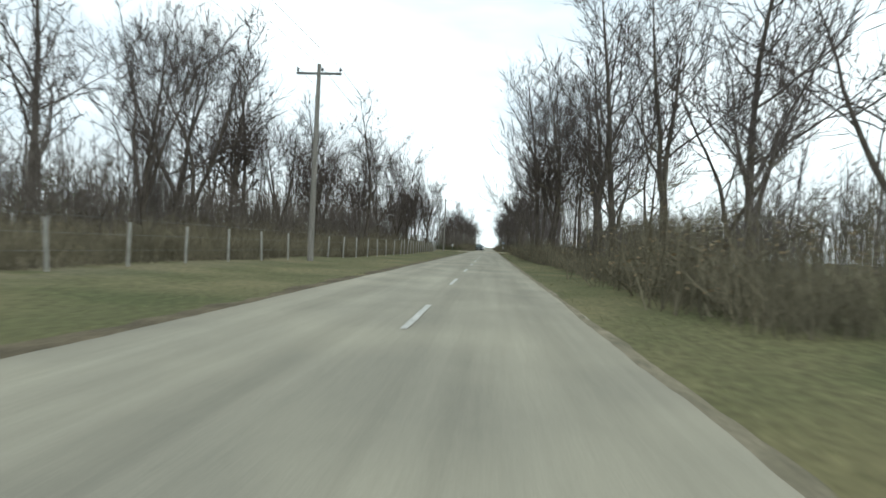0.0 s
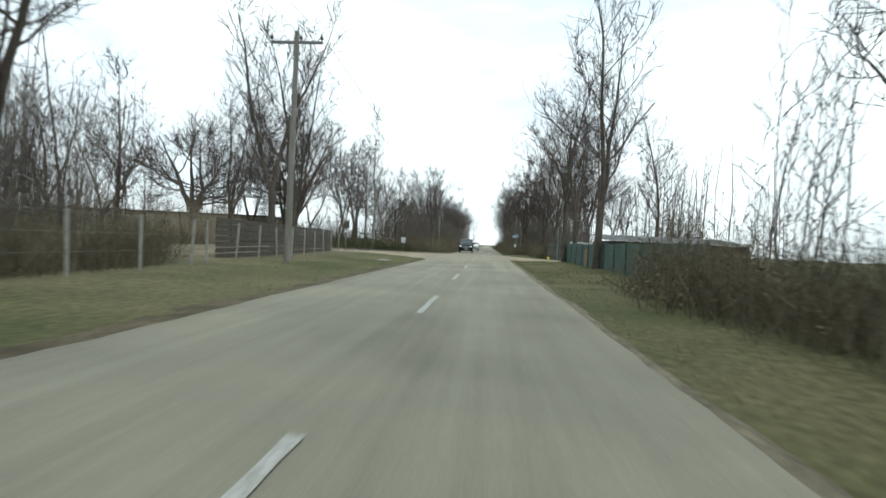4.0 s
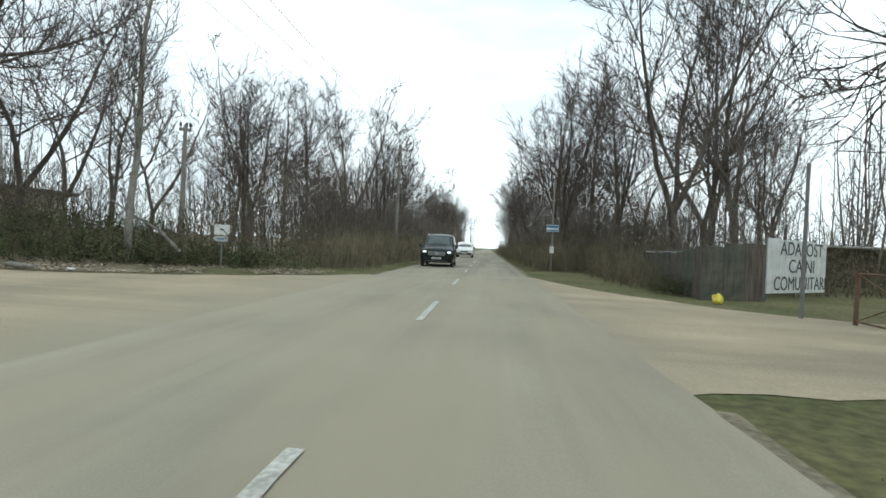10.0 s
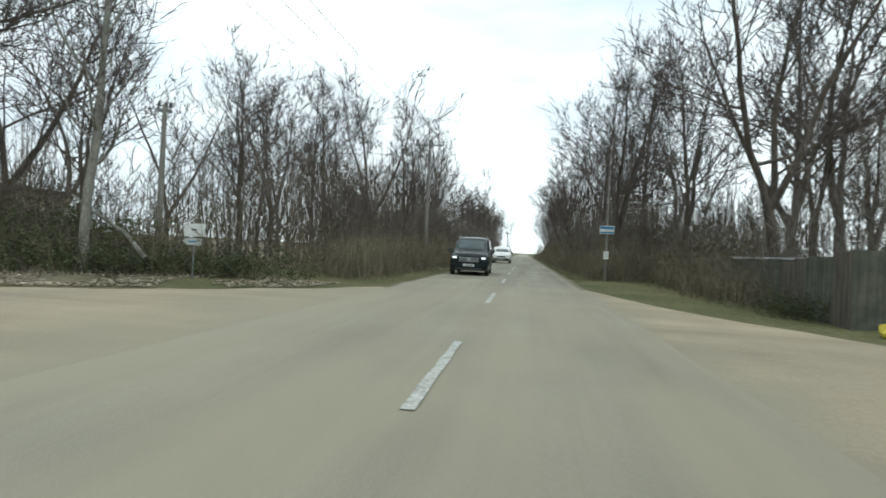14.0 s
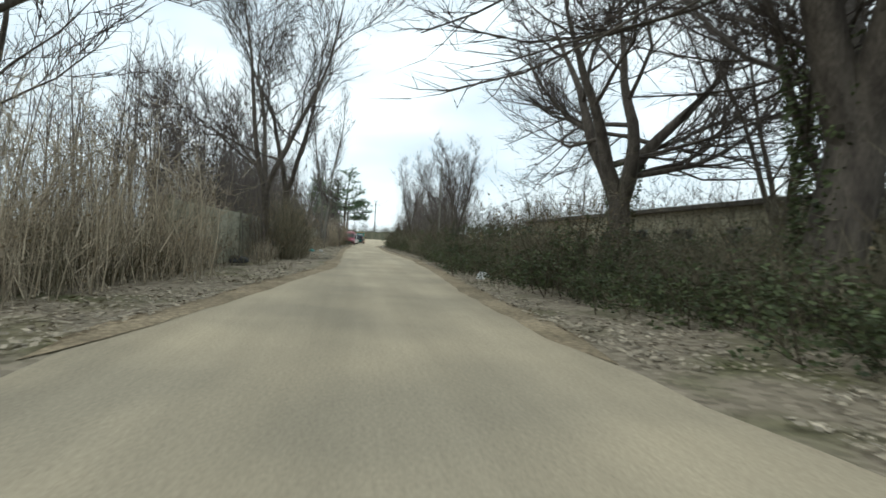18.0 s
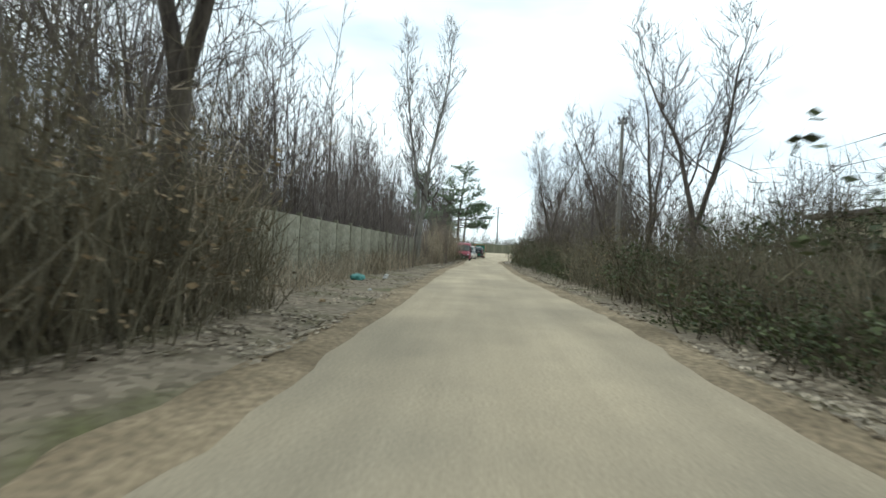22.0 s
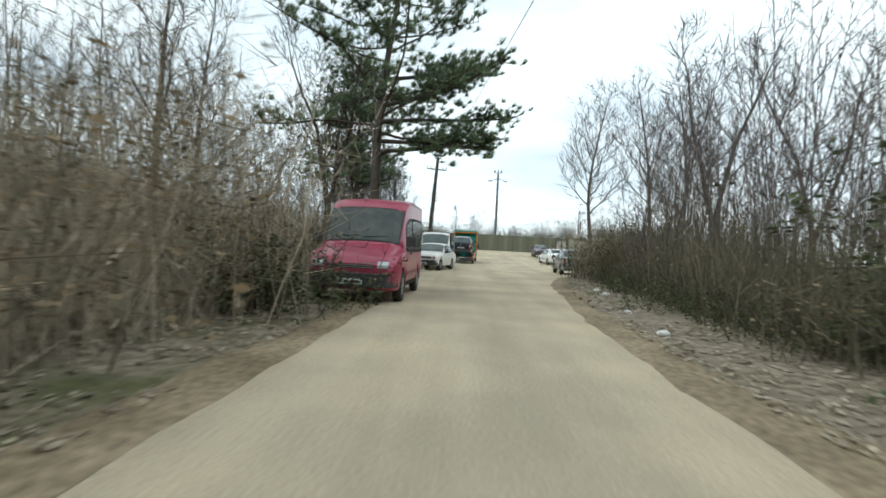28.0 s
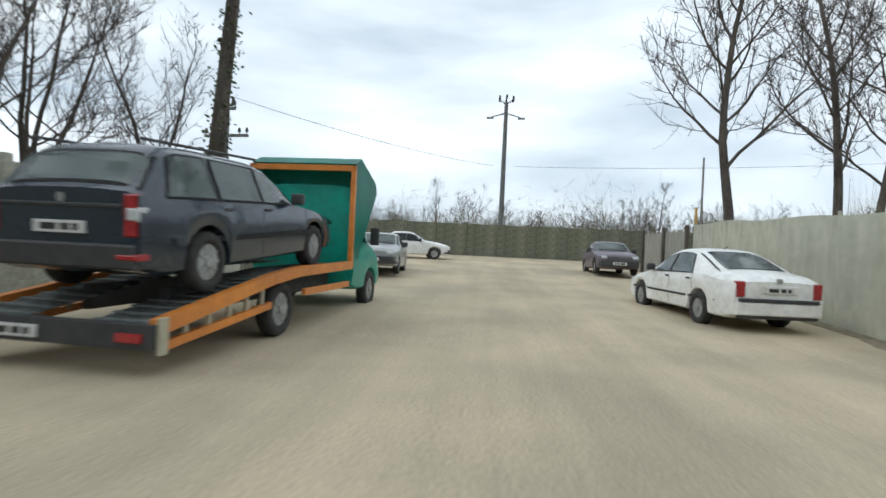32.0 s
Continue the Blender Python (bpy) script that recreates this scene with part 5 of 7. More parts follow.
# old white three-box saloon
sh = Shell(4.35, 1.64, top=[(0, 0.70), (0.04, 0.80), (0.7, 0.90), (1.32, 0.96), (1.86, 1.37), (2.1, 1.43), (2.95, 1.41), (3.5, 1.02), (4.28, 0.95), (4.35, 0.85)],
           belt=[(0, 0.66), (0.6, 0.80), (1.4, 0.90), (3.5, 0.92), (4.35, 0.82)], roof=[(0, 0.86), (1.2, 0.86), (1.9, 0.74), (3.0, 0.74), (3.6, 0.84), (4.35, 0.84)], wheels=(0.82, 3.26), wheel_r=0.30)
dac = build_vehicle("saloon_car", "old dusty white saloon car with square nose", "car", sh, DIRTY_WHITE, pose(-123.6, 147.3, 0.0, 0, 0, -13),
                    [(1.55, 2.32, 0.26, 0.0), (2.40, 3.14, 0.0, -0.22)], (1.36, 1.84, 0.95), (3.0, 3.46, 0.9), lamps_f=(0.05, 0.46, 0.72, 0.60, 0.74), grille=(0.03, 0.45, 0.60, 0.74), glass=GLASS_PALE, bar=(0.27, 0.54),
                    lamps_r=(4.32, 0.5, 0.76, 0.68, 0.84), plate_f=0.36, mirrors=(1.55, 0.98), handles=((2.25, 0.82), (3.0, 0.82)), group="parked vehicles")
door_line(dac, sh, 2.36, 0.3, 1.3)
door_line(dac, sh, 1.4, 0.3, 0.9)
for side in (1, -1):
    part("indicator", sh.end_strip(side * 0.60, side * 0.66, 0.60, 0.74, 1, 0.02), LAMP_RED, dac, "reddish corner indicator")
part("roof_bar", rod_bm((0.1, -0.6, 1.47), (0.1, 0.6, 1.47), 0.014, n=6), PLASTIC, dac)

# small tipper truck
sh = Shell(2.05, 1.92, top=[(0, 0.78), (0.08, 0.95), (0.5, 1.12), (0.92, 1.26), (1.48, 2.02), (1.7, 2.12), (2.05, 2.10)], belt=[(0, 0.70), (0.5, 1.02), (1.0, 1.2), (2.05, 1.22)],
           wide=[(0, 0.8), (0.2, 0.93), (0.6, 0.99), (2.05, 1.0)], roof=[(0, 0.7), (0.9, 0.8), (1.6, 0.84), (2.05, 0.84)], wheels=(0.95,), wheel_r=0.335, sill=0.42)
tip = build_vehicle("tipper_truck", "white tipper truck with a grey steel drop-side bed", "truck", sh, WHITE, pose(-126.7, 147.2, 0.0, 0, 0, -2),
                    [(1.22, 1.9, 0.34, 0.0)], (0.98, 1.46, 0.94), lamps_f=(0.16, 0.50, 0.86, 0.74, 0.92), grille=(0.07, 0.44, 0.66, 0.80), mirrors=(1.0, 1.25, 1.15), handles=((1.8, 1.04),), plate_r=0, group="parked vehicles")
for side in (1, -1):
    part("chassis_rail", box_bm(-5.2, -0.9, min(side * 0.36, side * 0.46), max(side * 0.36, side * 0.46), 0.52, 0.68), CREAM_STEEL, tip)
    bm = box_bm(-5.3, -1.15, min(side * 0.93, side * 0.97), max(side * 0.93, side * 0.97), 0.86, 1.42)
    board = part("drop_side", bm, GREY_STEEL, tip, "ribbed grey steel drop side")
    for z in (0.94, 1.12, 1.30):
        part("rib", box_bm(-5.29, -1.16, min(side * 0.97, side * 0.99), max(side * 0.97, side * 0.99), z - 0.025, z + 0.025, bevel=0.006), GREY_STEEL, board)
    for x in (-5.25, -3.2, -1.2):
        part("post", box_bm(x - 0.03, x + 0.03, min(side * 0.97, side * 1.0), max(side * 0.97, side * 1.0), 0.82, 1.46, bevel=0.006), GREY_STEEL, board)
    add_wheel(tip, -4.2, side * 0.80, 0.335, side)
    part("mudguard", box_bm(-4.6, -3.8, min(side * 0.68, side * 0.95), max(side * 0.68, side * 0.95), 0.72, 0.75), PLASTIC, tip)
    part("tail_light", box_bm(-5.35, -5.29, min(side * 0.7, side * 0.92), max(side * 0.7, side * 0.92), 0.6, 0.7), LAMP_RED, tip)
for side in (1, -1):
    part("side_board", box_bm(-5.28, -1.16, min(side * 0.935, side * 0.965), max(side * 0.935, side * 0.965), 1.425, 1.60), WOOD_GREY, tip, "grey timber board over the drop side")
part("bed_floor", box_bm(-5.29, -1.12, -0.93, 0.93, 0.78, 0.86), GREY_STEEL, tip)
part("headboard", box_bm(-1.15, -1.08, -0.95, 0.95, 0.86, 2.1, bevel=0.01), WOOD_DARK, tip, "dark headboard behind the cab")
part("tailboard", box_bm(-5.33, -5.29, -0.93, 0.93, 0.86, 1.42), GREY_STEEL, tip)

# recovery truck: green cab, orange-edged sloping deck
TX, TY = -139.7, 149.1
truck = thing("recovery_truck", "green recovery truck with an orange-edged sloping deck", "truck", "parked vehicles", at=pose(TX, TY, gz(TX, TY) - 0.01, 0, -0.6, 175.5))
sh = Shell(2.15, 1.98, top=[(0, 0.78), (0.08, 0.95), (0.5, 1.14), (0.95, 1.30), (1.5, 2.16), (1.75, 2.30), (2.15, 2.32)], belt=[(0, 0.70), (0.5, 1.02), (1.0, 1.22), (2.15, 1.25)],
           wide=[(0, 0.8), (0.2, 0.93), (0.6, 0.99), (2.15, 1.0)], roof=[(0, 0.7), (0.9, 0.8), (1.6, 0.84), (2.15, 0.85)], wheels=(0.95,), wheel_r=0.36, sill=0.40)
CX = 3.28
cab = part("cab", sh.body(), TEAL, truck, "teal green cab", pose(CX, 0, 0))
for side in (1, -1):
    part("side_window", sh.side_pane(1.32, 1.95, side, slant0=0.36), GLASS, cab)
    part("mirror", box_bm(-0.2, -0.1, min(side * 1.0, side * 1.18), max(side * 1.0, side * 1.18), 1.25, 1.6, bevel=0.03), PLASTIC, cab)
part("windscreen", sh.deck_pane(1.0, 1.48, 0.94), GLASS_PALE, cab)
for side in (1, -1):
    add_wheel(truck, CX + 2.15 / 2 - 0.95, side * 0.86, 0.36, side)
    add_wheel(truck, -0.55, side * 0.84, 0.36, side)
# spoiler hood over the cab: a folded green sheet, open to the back
bm = bmesh.new()
prof = [(2.05, 0.98), (2.05, 2.70), (2.35, 2.84), (3.35, 2.50), (3.45, 2.30)]
for side in (1, -1):
    pts = [bm.verts.new((x, side * 1.0, z)) for x, z in prof] + [bm.verts.new((2.35, side * 1.0, 0.98))]
    bm.faces.new(pts)
a = [[bm.verts.new((x, s * 1.0, z)) for x, z in prof[1:]] for s in (-1, 1)]
for i in range(len(prof) - 2):
    bm.faces.new((a[0][i], a[0][i + 1], a[1][i + 1], a[1][i]))
w = [bm.verts.new(p) for p in ((2.4, -1.0, 0.98), (2.4, 1.0, 0.98), (2.4, 1.0, 2.74), (2.4, -1.0, 2.74))]
bm.faces.new(w)
bmesh.ops.solidify(bm, geom=bm.faces[:], thickness=0.02)
bmesh.ops.recalc_face_normals(bm, faces=bm.faces)
part("spoiler", bm, TEAL, truck, "tall teal spoiler behind the cab")
bm = bmesh.new()
for side in (1, -1):
    box(bm, 1.97, 2.05, min(side * 0.94, side * 1.02), max(side * 0.94, side * 1.02), 0.90, 2.66)
box(bm, 1.97, 2.05, -1.02, 1.02, 2.56, 2.66)
part("head_frame", bm, ORANGE, truck, "orange tubular frame")
# deck: ramp rising from the tail, then level
DECK = [(-3.05, 0.47), (-1.0, 0.78), (-0.2, 0.85), (2.0, 0.88)]
for k in range(3):
    (x0, z0), (x1, z1) = DECK[k], DECK[k + 1]
    for side in (1, -1):
        bm = bmesh.new()
        v = [bm.verts.new((x, side * y, z)) for x, z in ((x0, z0), (x1, z1)) for y in (0.32, 0.93)]
        bm.faces.new((v[0], v[1], v[3], v[2]))
        bm.faces.ensure_lookup_table()
        bmesh.ops.solidify(bm, geom=[bm.faces[0]], thickness=0.05)
        plate = part("deck_plate", bm, GREY_STEEL, truck, "grey tread plate")
        n = 9
        for i in range(n):
            f = (i + 0.5) / n
            xc, zc = x0 + (x1 - x0) * f, z0 + (z1 - z0) * f
            bm = bmesh.new()
            box(bm, xc - 0.03, xc + 0.03, min(side * 0.32, side * 0.93), max(side * 0.32, side * 0.93), zc + 0.0, zc + 0.02)
            part("tread_bar", bm, GREY_STEEL, plate)
    for side in (1, -1):
        bm = bmesh.new()
        v = [bm.verts.new((x, side * y, z + dz)) for y in (0.94, 1.04) for x, z, dz in ((x0, z0, -0.07), (x1, z1, -0.07), (x1, z1, 0.07), (x0, z0, 0.07))]
        for q in ((0, 1, 2, 3), (7, 6, 5, 4), (0, 4, 5, 1), (3, 2, 6, 7), (0, 3, 7, 4), (1, 5, 6, 2)):
            bm.faces.new([v[i] for i in q])
        bmesh.ops.recalc_face_normals(bm, faces=bm.faces)
        part("deck_rail", bm, ORANGE, truck, "orange deck rail")
for side in (1, -1):
    bm = bmesh.new()
    v = [bm.verts.new((x, side * y, z)) for y in (0.96, 1.02) for x, z in ((-2.9, 0.26), (-1.0, 0.42), (-1.0, 0.50), (-2.9, 0.34))]
    for q in ((0, 1, 2, 3), (7, 6, 5, 4), (0, 4, 5, 1), (3, 2, 6, 7), (0, 3, 7, 4), (1, 5, 6, 2)):
        bm.faces.new([v[i] for i in q])
    bmesh.ops.recalc_face_normals(bm, faces=bm.faces)
    part("side_guard", bm, ORANGE, truck, "orange under-run guard")
    part("side_guard", box_bm(0.0, 1.9, min(side * 0.96, side * 1.02), max(side * 0.96, side * 1.02), 0.5, 0.6, bevel=0.01), ORANGE, truck)
    part("side_panel", box_bm(-2.2, 2.2, min(side * 0.40, side * 0.5), max(side * 0.40, side * 0.5), 0.45, 0.72), PLASTIC, truck)
    part("tail_light", box_bm(-3.13, -3.08, min(side * 0.68, side * 0.92), max(side * 0.68, side * 0.92), 0.34, 0.42, bevel=0.01), LAMP_RED, truck)
part("tail_beam", box_bm(-3.10, -3.00, -1.02, 1.02, 0.28, 0.50, bevel=0.01), PLASTIC, truck, "dark tail beam")
for side in (1, -1):
    part("corner_post", box_bm(-3.07, -2.97, min(side * 1.03, side * 1.075), max(side * 1.03, side * 1.075), 0.24, 0.56, bevel=0.008), CREAM_STEEL, truck, "cream corner post")
    for k in range(5):
        x = -2.6 + 0.36 * k
        part("stay", box_bm(x - 0.025, x + 0.025, min(side * 0.95, side * 0.985), max(side * 0.95, side * 0.985), 0.30 + 0.085 * (x + 2.9), 0.44 + 0.15 * (x + 2.9)), CREAM_STEEL, truck, "cream stay under the rail")
number_plate(truck, -3.115, 0.35, 0.38, -1)

# dark estate car on the deck
sh = Shell(4.55, 1.78, top=[(0, 0.66), (0.06, 0.78), (0.8, 0.90), (1.42, 0.98), (2.12, 1.38), (2.45, 1.46), (3.6, 1.49), (4.02, 1.48), (4.2, 1.40), (4.47, 1.05), (4.55, 1.01)],
           belt=[(0, 0.62), (0.8, 0.82), (1.5, 0.92), (4.55, 0.96)], roof=[(0, 0.86), (1.3, 0.86), (2.2, 0.72), (4.0, 0.72), (4.4, 0.80), (4.55, 0.86)], wheels=(0.92, 3.65), wheel_r=0.315)
wag = build_vehicle("estate_car", "dark blue-green estate car with roof rails, strapped on a recovery deck", "car", sh, NAVY,
                    pose(-139.05, 149.02, 0.79, 0, -4.8, 175.2), [(1.62, 2.50, 0.42, 0.0), (2.58, 3.42, 0.0, -0.02), (3.52, 4.22, 0.02, -0.14)], (1.46, 2.08, 0.92), (4.22, 4.45, 0.92),
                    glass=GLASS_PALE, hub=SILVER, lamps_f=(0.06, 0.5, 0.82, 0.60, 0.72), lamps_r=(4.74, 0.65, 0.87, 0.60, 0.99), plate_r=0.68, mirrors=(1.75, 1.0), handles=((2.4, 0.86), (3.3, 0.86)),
                    trims=((0.6, 4.2, 0.52, 0.06, PLASTIC),), group="parked vehicles")
door_line(wag, sh, 2.54, 0.3, 1.35)
door_line(wag, sh, 3.46, 0.5, 1.35)
for side in (1, -1):
    bm = bmesh.new()
    rod(bm, (0.05, side * 0.58, 1.50), (-2.0, side * 0.58, 1.50), 0.016, n=6)
    for x in (0.03, -0.95, -1.98):
        rod(bm, (x, side * 0.58, 1.44), (x, side * 0.58, 1.50), 0.016, n=6)
    part("roof_rail", bm, PLASTIC, wag, "black roof rail")
part("hatch_trim", sh.end_strip(-0.62, 0.62, 0.86, 0.895, -1, 0.016, 0.03), PLASTIC, wag, "dark strip over the number plate")
part("badge", rod_bm((-2.235, 0, 0.94), (-2.275, 0, 0.94), 0.045, n=16), STEEL, wag, "round chrome badge")
part("rear_wiper", rod_bm((-2.19, -0.02, 1.06), (-2.11, 0.36, 1.13), 0.010, n=5), PLASTIC, wag)
for side in (1, -1):
    part("reversing_light", sh.end_strip(side * 0.68, side * 0.80, 0.74, 0.87, -1, 0.024, 0.03), LAMP_CLEAR, wag, "clear reversing light")
    part("bumper_reflector", sh.end_strip(side * 0.60, side * 0.80, 0.40, 0.46, -1, 0.058, 0.03), LAMP_RED, wag, "red bumper reflector")

# white saloon by the metal fence
sh = Shell(4.68, 1.74, top=[(0, 0.64), (0.06, 0.74), (0.7, 0.88), (1.35, 0.98), (1.95, 1.34), (2.2, 1.42), (2.5, 1.46), (2.8, 1.465), (3.1, 1.43), (3.4, 1.34), (3.8, 1.18), (4.08, 1.07), (4.35, 1.04), (4.6, 1.0), (4.68, 0.86)],
           belt=[(0, 0.60), (0.7, 0.80), (1.4, 0.92), (3.8, 0.97), (4.68, 0.84)], roof=[(0, 0.84), (1.3, 0.86), (2.1, 0.70), (3.0, 0.68), (3.8, 0.78), (4.68, 0.84)], wheels=(0.88, 3.58), wheel_r=0.31)
vw = build_vehicle("saloon_car", "white saloon car with red tail lights parked by a metal fence", "car", sh, WHITE, pose(-144.1, 157.45, gz(-144.1, 157) - 0.05, 0, -0.8, 186),
                   [(1.52, 2.36, 0.42, 0.0), (2.44, 3.34, 0.0, -0.26)], (1.38, 1.98, 0.92), (3.22, 4.02, 0.92), lamps_f=(0.06, 0.46, 0.80, 0.58, 0.72), lamps_r=(4.63, 0.60, 0.86, 0.62, 0.90), plate_r=0.76,
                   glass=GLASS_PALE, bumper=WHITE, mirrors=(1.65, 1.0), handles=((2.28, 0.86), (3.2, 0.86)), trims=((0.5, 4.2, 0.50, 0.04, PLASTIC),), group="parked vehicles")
door_line(vw, sh, 2.4, 0.3, 1.35)
door_line(vw, sh, 3.36, 0.62, 0.96)
part("badge", rod_bm((-2.31, 0, 0.92), (-2.36, 0, 0.92), 0.05, n=16), STEEL, vw, "round chrome badge")
part("plate_recess", sh.end_strip(-0.34, 0.34, 0.68, 0.85, -1, 0.008, 0.03), DIRTY_WHITE, vw)
part("aerial", rod_bm((-0.55, 0, 1.44), (-0.72, 0, 1.52), 0.008, n=5), PLASTIC, vw)
part("bumper_strip", sh.end_strip(-0.82, 0.82, 0.55, 0.61, -1, 0.06, 0.06), PLASTIC, vw)
part("lower_valance", sh.end_strip(-0.7, 0.7, 0.26, 0.36, -1, 0.02, 0.06), PLASTIC, vw)

# silver hatchback half in the bushes
sh = Shell(3.96, 1.65, top=[(0, 0.66), (0.06, 0.78), (0.6, 0.92), (1.1, 1.0), (1.75, 1.38), (2.1, 1.46), (3.2, 1.45), (3.50, 1.39), (3.82, 1.03), (3.96, 0.98)],
           belt=[(0, 0.62), (0.6, 0.82), (1.2, 0.93), (3.96, 0.98)], roof=[(0, 0.84), (1.1, 0.86), (1.9, 0.72), (3.4, 0.70), (3.9, 0.84)], wheels=(0.80, 3.26), wheel_r=0.30)
fab = build_vehicle("hatchback_car", "dusty silver hatchback parked beside a bush", "car", sh, SILVER, pose(-126.1, 155.3, 0.0, 0, 0, 178),
                    [(1.30, 2.06, 0.42, 0.0), (2.14, 2.98, 0.0, -0.04), (3.06, 3.40, 0.02, -0.12)], (1.14, 1.72, 0.92), (3.52, 3.80, 0.92), glass=GLASS_PALE, lamps_f=(0.06, 0.44, 0.76, 0.6, 0.74), lamps_r=(3.9, 0.63, 0.80, 0.62, 0.96),
                    plate_r=0.72, bumper=SILVER, mirrors=(1.4, 1.0), handles=((2.0, 0.88), (2.9, 0.88)), group="parked vehicles")
door_line(fab, sh, 2.1, 0.3, 1.35)
door_line(fab, sh, 3.0, 0.62, 1.35)
part("bumper_strip", sh.end_strip(-0.78, 0.78, 0.50, 0.55, -1, 0.06, 0.06), PLASTIC, fab)
part("badge", rod_bm((-1.93, 0, 0.90), (-1.985, 0, 0.90), 0.04, n=16), STEEL, fab, "round chrome badge")
part("rear_wiper", rod_bm((-1.86, -0.02, 1.05), (-1.78, 0.30, 1.12), 0.010, n=5), PLASTIC, fab)

# cars at the far end of the yard
sh = Shell(4.35, 1.70, top=[(0, 0.66), (0.06, 0.76), (0.7, 0.90), (1.3, 0.97), (1.9, 1.34), (2.2, 1.40), (2.95, 1.38), (3.6, 1.02), (4.25, 0.96), (4.35, 0.84)],
           belt=[(0, 0.62), (0.7, 0.80), (1.4, 0.90), (3.6, 0.94), (4.35, 0.82)], roof=[(0, 0.84), (1.3, 0.86), (2.0, 0.72), (3.0, 0.72), (3.6, 0.82), (4.35, 0.84)], wheels=(0.82, 3.40), wheel_r=0.30)
SIX = [(1.50, 2.28, 0.30, 0.0), (2.36, 3.20, 0.0, -0.24)]
build_vehicle("saloon_car", "dusty plum saloon car facing the yard", "car", sh, PLUM, pose(-155.4, 158.0, gz(-155.4, 158) - 0.01, 0, -1.5, -2), SIX, (1.34, 1.88, 0.94), (3.0, 3.56, 0.9), glass=GLASS_PALE,
              lamps_f=(0.05, 0.48, 0.78, 0.60, 0.72), lamps_r=(4.32, 0.5, 0.78, 0.66, 0.84), grille=(0.03, 0.44, 0.6, 0.70), mirrors=(1.6, 0.98), plate_f=0.42, group="parked vehicles")
build_vehicle("saloon_car", "white saloon car parked across the far side of the yard", "car", sh, WHITE, pose(-160.4, 148.6, gz(-160.4, 149) - 0.01, 0.8, 0, 102), SIX, (1.34, 1.88, 0.94), (3.0, 3.56, 0.9),
              lamps_f=(0.05, 0.48, 0.78, 0.60, 0.72), lamps_r=(4.32, 0.5, 0.78, 0.66, 0.84), mirrors=(1.6, 0.98), group="parked vehicles")
build_vehicle("hatchback_car", "grey hatchback parked in front of a recovery truck", "car", sh, SILVER, pose(-150.6, 149.0, gz(-150.6, 149) - 0.01, 0, -1.5, 4), SIX, (1.34, 1.88, 0.94), (3.0, 3.56, 0.9),
              lamps_f=(0.05, 0.48, 0.78, 0.60, 0.72), lamps_r=(4.32, 0.5, 0.78, 0.66, 0.84), mirrors=(1.6, 0.98), group="parked vehicles")
sh = van_shell(4.4, 1.86, (0.85, 3.45))
build_vehicle("van", "small white van parked inside the fenced plot", "van", sh, WHITE, pose(-144.5, 166.0, gz(-144.5, 166) - 0.01, 0, 0, 185), [(1.35, 2.0, 0.36, 0.0), (2.2, 3.2, 0, 0), (3.3, 4.1, 0, 0)], (1.02, 1.60, 0.94),
              glass=GLASS, lamps_r=(4.36, 0.82, 0.93, 0.8, 1.2), plate_r=0.8, mirrors=(1.25, 1.2), group="parked vehicles")

# traffic standing in the other lane of the paved road
sh = Shell(5.1, 1.93, top=[(0, 0.70), (0.05, 0.92), (0.3, 1.06), (0.9, 1.18), (1.05, 1.22), (1.75, 1.70), (2.0, 1.82), (2.5, 1.90), (4.6, 1.88), (5.0, 1.8), (5.1, 1.6)],
           belt=[(0, 0.62), (0.4, 0.95), (1.1, 1.10), (5.1, 1.14)], wide=[(0, 0.82), (0.15, 0.93), (0.5, 0.99), (4.8, 1.0), (5.1, 0.95)], roof=[(0, 0.72), (0.9, 0.84), (1.8, 0.76), (5.1, 0.78)],
           wheels=(0.92, 4.1), wheel_r=0.34, sill=0.24)
mb = build_vehicle("people_carrier", "glossy black people carrier with lit headlights in the opposite lane", "van", sh, BLACK, pose(-3.0, 168.6, 0.012, 0, 0, -88.5), [(1.35, 2.05, 0.34, 0.0), (2.15, 3.5, 0, 0), (3.6, 4.85, 0, -0.1)], (1.08, 1.78, 0.94),
                   lamps_f=(0.15, 0.60, 0.90, 0.80, 0.89), grille=(0.06, 0.46, 0.62, 0.86), mirrors=(1.25, 1.16, 1.2), handles=((2.0, 1.0), (2.35, 1.0)), bumper=BLACK, plate_f=0.50, group="traffic", lit=True)
door_line(mb, sh, 2.1, 0.4, 1.75)
for z in (0.68, 0.76, 0.84):
    part("grille_bar", sh.end_strip(-0.48, 0.48, z - 0.012, z + 0.012, 1, 0.03, 0.04), STEEL, mb, "chrome grille bar")
part("lower_intake", sh.end_strip(-0.62, 0.62, 0.30, 0.37, 1, 0.055, 0.04), PLASTIC, mb)
for side in (1, -1):
    bm = bmesh.new()
    rod(bm, (0.45, side * 0.70, 1.90), (-2.1, side * 0.70, 1.90), 0.02, n=6)
    for x in (0.43, -0.8, -2.08):
        rod(bm, (x, side * 0.70, 1.82), (x, side * 0.70, 1.90), 0.02, n=6)
    part("roof_rail", bm, STEEL, mb, "silver roof rail")
part("wiper", rod_bm((1.42, -0.55, 1.27), (1.36, 0.25, 1.31), 0.012, n=5), PLASTIC, mb)
part("badge", rod_bm((sh.end_x(0, 0.76, 1), 0, 0.76), (sh.end_x(0, 0.76, 1) + 0.045, 0, 0.76), 0.09, n=20), STEEL, mb, "round chrome badge")
sh = van_shell(4.36, 1.80, (0.85, 3.55))
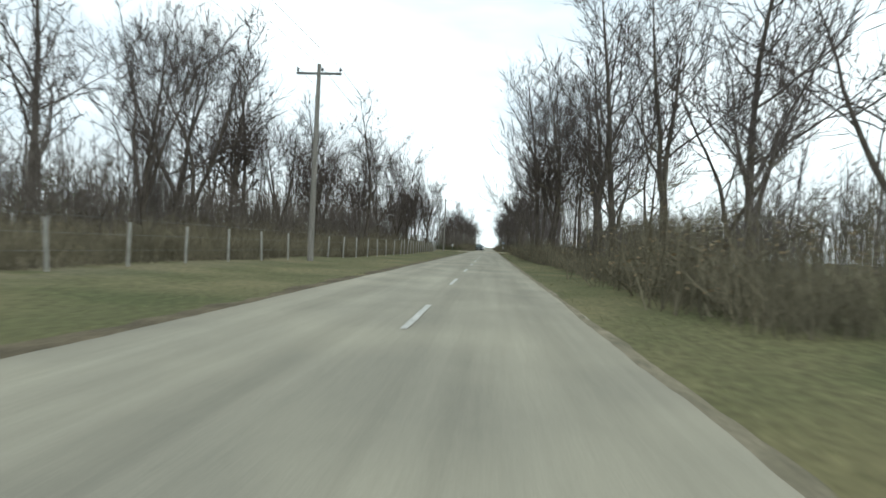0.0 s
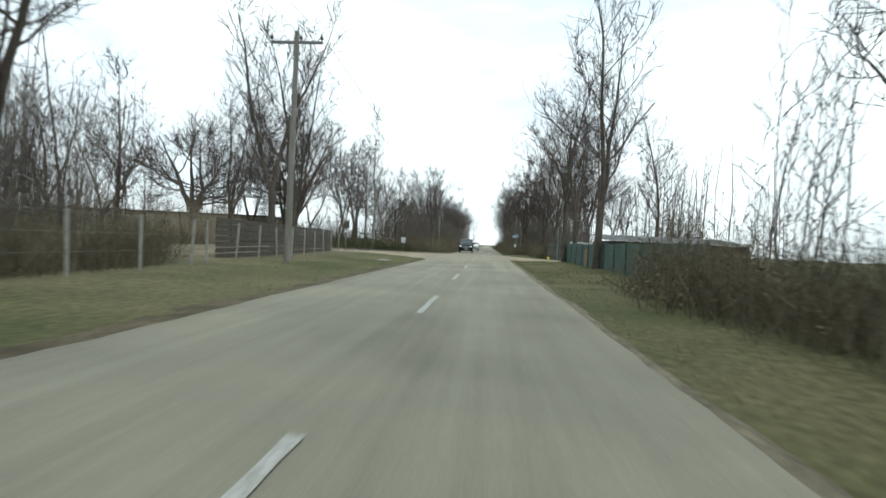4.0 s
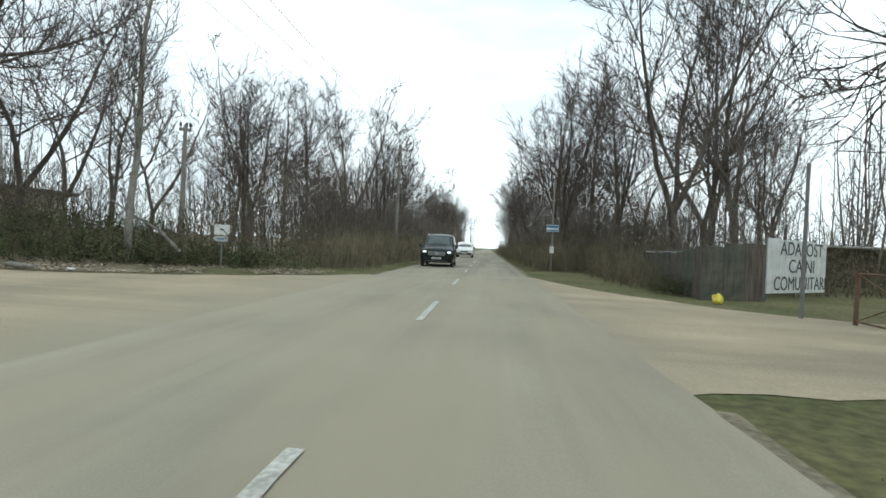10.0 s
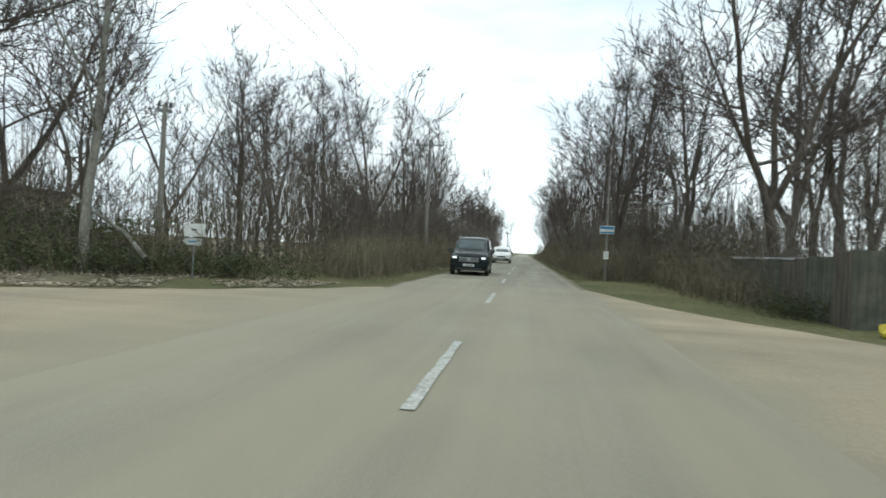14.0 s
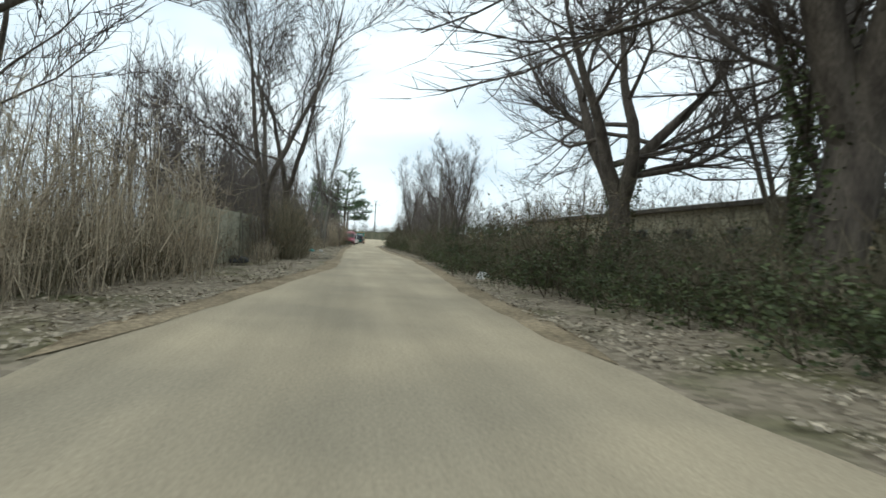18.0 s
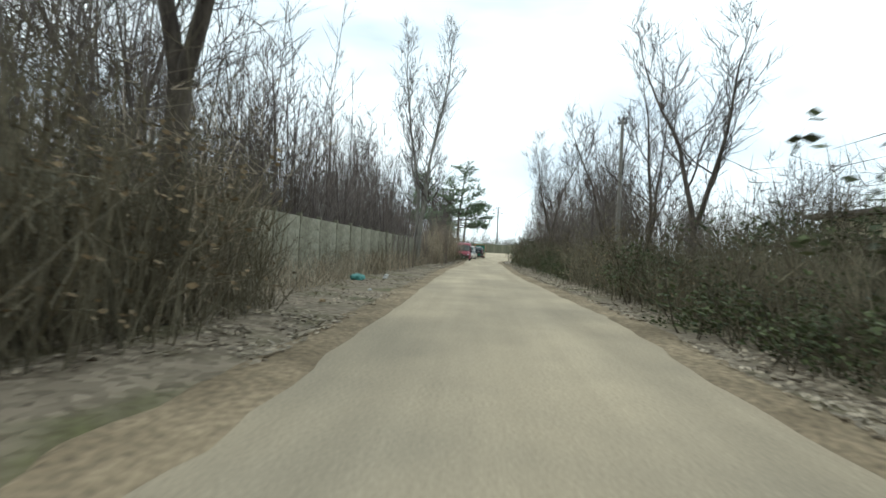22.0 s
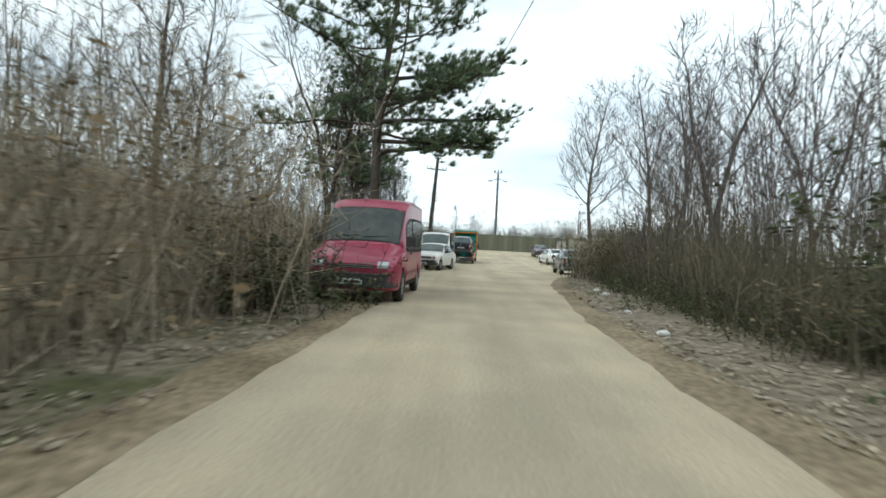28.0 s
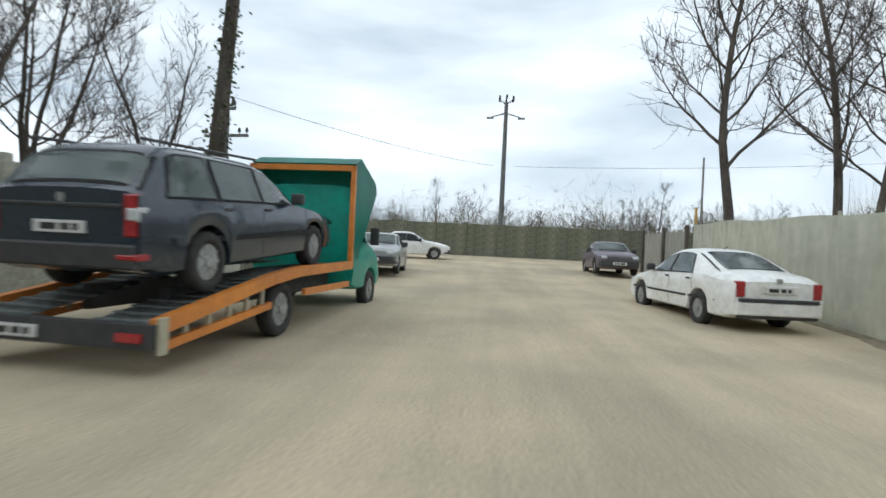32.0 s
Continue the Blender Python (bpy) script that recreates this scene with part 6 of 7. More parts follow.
build_vehicle("van", "small white van with a black bumper in the opposite lane", "van", sh, WHITE, pose(-2.75, 199, 0.012, 0, 0, -90), [(1.35, 2.0, 0.34, 0.0), (2.15, 3.1, 0, 0)], (1.02, 1.62, 0.94), lamps_f=(0.14, 0.5, 0.84, 0.72, 0.9),
              grille=(0.06, 0.44, 0.62, 0.80), mirrors=(1.25, 1.16, 1.2), group="traffic", plate_f=0.44)

# ---- walls, fences, poles ----
SHEET = material("weathered_fence_sheet", (0.345, 0.338, 0.262), (0.440, 0.430, 0.340), 1.2, 0.6, bump=0.1, fine=0.12, fine_scale=3)
GREEN_SHEET = material("dark_green_sheet", (0.050, 0.088, 0.072), (0.082, 0.124, 0.103), 0.7, 0.75, bump=0.15, fine=0.25, fine_scale=5)
CREAM = material("stained_cream_render", (0.34, 0.30, 0.20), (0.44, 0.40, 0.29), 0.8, 0.93, bump=0.3, fine=0.2, fine_scale=4)
ROOFING = material("grey_corrugated_roof", (0.20, 0.20, 0.19), (0.36, 0.36, 0.35), 0.9, 0.85, bump=0.3, fine=0.25, fine_scale=5)
SIGN_WHITE = material("weathered_white_board", (0.46, 0.47, 0.45), (0.60, 0.61, 0.59), 3, 0.7, bump=0.1, fine=0.12)
LETTER = material("black_letter_paint", (0.022, 0.022, 0.022), (0.05, 0.05, 0.05), 7, 0.7, bump=0.0)
BLUE = material("blue_sign_paint", (0.03, 0.16, 0.30), (0.05, 0.20, 0.36), 7, 0.5, bump=0.0)
METAL = material("dull_grey_metal", (0.14, 0.145, 0.14), (0.22, 0.22, 0.21), 5, 0.6, metal=0.4, bump=0.1)

slab_mesh, post_mesh = {}, {}


def slab_wall(name, label, x0, y0, x1, y1, high, tiers=5, bay=2.1, mat=CONCRETE):
    """A wall of concrete slabs slid between posts: every slab and post is a piece of its own."""
    ob = thing(name, label, "wall", kind="structure")
    n = max(1, round(math.hypot(x1 - x0, y1 - y0) / bay))
    turn = math.degrees(math.atan2(y1 - y0, x1 - x0))
    real = math.hypot(x1 - x0, y1 - y0) / n
    key = (round(real, 2), round(high / tiers, 2), mat.name)
    if key not in slab_mesh:
        bm = box_bm(0.02, real - 0.02, -0.03, 0.03, -0.006, high / tiers + 0.006, bevel=0.014)
        me = bpy.data.meshes.new("slab")
        bm.to_mesh(me)
        bm.free()
        me.materials.append(mat)
        bm = box_bm(-0.07, 0.07, -0.08, 0.08, -0.3, high + 0.08, bevel=0.015)
        pm = bpy.data.meshes.new("post")
        bm.to_mesh(pm)
        bm.free()
        pm.materials.append(mat)
        slab_mesh[key], post_mesh[key] = me, pm
    r = random.Random(int(abs(x0 * 7 + y0)))
    for i in range(n + 1):
        f = i / n
        x, y = x0 + (x1 - x0) * f, y0 + (y1 - y0) * f
        part("post", post_mesh[key], mat, ob, at=pose(x, y, gz(x, y), r.uniform(-1.2, 1.2), r.uniform(-0.8, 0.8), turn))
        if i < n:
            for k in range(tiers):
                part("slab", slab_mesh[key], mat, ob, at=pose(x, y, gz(x, y) + high / tiers * k - 0.03, r.uniform(-0.7, 0.7), 0, turn + r.uniform(-0.3, 0.3)))
    return ob


MOSSY = material("stained_mossy_concrete", (0.105, 0.108, 0.074), (0.220, 0.214, 0.160), 0.45, 0.95, bump=0.5, bump_scale=25, fine=0.25, fine_scale=8, spec=0.2)
WALL_STONE = material("dirty_grey_concrete", (0.185, 0.180, 0.132), (0.335, 0.325, 0.255), 0.7, 0.95, bump=0.5, bump_scale=25, fine=0.25, fine_scale=9, spec=0.2)
slab_wall("wall_south", "weathered grey concrete slab wall behind the brush", -31.0, 141.4, -104.3, 143.4, 2.1, mat=WALL_STONE)
slab_wall("wall_yard", "weathered concrete slab wall along the yard", -131.5, 145.4, -148.0, 145.2, 2.3)
slab_wall("wall_back", "stained concrete slab wall closing the yard", -148.0, 145.2, -168.4, 141.0, 2.2, mat=MOSSY)
slab_wall("wall_end", "long stained concrete slab wall at the end of the yard", -168.4, 141.0, -168.4, 168.0, 2.2, mat=MOSSY)


def sheet_fence(name, label, pts, high, mat, pitch=0.2, post_every=2.4, wave=0.02, sag=0.0):
    """Ribbed metal sheets on posts."""
    ob = thing(name, label, "fence", kind="")
    for (x0, y0), (x1, y1) in zip(pts, pts[1:]):
        total = math.hypot(x1 - x0, y1 - y0)
        turn = math.degrees(math.atan2(y1 - y0, x1 - x0))
        n = max(1, round(total / post_every))
        for b in range(n):
            w = total / n
            bm = bmesh.new()
            m = int(w / pitch) * 4
            lo, hi = [], []
            for i in range(m + 1):
                x = w * i / m
                y = wave if (i % 4) in (1, 2) else -wave
                f = (b + i / m) / n
                px, py = x0 + (x1 - x0) * f, y0 + (y1 - y0) * f
                top = high + sag * noise.noise((px * 0.25, py * 0.25, 2))
                lo.append(bm.verts.new((x, y, gz(px, py) + 0.02)))
                hi.append(bm.verts.new((x, y, gz(px, py) + top)))
            for i in range(m):
                bm.faces.new((lo[i], lo[i + 1], hi[i + 1], hi[i]))
            f = b / n
            part("fence_panel", bm, mat, ob, at=pose(x0 + (x1 - x0) * f, y0 + (y1 - y0) * f, 0, 0, 0, turn))
        for b in range(n + 1):
            f = b / n
            px, py = x0 + (x1 - x0) * f, y0 + (y1 - y0) * f
            part("post", box_bm(-0.03, 0.03, -0.03, 0.03, -0.2, high + 0.05), mat, ob, at=pose(px - 0.04 * math.sin(radians(turn)) , py + 0.05, gz(px, py), 0, 0, turn))
    return ob


sheet_fence("metal_fence", "pale grey ribbed metal fence beside the yard", [(-138.0, 158.8), (-146, 160.0), (-154.2, 161.0)], 2.25, SHEET, pitch=0.45, wave=0.009, sag=0.12)
sheet_fence("metal_fence", "pale grey ribbed metal fence before the gate opening", [(-133.2, 158.3), (-121.0, 159.6)], 2.5, SHEET, pitch=0.45, wave=0.009, sag=0.1)
gate = thing("metal_gate", "sheet-metal gate leaf standing open with a diagonal brace", "gate", at=pose(-138.1, 158.9, gz(-138, 158.9) + 0.1, 0, 0, 118))
bm = bmesh.new()
for a in ((0, 2.5, 0, 0.06), (0, 2.5, 1.94, 2.0)):
    box(bm, a[0], a[1], -0.03, 0.03, a[2], a[3])
for x in (0, 2.44):
    box(bm, x, x + 0.06, -0.03, 0.03, 0, 2.0)
part("gate_frame", bm, METAL, gate)
part("gate_sheet", box_bm(0.05, 2.45, 0.03, 0.045, 0.03, 1.97), SHEET, gate)
part("brace", rod_bm((0.1, -0.03, 0.1), (2.4, -0.03, 1.9), 0.03, n=6), METAL, gate)
# tired wooden gate between the fence and the end wall
PALE_PLANK = material("bleached_planks", (0.25, 0.24, 0.20), (0.36, 0.345, 0.29), 3, 0.9, bump=0.5, stretch=(4, 4, 0.4), fine=0.3)
wg = thing("wooden_gate", "grey weathered plank gate between fence and wall", "gate", at=pose(-154.4, 160.9, gz(-155, 160.6), 0, 0, 186))
for i in range(30):
    part("plank", box_bm(0.145 * i, 0.145 * i + 0.13, -0.012, 0.012, 0.05, 2.0 + 0.06 * math.sin(i * 1.7)), PALE_PLANK, wg)
for x in (0.0, 2.1, 4.3):
    part("post", box_bm(x - 0.06, x + 0.06, 0.015, 0.13, -0.2, 2.2), WOOD_DARK, wg)
for x in (0.1, 2.2):
    part("brace", rod_bm((x, -0.05, 0.3), (x + 1.9, -0.05, 1.9), 0.05, n=6), WOOD_DARK, wg, "dark diagonal brace")
    part("rail", box_bm(x, x + 1.95, -0.045, -0.012, 1.72, 1.84), WOOD_DARK, wg)

# green sheet fence and shed by the paved road
sheet_fence("green_fence", "low dark green sheet fence with patched boards", [(6.6, 112.5), (6.6, 141.0), (9.6, 143.4)], 1.6, GREEN_SHEET, pitch=0.3, sag=0.1, wave=0.012)
door = thing("fence_door", "brown wooden door set in a green fence", "door", at=pose(6.54, 131.6, 0.05, 0, 0, 90))
for i in range(5):
    part("plank", box_bm(0.2 * i, 0.2 * i + 0.19, -0.02, 0.02, 0.0, 1.15 + 0.06 * math.sin(i * 0.8 + 0.5)), material("brown_planks_%d" % i, (0.20, 0.13, 0.07), (0.27, 0.18, 0.10), 4, 0.9, stretch=(4, 4, 0.4)), door)
shed = thing("shed", "low dark shed with a grey corrugated roof", "shed")
part("wall", box_bm(9.9, 21.0, 140.5, 147.5, -0.2, 2.05), WOOD_DARK, shed, "dark plank walls")
bm = bmesh.new()
n = 96
lower, upper = [], []
for k in range(n + 1):
    x, z = 9.5 + 12.0 * k / n, 0.025 * math.sin(k * math.pi / 2)
    lower.append(bm.verts.new((x, 139.9, 2.07 + z)))
    upper.append(bm.verts.new((x, 148.0, 2.76 + z)))
for k in range(n):
    bm.faces.new((lower[k], lower[k + 1], upper[k + 1], upper[k]))
bmesh.ops.solidify(bm, geom=bm.faces[:], thickness=0.012)
bmesh.ops.recalc_face_normals(bm, faces=bm.faces)
part("roof", bm, ROOFING, shed, "grey corrugated roof")
shed2 = thing("shed", "open-fronted shed with a pale metal roof behind a gate", "shed")
part("wall", box_bm(17.0, 26.0, 166.0, 171.0, -0.2, 2.1), WOOD_DARK, shed2)
part("roof", box_bm(16.4, 26.6, 164.6, 171.4, 2.1, 2.2, bevel=0.02), SIGN_WHITE, shed2, "pale metal roof")

farm = thing("long_shed", "low white-walled shed beyond the roadside trees", "shed")
part("wall", box_bm(27.0, 33.0, 88.0, 112.0, -0.2, 1.75), SIGN_WHITE, farm, "stained white wall")
part("roof", box_bm(26.5, 33.5, 87.5, 112.5, 1.76, 1.9, bevel=0.02), ROOFING, farm, "grey sheet roof")
for k in range(7):
    part("window", box_bm(26.94, 27.0, 89.5 + 3.2 * k, 90.9 + 3.2 * k, 0.7, 1.4, bevel=0.01), WOOD_DARK, farm, "dark window opening")
lean_to = thing("lean_to", "dark lean-to with a sloping roof behind the brush", "shed")
part("wall", box_bm(11.0, 14.0, 93.0, 99.0, -0.2, 1.55), WOOD_DARK, lean_to)
bm = bmesh.new()
v = [bm.verts.new(p) for p in ((10.6, 92.4, 2.25), (14.4, 92.4, 1.6), (14.4, 99.6, 1.6), (10.6, 99.6, 2.25))]
bm.faces.new(v)
bmesh.ops.solidify(bm, geom=bm.faces[:], thickness=0.05)
bmesh.ops.recalc_face_normals(bm, faces=bm.faces)
part("roof", bm, ROOFING, lean_to, "sloping sheet roof")

# painted notice board
board = thing("notice_board", "white painted board with black lettering on posts", "sign", at=pose(8.9, 154.6, 0.0, 0, 0, 38.6))
for i in range(11):
    part("slat", box_bm(0.40 * i, 0.40 * i + 0.385, -0.02, 0.02, 0.18, 1.98 + 0.02 * math.sin(i * 2.0)), SIGN_WHITE, board)
for x in (0.15, 2.2, 4.25):
    part("post", box_bm(x - 0.04, x + 0.04, 0.022, 0.10, -0.3, 2.05), METAL, board)


def lettering(text, parent, size, at, mat=LETTER, name="lettering", depth=0.004, wide=1.0):
    cu = bpy.data.curves.new(name, "FONT")
    cu.body, cu.size, cu.align_x, cu.align_y, cu.extrude = text, size, "CENTER", "CENTER", depth
    tmp = bpy.data.objects.new(name, cu)
    scene.collection.objects.link(tmp)
    dg = bpy.context.evaluated_depsgraph_get()
    me = bpy.data.meshes.new_from_object(tmp.evaluated_get(dg))
    bpy.data.objects.remove(tmp)
    me.materials.clear()
    me.materials.append(mat)
    ob = new(name, me)
    ob.parent = parent
    ob.matrix_basis = at @ Matrix.Diagonal((wide, 1, 1, 1))
    return ob


for text, z, wide in (("ADAPOST", 1.66, 1.1), ("CAINI", 1.07, 1.15), ("COMUNITARI", 0.48, 0.98)):
    lettering(text, board, 0.66, pose(2.45, -0.026, z, 90, 0, 0), wide=wide)

# direction sign at the corner
sg = thing("direction_sign", "two small white boards on a post at the corner", "sign", at=pose(-9.5, 154.7, 0, 0, 0, 25) @ Matrix.Diagonal((0.72, 0.72, 0.86, 1)))
part("post", rod_bm((0, 0.03, -0.2), (0, 0.03, 1.85), 0.03, n=8), METAL, sg)
part("sign_panel", box_bm(-0.36, 0.36, -0.012, 0.012, 1.42, 1.84, bevel=0.008), SIGN_WHITE, sg, "white sign panel")
bm = bmesh.new()
v = [bm.verts.new((x, -0.012, z)) for x, z in ((-0.42, 1.26), (-0.25, 1.14), (0.28, 1.14), (0.28, 1.36), (-0.25, 1.36))]
bm.faces.new(v)
bmesh.ops.solidify(bm, geom=bm.faces[:], thickness=0.02)
part("arrow_panel", bm, SIGN_WHITE, sg, "white arrow-shaped panel")
part("sign_bar", box_bm(-0.10, 0.08, -0.017, -0.013, 1.60, 1.66), LETTER, sg)
part("sign_bar", box_bm(-0.2, 0.1, -0.017, -0.013, 1.22, 1.27), BLUE, sg)
# a small dark box on a post, back to the road
mb_post = thing("box_on_post", "small dark box on a slim wooden post at the corner", "post")
part("pole", rod_bm((-12.9, 143.0, -0.2), (-12.9, 143.0, 2.3), 0.04, 0.035, n=8), WOOD_GREY, mb_post)
part("box", box_bm(-13.14, -12.66, 142.9, 143.1, 2.05, 2.75, bevel=0.02), WOOD_DARK, mb_post, "dark wooden box")
part("box_lid", box_bm(-13.2, -12.6, 142.86, 143.14, 2.76, 2.81, bevel=0.01), ROOFING, mb_post)
fallen = thing("fallen_trunk", "pale dead trunk leaning in the thicket", "log")
part("trunk", mesh_of("trunk", *tubes([([Vector((-14.6, 155.9, 2.35)), Vector((-13.4, 155.6, 1.75)), Vector((-12.2, 155.3, 1.25)), Vector((-11.2, 155.0, 0.5))], [0.03, 0.045, 0.06, 0.075], 8)]), PALE_BARK, True), PALE_BARK, fallen)
# bus stop
bs = thing("bus_stop", "bus stop post with a small blue and white flag", "sign", at=pose(3.62, 168.1, 0, 0, 0, 0))
part("post", rod_bm((0, 0, -0.2), (0, 0, 5.3), 0.05, 0.04, n=10), WOOD_GREY, bs)
part("flag", box_bm(-0.35, 0.35, -0.06, -0.03, 2.35, 2.75, bevel=0.01), SIGN_WHITE, bs, "white flag panel")
part("flag_band", box_bm(-0.33, 0.33, -0.068, -0.061, 2.58, 2.72), BLUE, bs)
part("flag_band", box_bm(-0.33, 0.33, -0.068, -0.061, 2.38, 2.46), BLUE, bs)
part("notice", box_bm(-0.12, 0.12, -0.07, -0.04, 1.1, 1.5, bevel=0.005), SIGN_WHITE, bs)

# gate posts and a thin post by the lay-by
gp1 = thing("gate_posts", "green metal gate frame by the lay-by", "gate")
part("post", rod_bm((6.2, 143.0, -0.1), (6.2, 143.0, 2.9), 0.05, n=8), GREEN_SHEET, gp1)
part("post", rod_bm((7.0, 142.7, -0.1), (7.0, 142.7, 1.9), 0.05, n=8), GREEN_SHEET, gp1)
part("rail", rod_bm((6.2, 143.0, 1.85), (7.0, 142.7, 1.88), 0.04, n=8), GREEN_SHEET, gp1)
low = thing("low_gate", "low rusty tube gate with crossed braces standing open", "gate")
for z in (0.08, 1.05):
    part("rail", rod_bm((7.4, 148.1, z), (7.1, 145.2, z), 0.022, n=6), RUST, low)
for x, y, h in ((7.4, 148.1, 1.1), (7.1, 145.2, 2.25)):
    part("post", rod_bm((x, y, -0.1), (x, y, h), 0.045, n=8), RUST, low)
for a, b in ((0.08, 1.05), (1.05, 0.08)):
    part("brace", rod_bm((7.4, 148.1, a), (7.1, 145.2, b), 0.014, n=6), RUST, low)
tp = thing("thin_post", "slim grey steel post by the notice board", "post")
part("pole", rod_bm((6.8, 148.9, -0.2), (6.8, 148.9, 3.4), 0.045, 0.04, n=8), METAL, tp)
part("bracket", rod_bm((6.8, 148.9, 2.5), (6.6, 148.9, 2.75), 0.02, n=6), METAL, tp)
stick = thing("thin_post", "short thin stake at the edge of the lay-by", "post")
part("pole", rod_bm((4.9, 142.7, -0.1), (4.9, 142.7, 0.75), 0.016, 0.013, n=6), WOOD_GREY, stick)

# patched dark sheet fence behind the lay-by
DARK_SHEET = material("dark_patched_sheet", (0.050, 0.055, 0.042), (0.095, 0.092, 0.070), 1.2, 0.85, bump=0.3, fine=0.25, fine_scale=4)
pf = thing("patched_fence", "dark patched fence of old sheets and boards among trees", "fence")
corners = [(7.5, 166.0, 1.30), (6.9, 160.5, 1.30), (6.55, 156.0, 1.38), (6.25, 153.0, 1.55), (8.45, 153.75, 1.82)]
for (xa, ya, ha), (xb, yb, hb) in zip(corners, corners[1:]):
    ln = math.hypot(xb - xa, yb - ya)
    n = max(2, round(ln / 0.85))
    for i in range(n):
        f = i / n
        w, h = ln / n, ha + (hb - ha) * (i + 0.5) / n + 0.05 * math.sin(i * 2.7 + xa)
        bm = box_bm(0.006, w - 0.006, -0.012, 0.012, -0.05, h, bevel=0.004)
        for k in range(3):
            box(bm, w * (0.2 + 0.3 * k) - 0.012, w * (0.2 + 0.3 * k) + 0.012, -0.02, 0.02, 0.0, h - 0.03)
        part("fence_panel", bm, (DARK_SHEET, WOOD_DARK, DARK_SHEET)[(i * 5 + int(xa * 3)) % 3], pf, at=pose(xa + (xb - xa) * f, ya + (yb - ya) * f, 0, 2.0 * math.sin(i * 3.1), 0, math.degrees(math.atan2(yb - ya, xb - xa))))
hut = thing("low_shed", "low hut with a rough grey roof behind a patched fence", "shed")
part("wall", box_bm(7.6, 10.4, 157.5, 161.5, -0.1, 1.36), WOOD_DARK, hut)
part("roof", box_bm(7.2, 10.8, 157.1, 161.9, 1.37, 1.45, bevel=0.02), ROOFING, hut, "rough grey roof sheet")


# ---- fences of concrete posts along the paved road ----
def post_fence(x0, y0, x1, y1, every, high=1.45):
    ob = thing("wire_fence", "row of pale concrete posts with slack wire", "fence")
    n = int(math.hypot(x1 - x0, y1 - y0) / every)
    bm = box_bm(-0.031, 0.031, -0.031, 0.031, -0.3, high, bevel=0.01)
    me = bpy.data.meshes.new("post")
    bm.to_mesh(me)
    bm.free()
    me.materials.append(POST)
    r = random.Random(9)
    for i in range(n + 1):
        f = i / n
        part("post", me, POST, ob, at=pose(x0 + (x1 - x0) * f, y0 + (y1 - y0) * f, 0.1, r.uniform(-3, 3), r.uniform(-3, 3), 0))
    for z in (0.5, 0.95, 1.4):
        part("wire", rod_bm((x0, y0, z + 0.1), (x1, y1, z + 0.1), 0.004, n=4), METAL, ob)


post_fence(-11.2, 24, -8.3, 69, 2.55, 1.32)
post_fence(-8.3, 71, -9.4, 112, 2.55)
post_fence(-10.0, 114, -12.3, 138.5, 2.6, 1.5)
# old horizontal plank screen behind the second fence
ps = thing("board_fence", "old grey board fence behind concrete posts", "fence")
for b in range(9):
    for k in range(7):
        y0 = 116 + 2.5 * b
        part("plank", box_bm(-0.012, 0.012, 0, 2.47, 0.24 * k, 0.24 * k + 0.21), WOOD_DARK, ps, at=pose(-10.75 - 0.23 * b, y0, 0.12, 0, 0, 5.2))


# ---- overhead line poles ----
DARK_POLE = material("dark_pole_concrete", (0.115, 0.118, 0.112), (0.175, 0.176, 0.166), 2, 0.9, bump=0.3, fine=0.2, fine_scale=12)


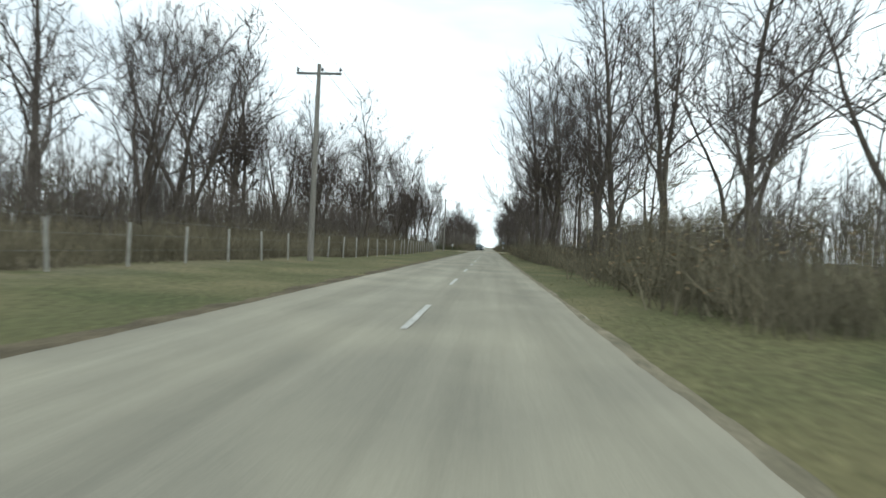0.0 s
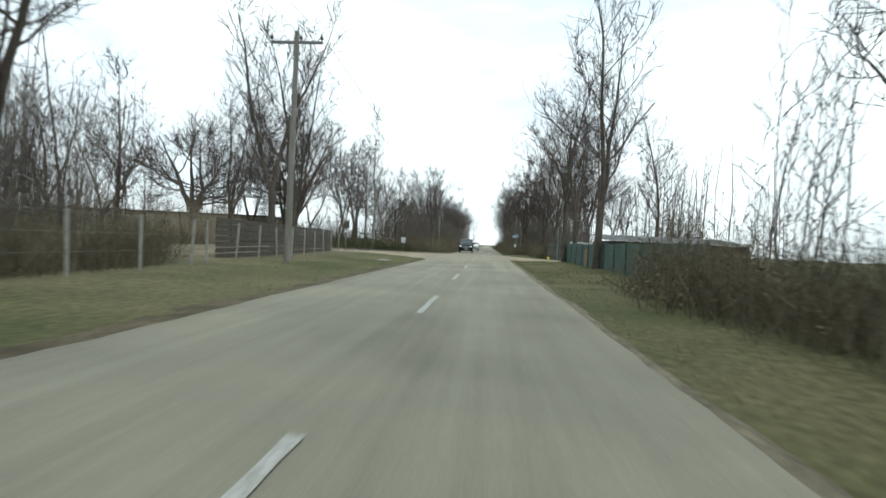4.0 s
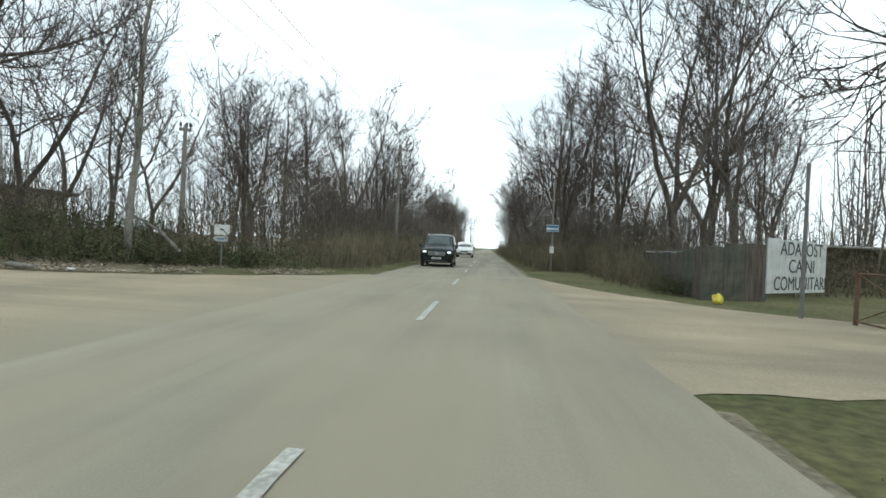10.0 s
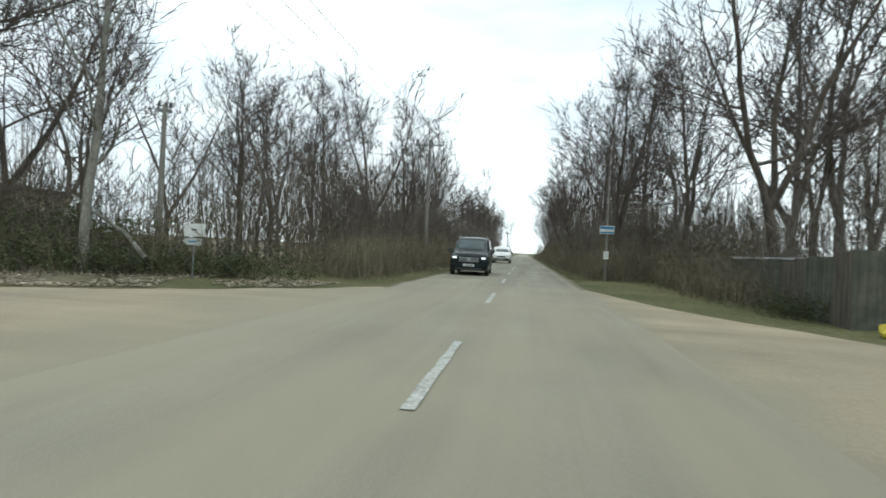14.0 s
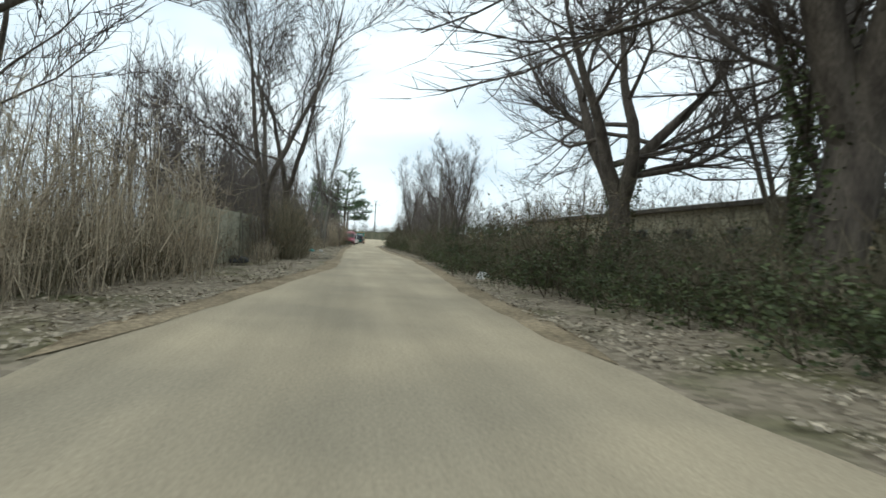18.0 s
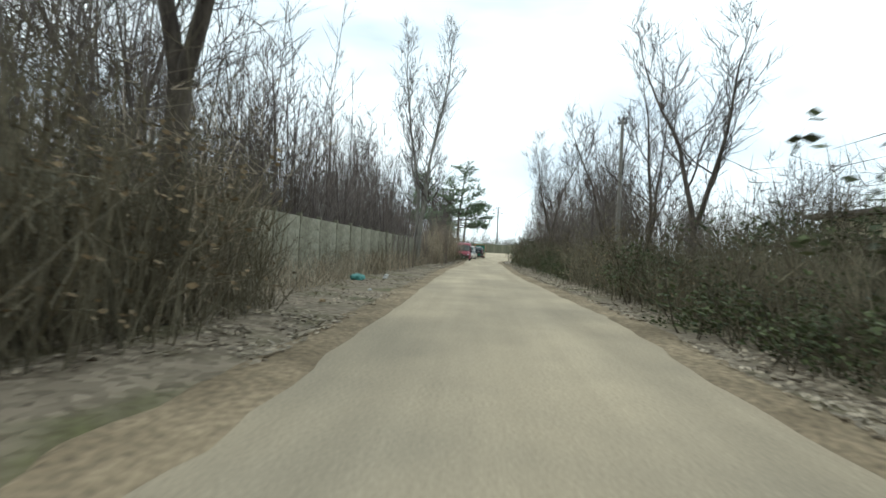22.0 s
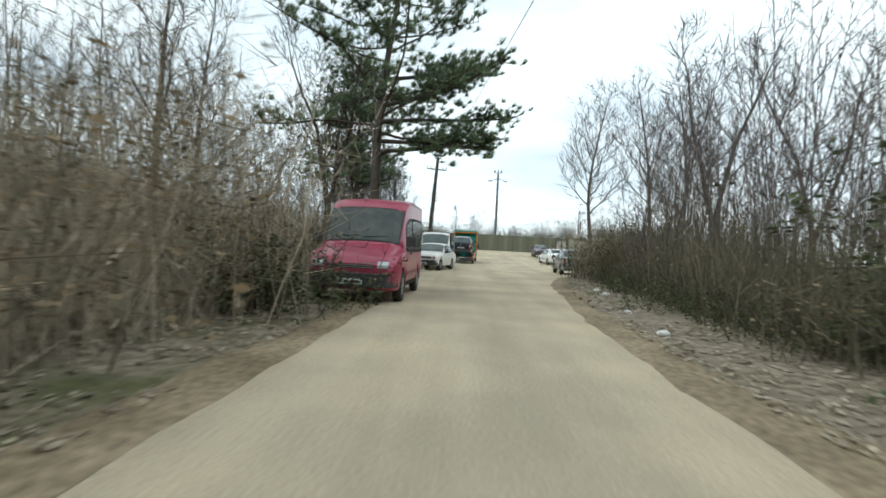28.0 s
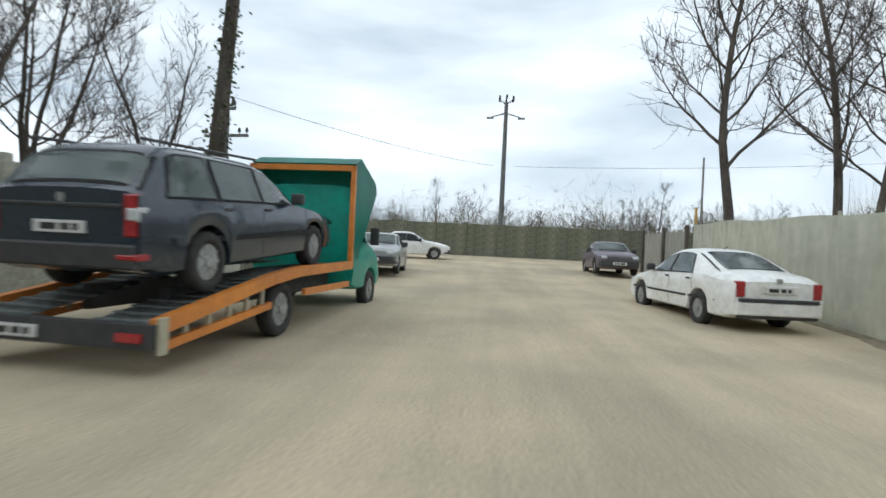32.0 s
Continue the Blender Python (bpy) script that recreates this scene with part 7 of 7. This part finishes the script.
def crossarm_pole(x, y, high=9.7, turn=0.0, twin=False, ivy=False, r=0.16, plain=False, lean=0.0, crown=False):
    ob = thing("utility_pole", "plain weathered pole with a short bracket" if plain else "weathered concrete utility pole with crossarm and insulators", "pole", "overhead line poles", at=pose(x, y, gz(x, y), 0, lean, turn))
    part("shaft", rod_bm((0, 0, -0.4), (0, 0, high), r, r * 0.62, n=12), BARK if ivy else (WOOD_GREY if not twin else DARK_POLE), ob)
    arms = [] if crown else [(high - 0.2, 0.24)] if plain else [(high - 0.45, 1.15)] if not twin else [(high - 0.1, 0.35), (high - 1.15, 0.95)]
    for z, half in arms:
        part("crossarm", box_bm(-half, half, -0.06, 0.06, z - 0.06, z + 0.05, bevel=0.01), METAL, ob)
        xs_ = (-half + 0.06, half * 0.15, half - 0.06) if not twin else (-half + 0.05, -half * 0.6, half * 0.6, half - 0.05)
        for xi in xs_:
            bm = bmesh.new()
            rod(bm, (xi, 0, z + 0.05), (xi, 0, z + 0.16), 0.02, n=6)
            rod(bm, (xi, 0, z + 0.14), (xi, 0, z + 0.22), 0.075, 0.045, n=10)
            rod(bm, (xi, 0, z + 0.22), (xi, 0, z + 0.30), 0.06, 0.03, n=10)
            part("insulator", bm, PLASTIC, ob, "dark glass insulator")
    if crown:
        # a ring of insulators on bent pins at the top, and two drooping arms below
        for k in range(6):
            a = math.pi * (k + 0.5) / 3
            out = Vector((math.cos(a), math.sin(a), 0))
            bm = bmesh.new()
            rod(bm, (0, 0, high - 0.1), tuple(out * 0.55 + Vector((0, 0, high + 0.18))), 0.022, n=6)
            rod(bm, tuple(out * 0.55 + Vector((0, 0, high + 0.14))), tuple(out * 0.55 + Vector((0, 0, high + 0.42))), 0.09, 0.06, n=10)
            part("insulator", bm, PLASTIC, ob, "dark insulator on a bent pin")
        for side in (1, -1):
            arm = part("arm", rod_bm((0, 0, high - 0.75), (side * 1.05, 0, high - 1.05), 0.05, 0.035, n=6), METAL, ob, "drooping side arm")
            part("lamp_head", box_bm(min(side * 0.85, side * 1.35), max(side * 0.85, side * 1.35), -0.08, 0.08, high - 1.17, high - 1.05, bevel=0.03), METAL, arm)
    if ivy:
        rr = random.Random(4)
        spots = [Vector((rr.gauss(0, 0.16), rr.gauss(0, 0.16), rr.uniform(0.2, high * 0.72))) for _ in range(900)]
        part("climber", mesh_of("climber", *leaf_flakes(rr, spots, 0.07), IVY), IVY, ob, "dark ivy climbing the shaft")
    return ob


LINE = [(-8.9, -20), (-8.9, 45.7), (-8.6, 118), (-8.2, 182.6), (-8.0, 245), (-7.9, 305), (-7.8, 365)]
for x, y in LINE:
    crossarm_pole(x, y, 9.9)
crossarm_pole(-12.8, 157.6, 5.7, 30, r=0.12, plain=True)
crossarm_pole(-64.2, 154.8, 8.2, 80, r=0.12, plain=True)
crossarm_pole(-144.9, 145.7, 9.6, 90, twin=True, ivy=True, r=0.22, lean=3.5)
crossarm_pole(-170.0, 153.8, 11.0, 90, twin=True, r=0.21, crown=True)
crossarm_pole(-152, 142.5, 6.0, 80, twin=True, r=0.14)
tp = thing("thin_post", "slim post with an orange band inside the fenced plot", "post")
part("pole", rod_bm((-158.0, 162.8, 0.2), (-158.0, 162.8, 6.3), 0.06, 0.05, n=8), WOOD_GREY, tp)


stake = thing("stake", "yellow-orange wooden stake beside the metal fence", "post")
part("pole", box_bm(-155.05, -154.95, 161.35, 161.43, 0.2, 3.6, bevel=0.01), paint("ochre_stake_paint", (0.50, 0.30, 0.08), None, rough=0.8, coat=0.0), stake)


def wire(a, b, sag, name="overhead_wire"):
    n = 16
    pts = [Vector(a).lerp(Vector(b), i / n) - Vector((0, 0, sag * 4 * (i / n) * (1 - i / n))) for i in range(n + 1)]
    me = mesh_of(name, *tubes([(pts, [0.011] * (n + 1), 4)]), PLASTIC)
    tagged(new(name, me), "thin black overhead wire", "cable", "overhead wires")


for (xa, ya), (xb, yb) in zip(LINE, LINE[1:]):
    for dx in (-1.09, 0.17, 1.09):
        wire((xa + dx, ya, 9.75), (xb + dx, yb, 9.75), 1.1)
wire((-152, 142.5, 6.9), (-170, 153.0, 7.6), 0.3)
wire((-170, 154.6, 7.6), (-160, 190, 8.5), 0.6)
wire((-144.9, 145.6, 8.6), (-64.2, 154.8, 8.0), 1.6)

# long low building beyond the brush
bl = thing("long_building", "long low building with stained cream walls and a dark roof edge", "building")
part("wall", box_bm(-62, -29.3, 163.2, 171, -0.3, 3.4), CREAM, bl)
part("roof", box_bm(-62.5, -28.8, 162.7, 171.5, 3.4, 3.62, bevel=0.03), WOOD_DARK, bl, "dark roof edge")
for i in range(8):
    x = -60 + 4.0 * i
    w = part("window", box_bm(x, x + 1.6, 163.13, 163.2, 1.4, 2.5), WOOD_GREY, bl)
    part("pane", box_bm(x + 0.08, x + 1.52, 163.10, 163.135, 1.48, 2.42), GLASS, w)


# ---- the pine over the parked van ----
def make_pine(x, y, high, seed, spread=1.0, bare=0.45, boughs=()):
    r = random.Random(seed)
    ob = thing("pine_tree", "tall dark green pine with a bare lower trunk", "tree", at=pose(x, y, -0.05))
    trunk = shoot(r, Vector((0, 0, 0)), Vector((0.05, 0.02, 1)), high, high * 0.016, 12, 0.04, 0.05, 0.2)
    wood, spots = [(*trunk, 9)], []
    for b in range(30):
        f = bare + (1 - bare) * (b + r.random()) / 30
        k = min(int(f * 12), 11)
        at = trunk[0][k].lerp(trunk[0][k + 1], f * 12 - k)
        a = b * 2.4 + r.uniform(-0.4, 0.4)
        ln = high * 0.30 * spread * (1.15 - f) * r.uniform(0.7, 1.3) + 0.6
        limb = shoot(r, at, Vector((math.cos(a), math.sin(a), r.uniform(-0.1, 0.45))), ln, 0.05 * (1.3 - f) + 0.012, 6, 0.14, 0.04, 0.3)
        wood.append((*limb, 5))
        for c in range(int(8 + ln * 4)):
            g = r.uniform(0.35, 1.0)
            q = min(int(g * 6), 5)
            p = limb[0][q].lerp(limb[0][q + 1], g * 6 - q)
            tw = shoot(r, p, Vector((r.gauss(0, 1), r.gauss(0, 1), r.gauss(0.35, 0.5))), r.uniform(0.4, 0.9), 0.014, 2, 0.2, 0.05, 0.5)
            wood.append((*tw, 3))
            spots += [(tw[0][1], 0.28), (tw[0][2], 0.36)]
    # heavy boughs that hang out over the track
    for z, turn, rise, ln in boughs:
        k = z / high * 12
        at = trunk[0][int(k)].lerp(trunk[0][int(k) + 1], k - int(k))
        limb = shoot(r, at, Vector((math.cos(radians(turn)), math.sin(radians(turn)), rise)), ln, 0.085, 8, 0.10, 0.02, 0.3)
        wood.append((*limb, 6))
        for c in range(66):
            g = r.uniform(0.30, 1.0)
            q = min(int(g * 8), 7)
            p = limb[0][q].lerp(limb[0][q + 1], g * 8 - q)
            tw = shoot(r, p, Vector((r.gauss(0, 1), r.gauss(0, 1), r.gauss(0.15, 0.6))), r.uniform(0.4, 1.15) * (1.25 - 0.5 * g), 0.016, 2, 0.2, 0.03, 0.5)
            wood.append((*tw, 3))
            spots += [(tw[0][1], 0.28), (tw[0][2], 0.34)]
    for b in range(10):
        f = r.uniform(0.15, bare)
        k = int(f * 12)
        a = r.uniform(0, 6.28)
        wood.append((*shoot(r, trunk[0][k], Vector((math.cos(a), math.sin(a), r.uniform(-0.1, 0.3))), r.uniform(0.8, 2.4), 0.025, 4, 0.2, 0.0, 0.3), 4))
    part("trunk", mesh_of("trunk", *tubes(wood), BARK, True), BARK, ob)
    n_rng = np.random.default_rng(seed)
    verts, faces = [], []
    for p, size in spots:
        for _ in range(44):
            d = Vector(n_rng.normal(0, 1, 3).tolist()).normalized()
            d.z = abs(d.z) * 0.8 + 0.05
            u = d.cross(Vector((0.3, 0.5, 0.8))).normalized() * 0.017
            b = len(verts)
            verts += [p - u, p + u, p + d * size * n_rng.uniform(0.6, 1.15)]
            faces.append((b, b + 1, b + 2))
    part("crown", mesh_of("crown", verts, faces, NEEDLES), NEEDLES, ob, "dense dark green needle tufts")


make_pine(-113.4, 145.6, 13.5, 5, 1.6, 0.36,
          boughs=((4.6, 84, 0.02, 4.6), (5.0, 62, 0.0, 4.4), (5.7, 96, 0.14, 5.2), (6.3, 75, 0.12, 4.6), (6.6, 108, 0.16, 4.4), (7.3, 88, 0.14, 3.6)))
make_pine(-119.5, 143.6, 9.5, 7, 0.9, 0.35)
make_pine(-101.0, 141.0, 10.0, 9, 0.8, 0.4)


# ---- litter and small things on the ground ----
PAPER = material("crumpled_white_plastic", (0.55, 0.55, 0.53), (0.66, 0.66, 0.64), 8, 0.6, bump=0.2)
TEALBAG = material("teal_plastic_bag", (0.06, 0.22, 0.20), (0.10, 0.30, 0.27), 8, 0.5, bump=0.2)
YELLOWBAG = material("yellow_plastic", (0.55, 0.45, 0.04), (0.62, 0.52, 0.06), 8, 0.5, bump=0.2)
TYRE_DARK = material("black_sack", (0.018, 0.018, 0.02), (0.03, 0.03, 0.03), 8, 0.5, bump=0.3)


def crumple(name, label, x, y, size, mat, seed, flat=0.6):
    bm = bmesh.new()
    bmesh.ops.create_icosphere(bm, subdivisions=2, radius=size)
    for v in bm.verts:
        v.co *= 1 + 0.55 * noise.noise(v.co * (2.2 / size) + Vector((seed, 0, 0)))
        v.co.z = max(v.co.z * flat, -size * flat * 0.35)
    me = bpy.data.meshes.new(name)
    bm.to_mesh(me)
    bm.free()
    me.materials.append(mat)
    ob = new(name, me)
    ob.matrix_basis = pose(x, y, gz(x, y) + size * flat * 0.35 - 0.01 + (0.05 if near_way(x, y) > 1 else 0), 0, 0, seed * 40)
    return tagged(ob, label, "litter", "roadside litter")


crumple("plastic_bag", "crumpled white plastic bag on the leaf litter", -33.4, 151.3, 0.22, PAPER, 1)
crumple("plastic_bag", "crumpled pale bag beside the track", -32.3, 150.9, 0.16, PAPER, 2)
crumple("plastic_bag", "crumpled teal bag by the slab wall", -55.4, 143.7, 0.26, TEALBAG, 3)
crumple("litter", "scrap of white plastic on the verge", -11.9, 150.8, 0.11, PAPER, 4)
crumple("litter", "scrap of white plastic at the corner", -13.6, 150.0, 0.08, PAPER, 5)
crumple("sack", "black rubbish sack under the brush", -36.0, 142.3, 0.35, TYRE_DARK, 6)
crumple("litter", "yellow plastic scrap by the patched fence", 6.3, 151.9, 0.14, YELLOWBAG, 7, 1.5)
for i, (x, y) in enumerate(((-120.6, 147.3), (-121.2, 146.9), (-88, 145.6), (-91, 145.9), (-103, 151.9), (-106, 152.3), (-108.4, 152.6), (-110.2, 153.0), (-112, 153.2), (-48, 144.6), (-52, 144.8), (-57, 144.4), (-40, 151.2), (-136, 147), (-58.5, 144.2), (-95, 152.2))):
    crumple("litter", "scrap of pale rubbish on the ground", x, y, 0.06 + 0.05 * ((i * 37) % 10) / 10, PAPER if i % 3 else DRY_LEAF, 10 + i)
log = thing("log", "short pale log lying on the verge", "log")
part("trunk", rod_bm((-13.5, 150.45, 0.11), (-12.2, 149.95, 0.10), 0.08, 0.06, n=10), PALE_BARK, log)
cover = thing("manhole_cover", "pale concrete manhole ring in the grass", "manhole")
part("ring", rod_bm((-6.1, 126.5, -0.1), (-6.1, 126.5, 0.05), 0.36, n=28), POST, cover)
part("lid", rod_bm((-6.1, 126.5, 0.05), (-6.1, 126.5, 0.062), 0.26, n=28), CONCRETE, cover)
# stubble of grass and fallen leaves along the ways
def scatter(name, label, category, n, area, mat, size, seed, upright=False, keep=0.35):
    r = random.Random(seed)
    verts, faces = [], []
    while len(faces) < n:
        x0, x1, y0, y1 = area[r.randrange(len(area))]
        x, y = r.uniform(x0, x1), r.uniform(y0, y1)
        d = near_way(x, y)
        if d < 0.1 or r.random() > max(keep, 1 - d / 4) or noise.noise((x * 0.5, y * 0.5, 9)) < -0.25:
            continue
        k = min(d / 5.0, 1.0)
        z = gz(x, y) - 0.03 + (0.032 if d < 0.3 else 0.0) + k * (0.12 + 0.22 * noise.noise((x * 0.13, y * 0.13, 0)) + 0.07 * noise.noise((x * 0.6, y * 0.6, 5)))
        b = len(verts)
        if upright:
            a = r.uniform(0, 6.28)
            u = Vector((math.cos(a), math.sin(a), 0)) * size * 0.12
            top = Vector((r.gauss(0, 0.35), r.gauss(0, 0.35), 1)) * size * r.uniform(0.5, 1.3)
            p = Vector((x, y, z - 0.01))
            verts += [p - u, p + u, p + top]
            faces.append((b, b + 1, b + 2))
        else:
            a, s = r.uniform(0, 6.28), size * r.uniform(0.5, 1.3)
            u, v = Vector((math.cos(a), math.sin(a), r.uniform(-0.3, 0.3))) * s, Vector((-math.sin(a), math.cos(a), r.uniform(-0.4, 0.4))) * s * 0.6
            p = Vector((x, y, z + 0.02 + r.uniform(0, 0.03)))
            verts += [p - u, p + v, p + u, p - v]
            faces.append((b, b + 1, b + 2, b + 3))
    tagged(new(name, mesh_of(name, verts, faces, mat)), label, category, kind="stuff")


LEAVES = material("fallen_leaf_brown", (0.18, 0.148, 0.10), (0.36, 0.305, 0.225), 2.0, 0.9, bump=0.0, island=0.4)
GRASS = material("winter_grass_blades", (0.120, 0.128, 0.055), (0.200, 0.180, 0.095), 0.6, 0.9, bump=0.0, island=0.5)
scatter("grass", "short winter grass beside the paved road", "grass", 60000, [(-10, -4, 22, 140), (1.8, 6.4, 22, 140), (-9, -4.3, 158, 200), (1.8, 4, 166, 200), (-20, -4, 114, 138), (1.8, 7, 112, 139)], GRASS, 0.065, 3, True)
scatter("fallen_leaves", "brown fallen leaves along the track", "leaves", 40000, [(-46, -14, 140.5, 145.6), (-60, -14, 149.5, 153), (-104, -44, 142.5, 146.6), (-122, -60, 150.3, 154.5), (-16, -6, 149, 157)], LEAVES, 0.05, 5)
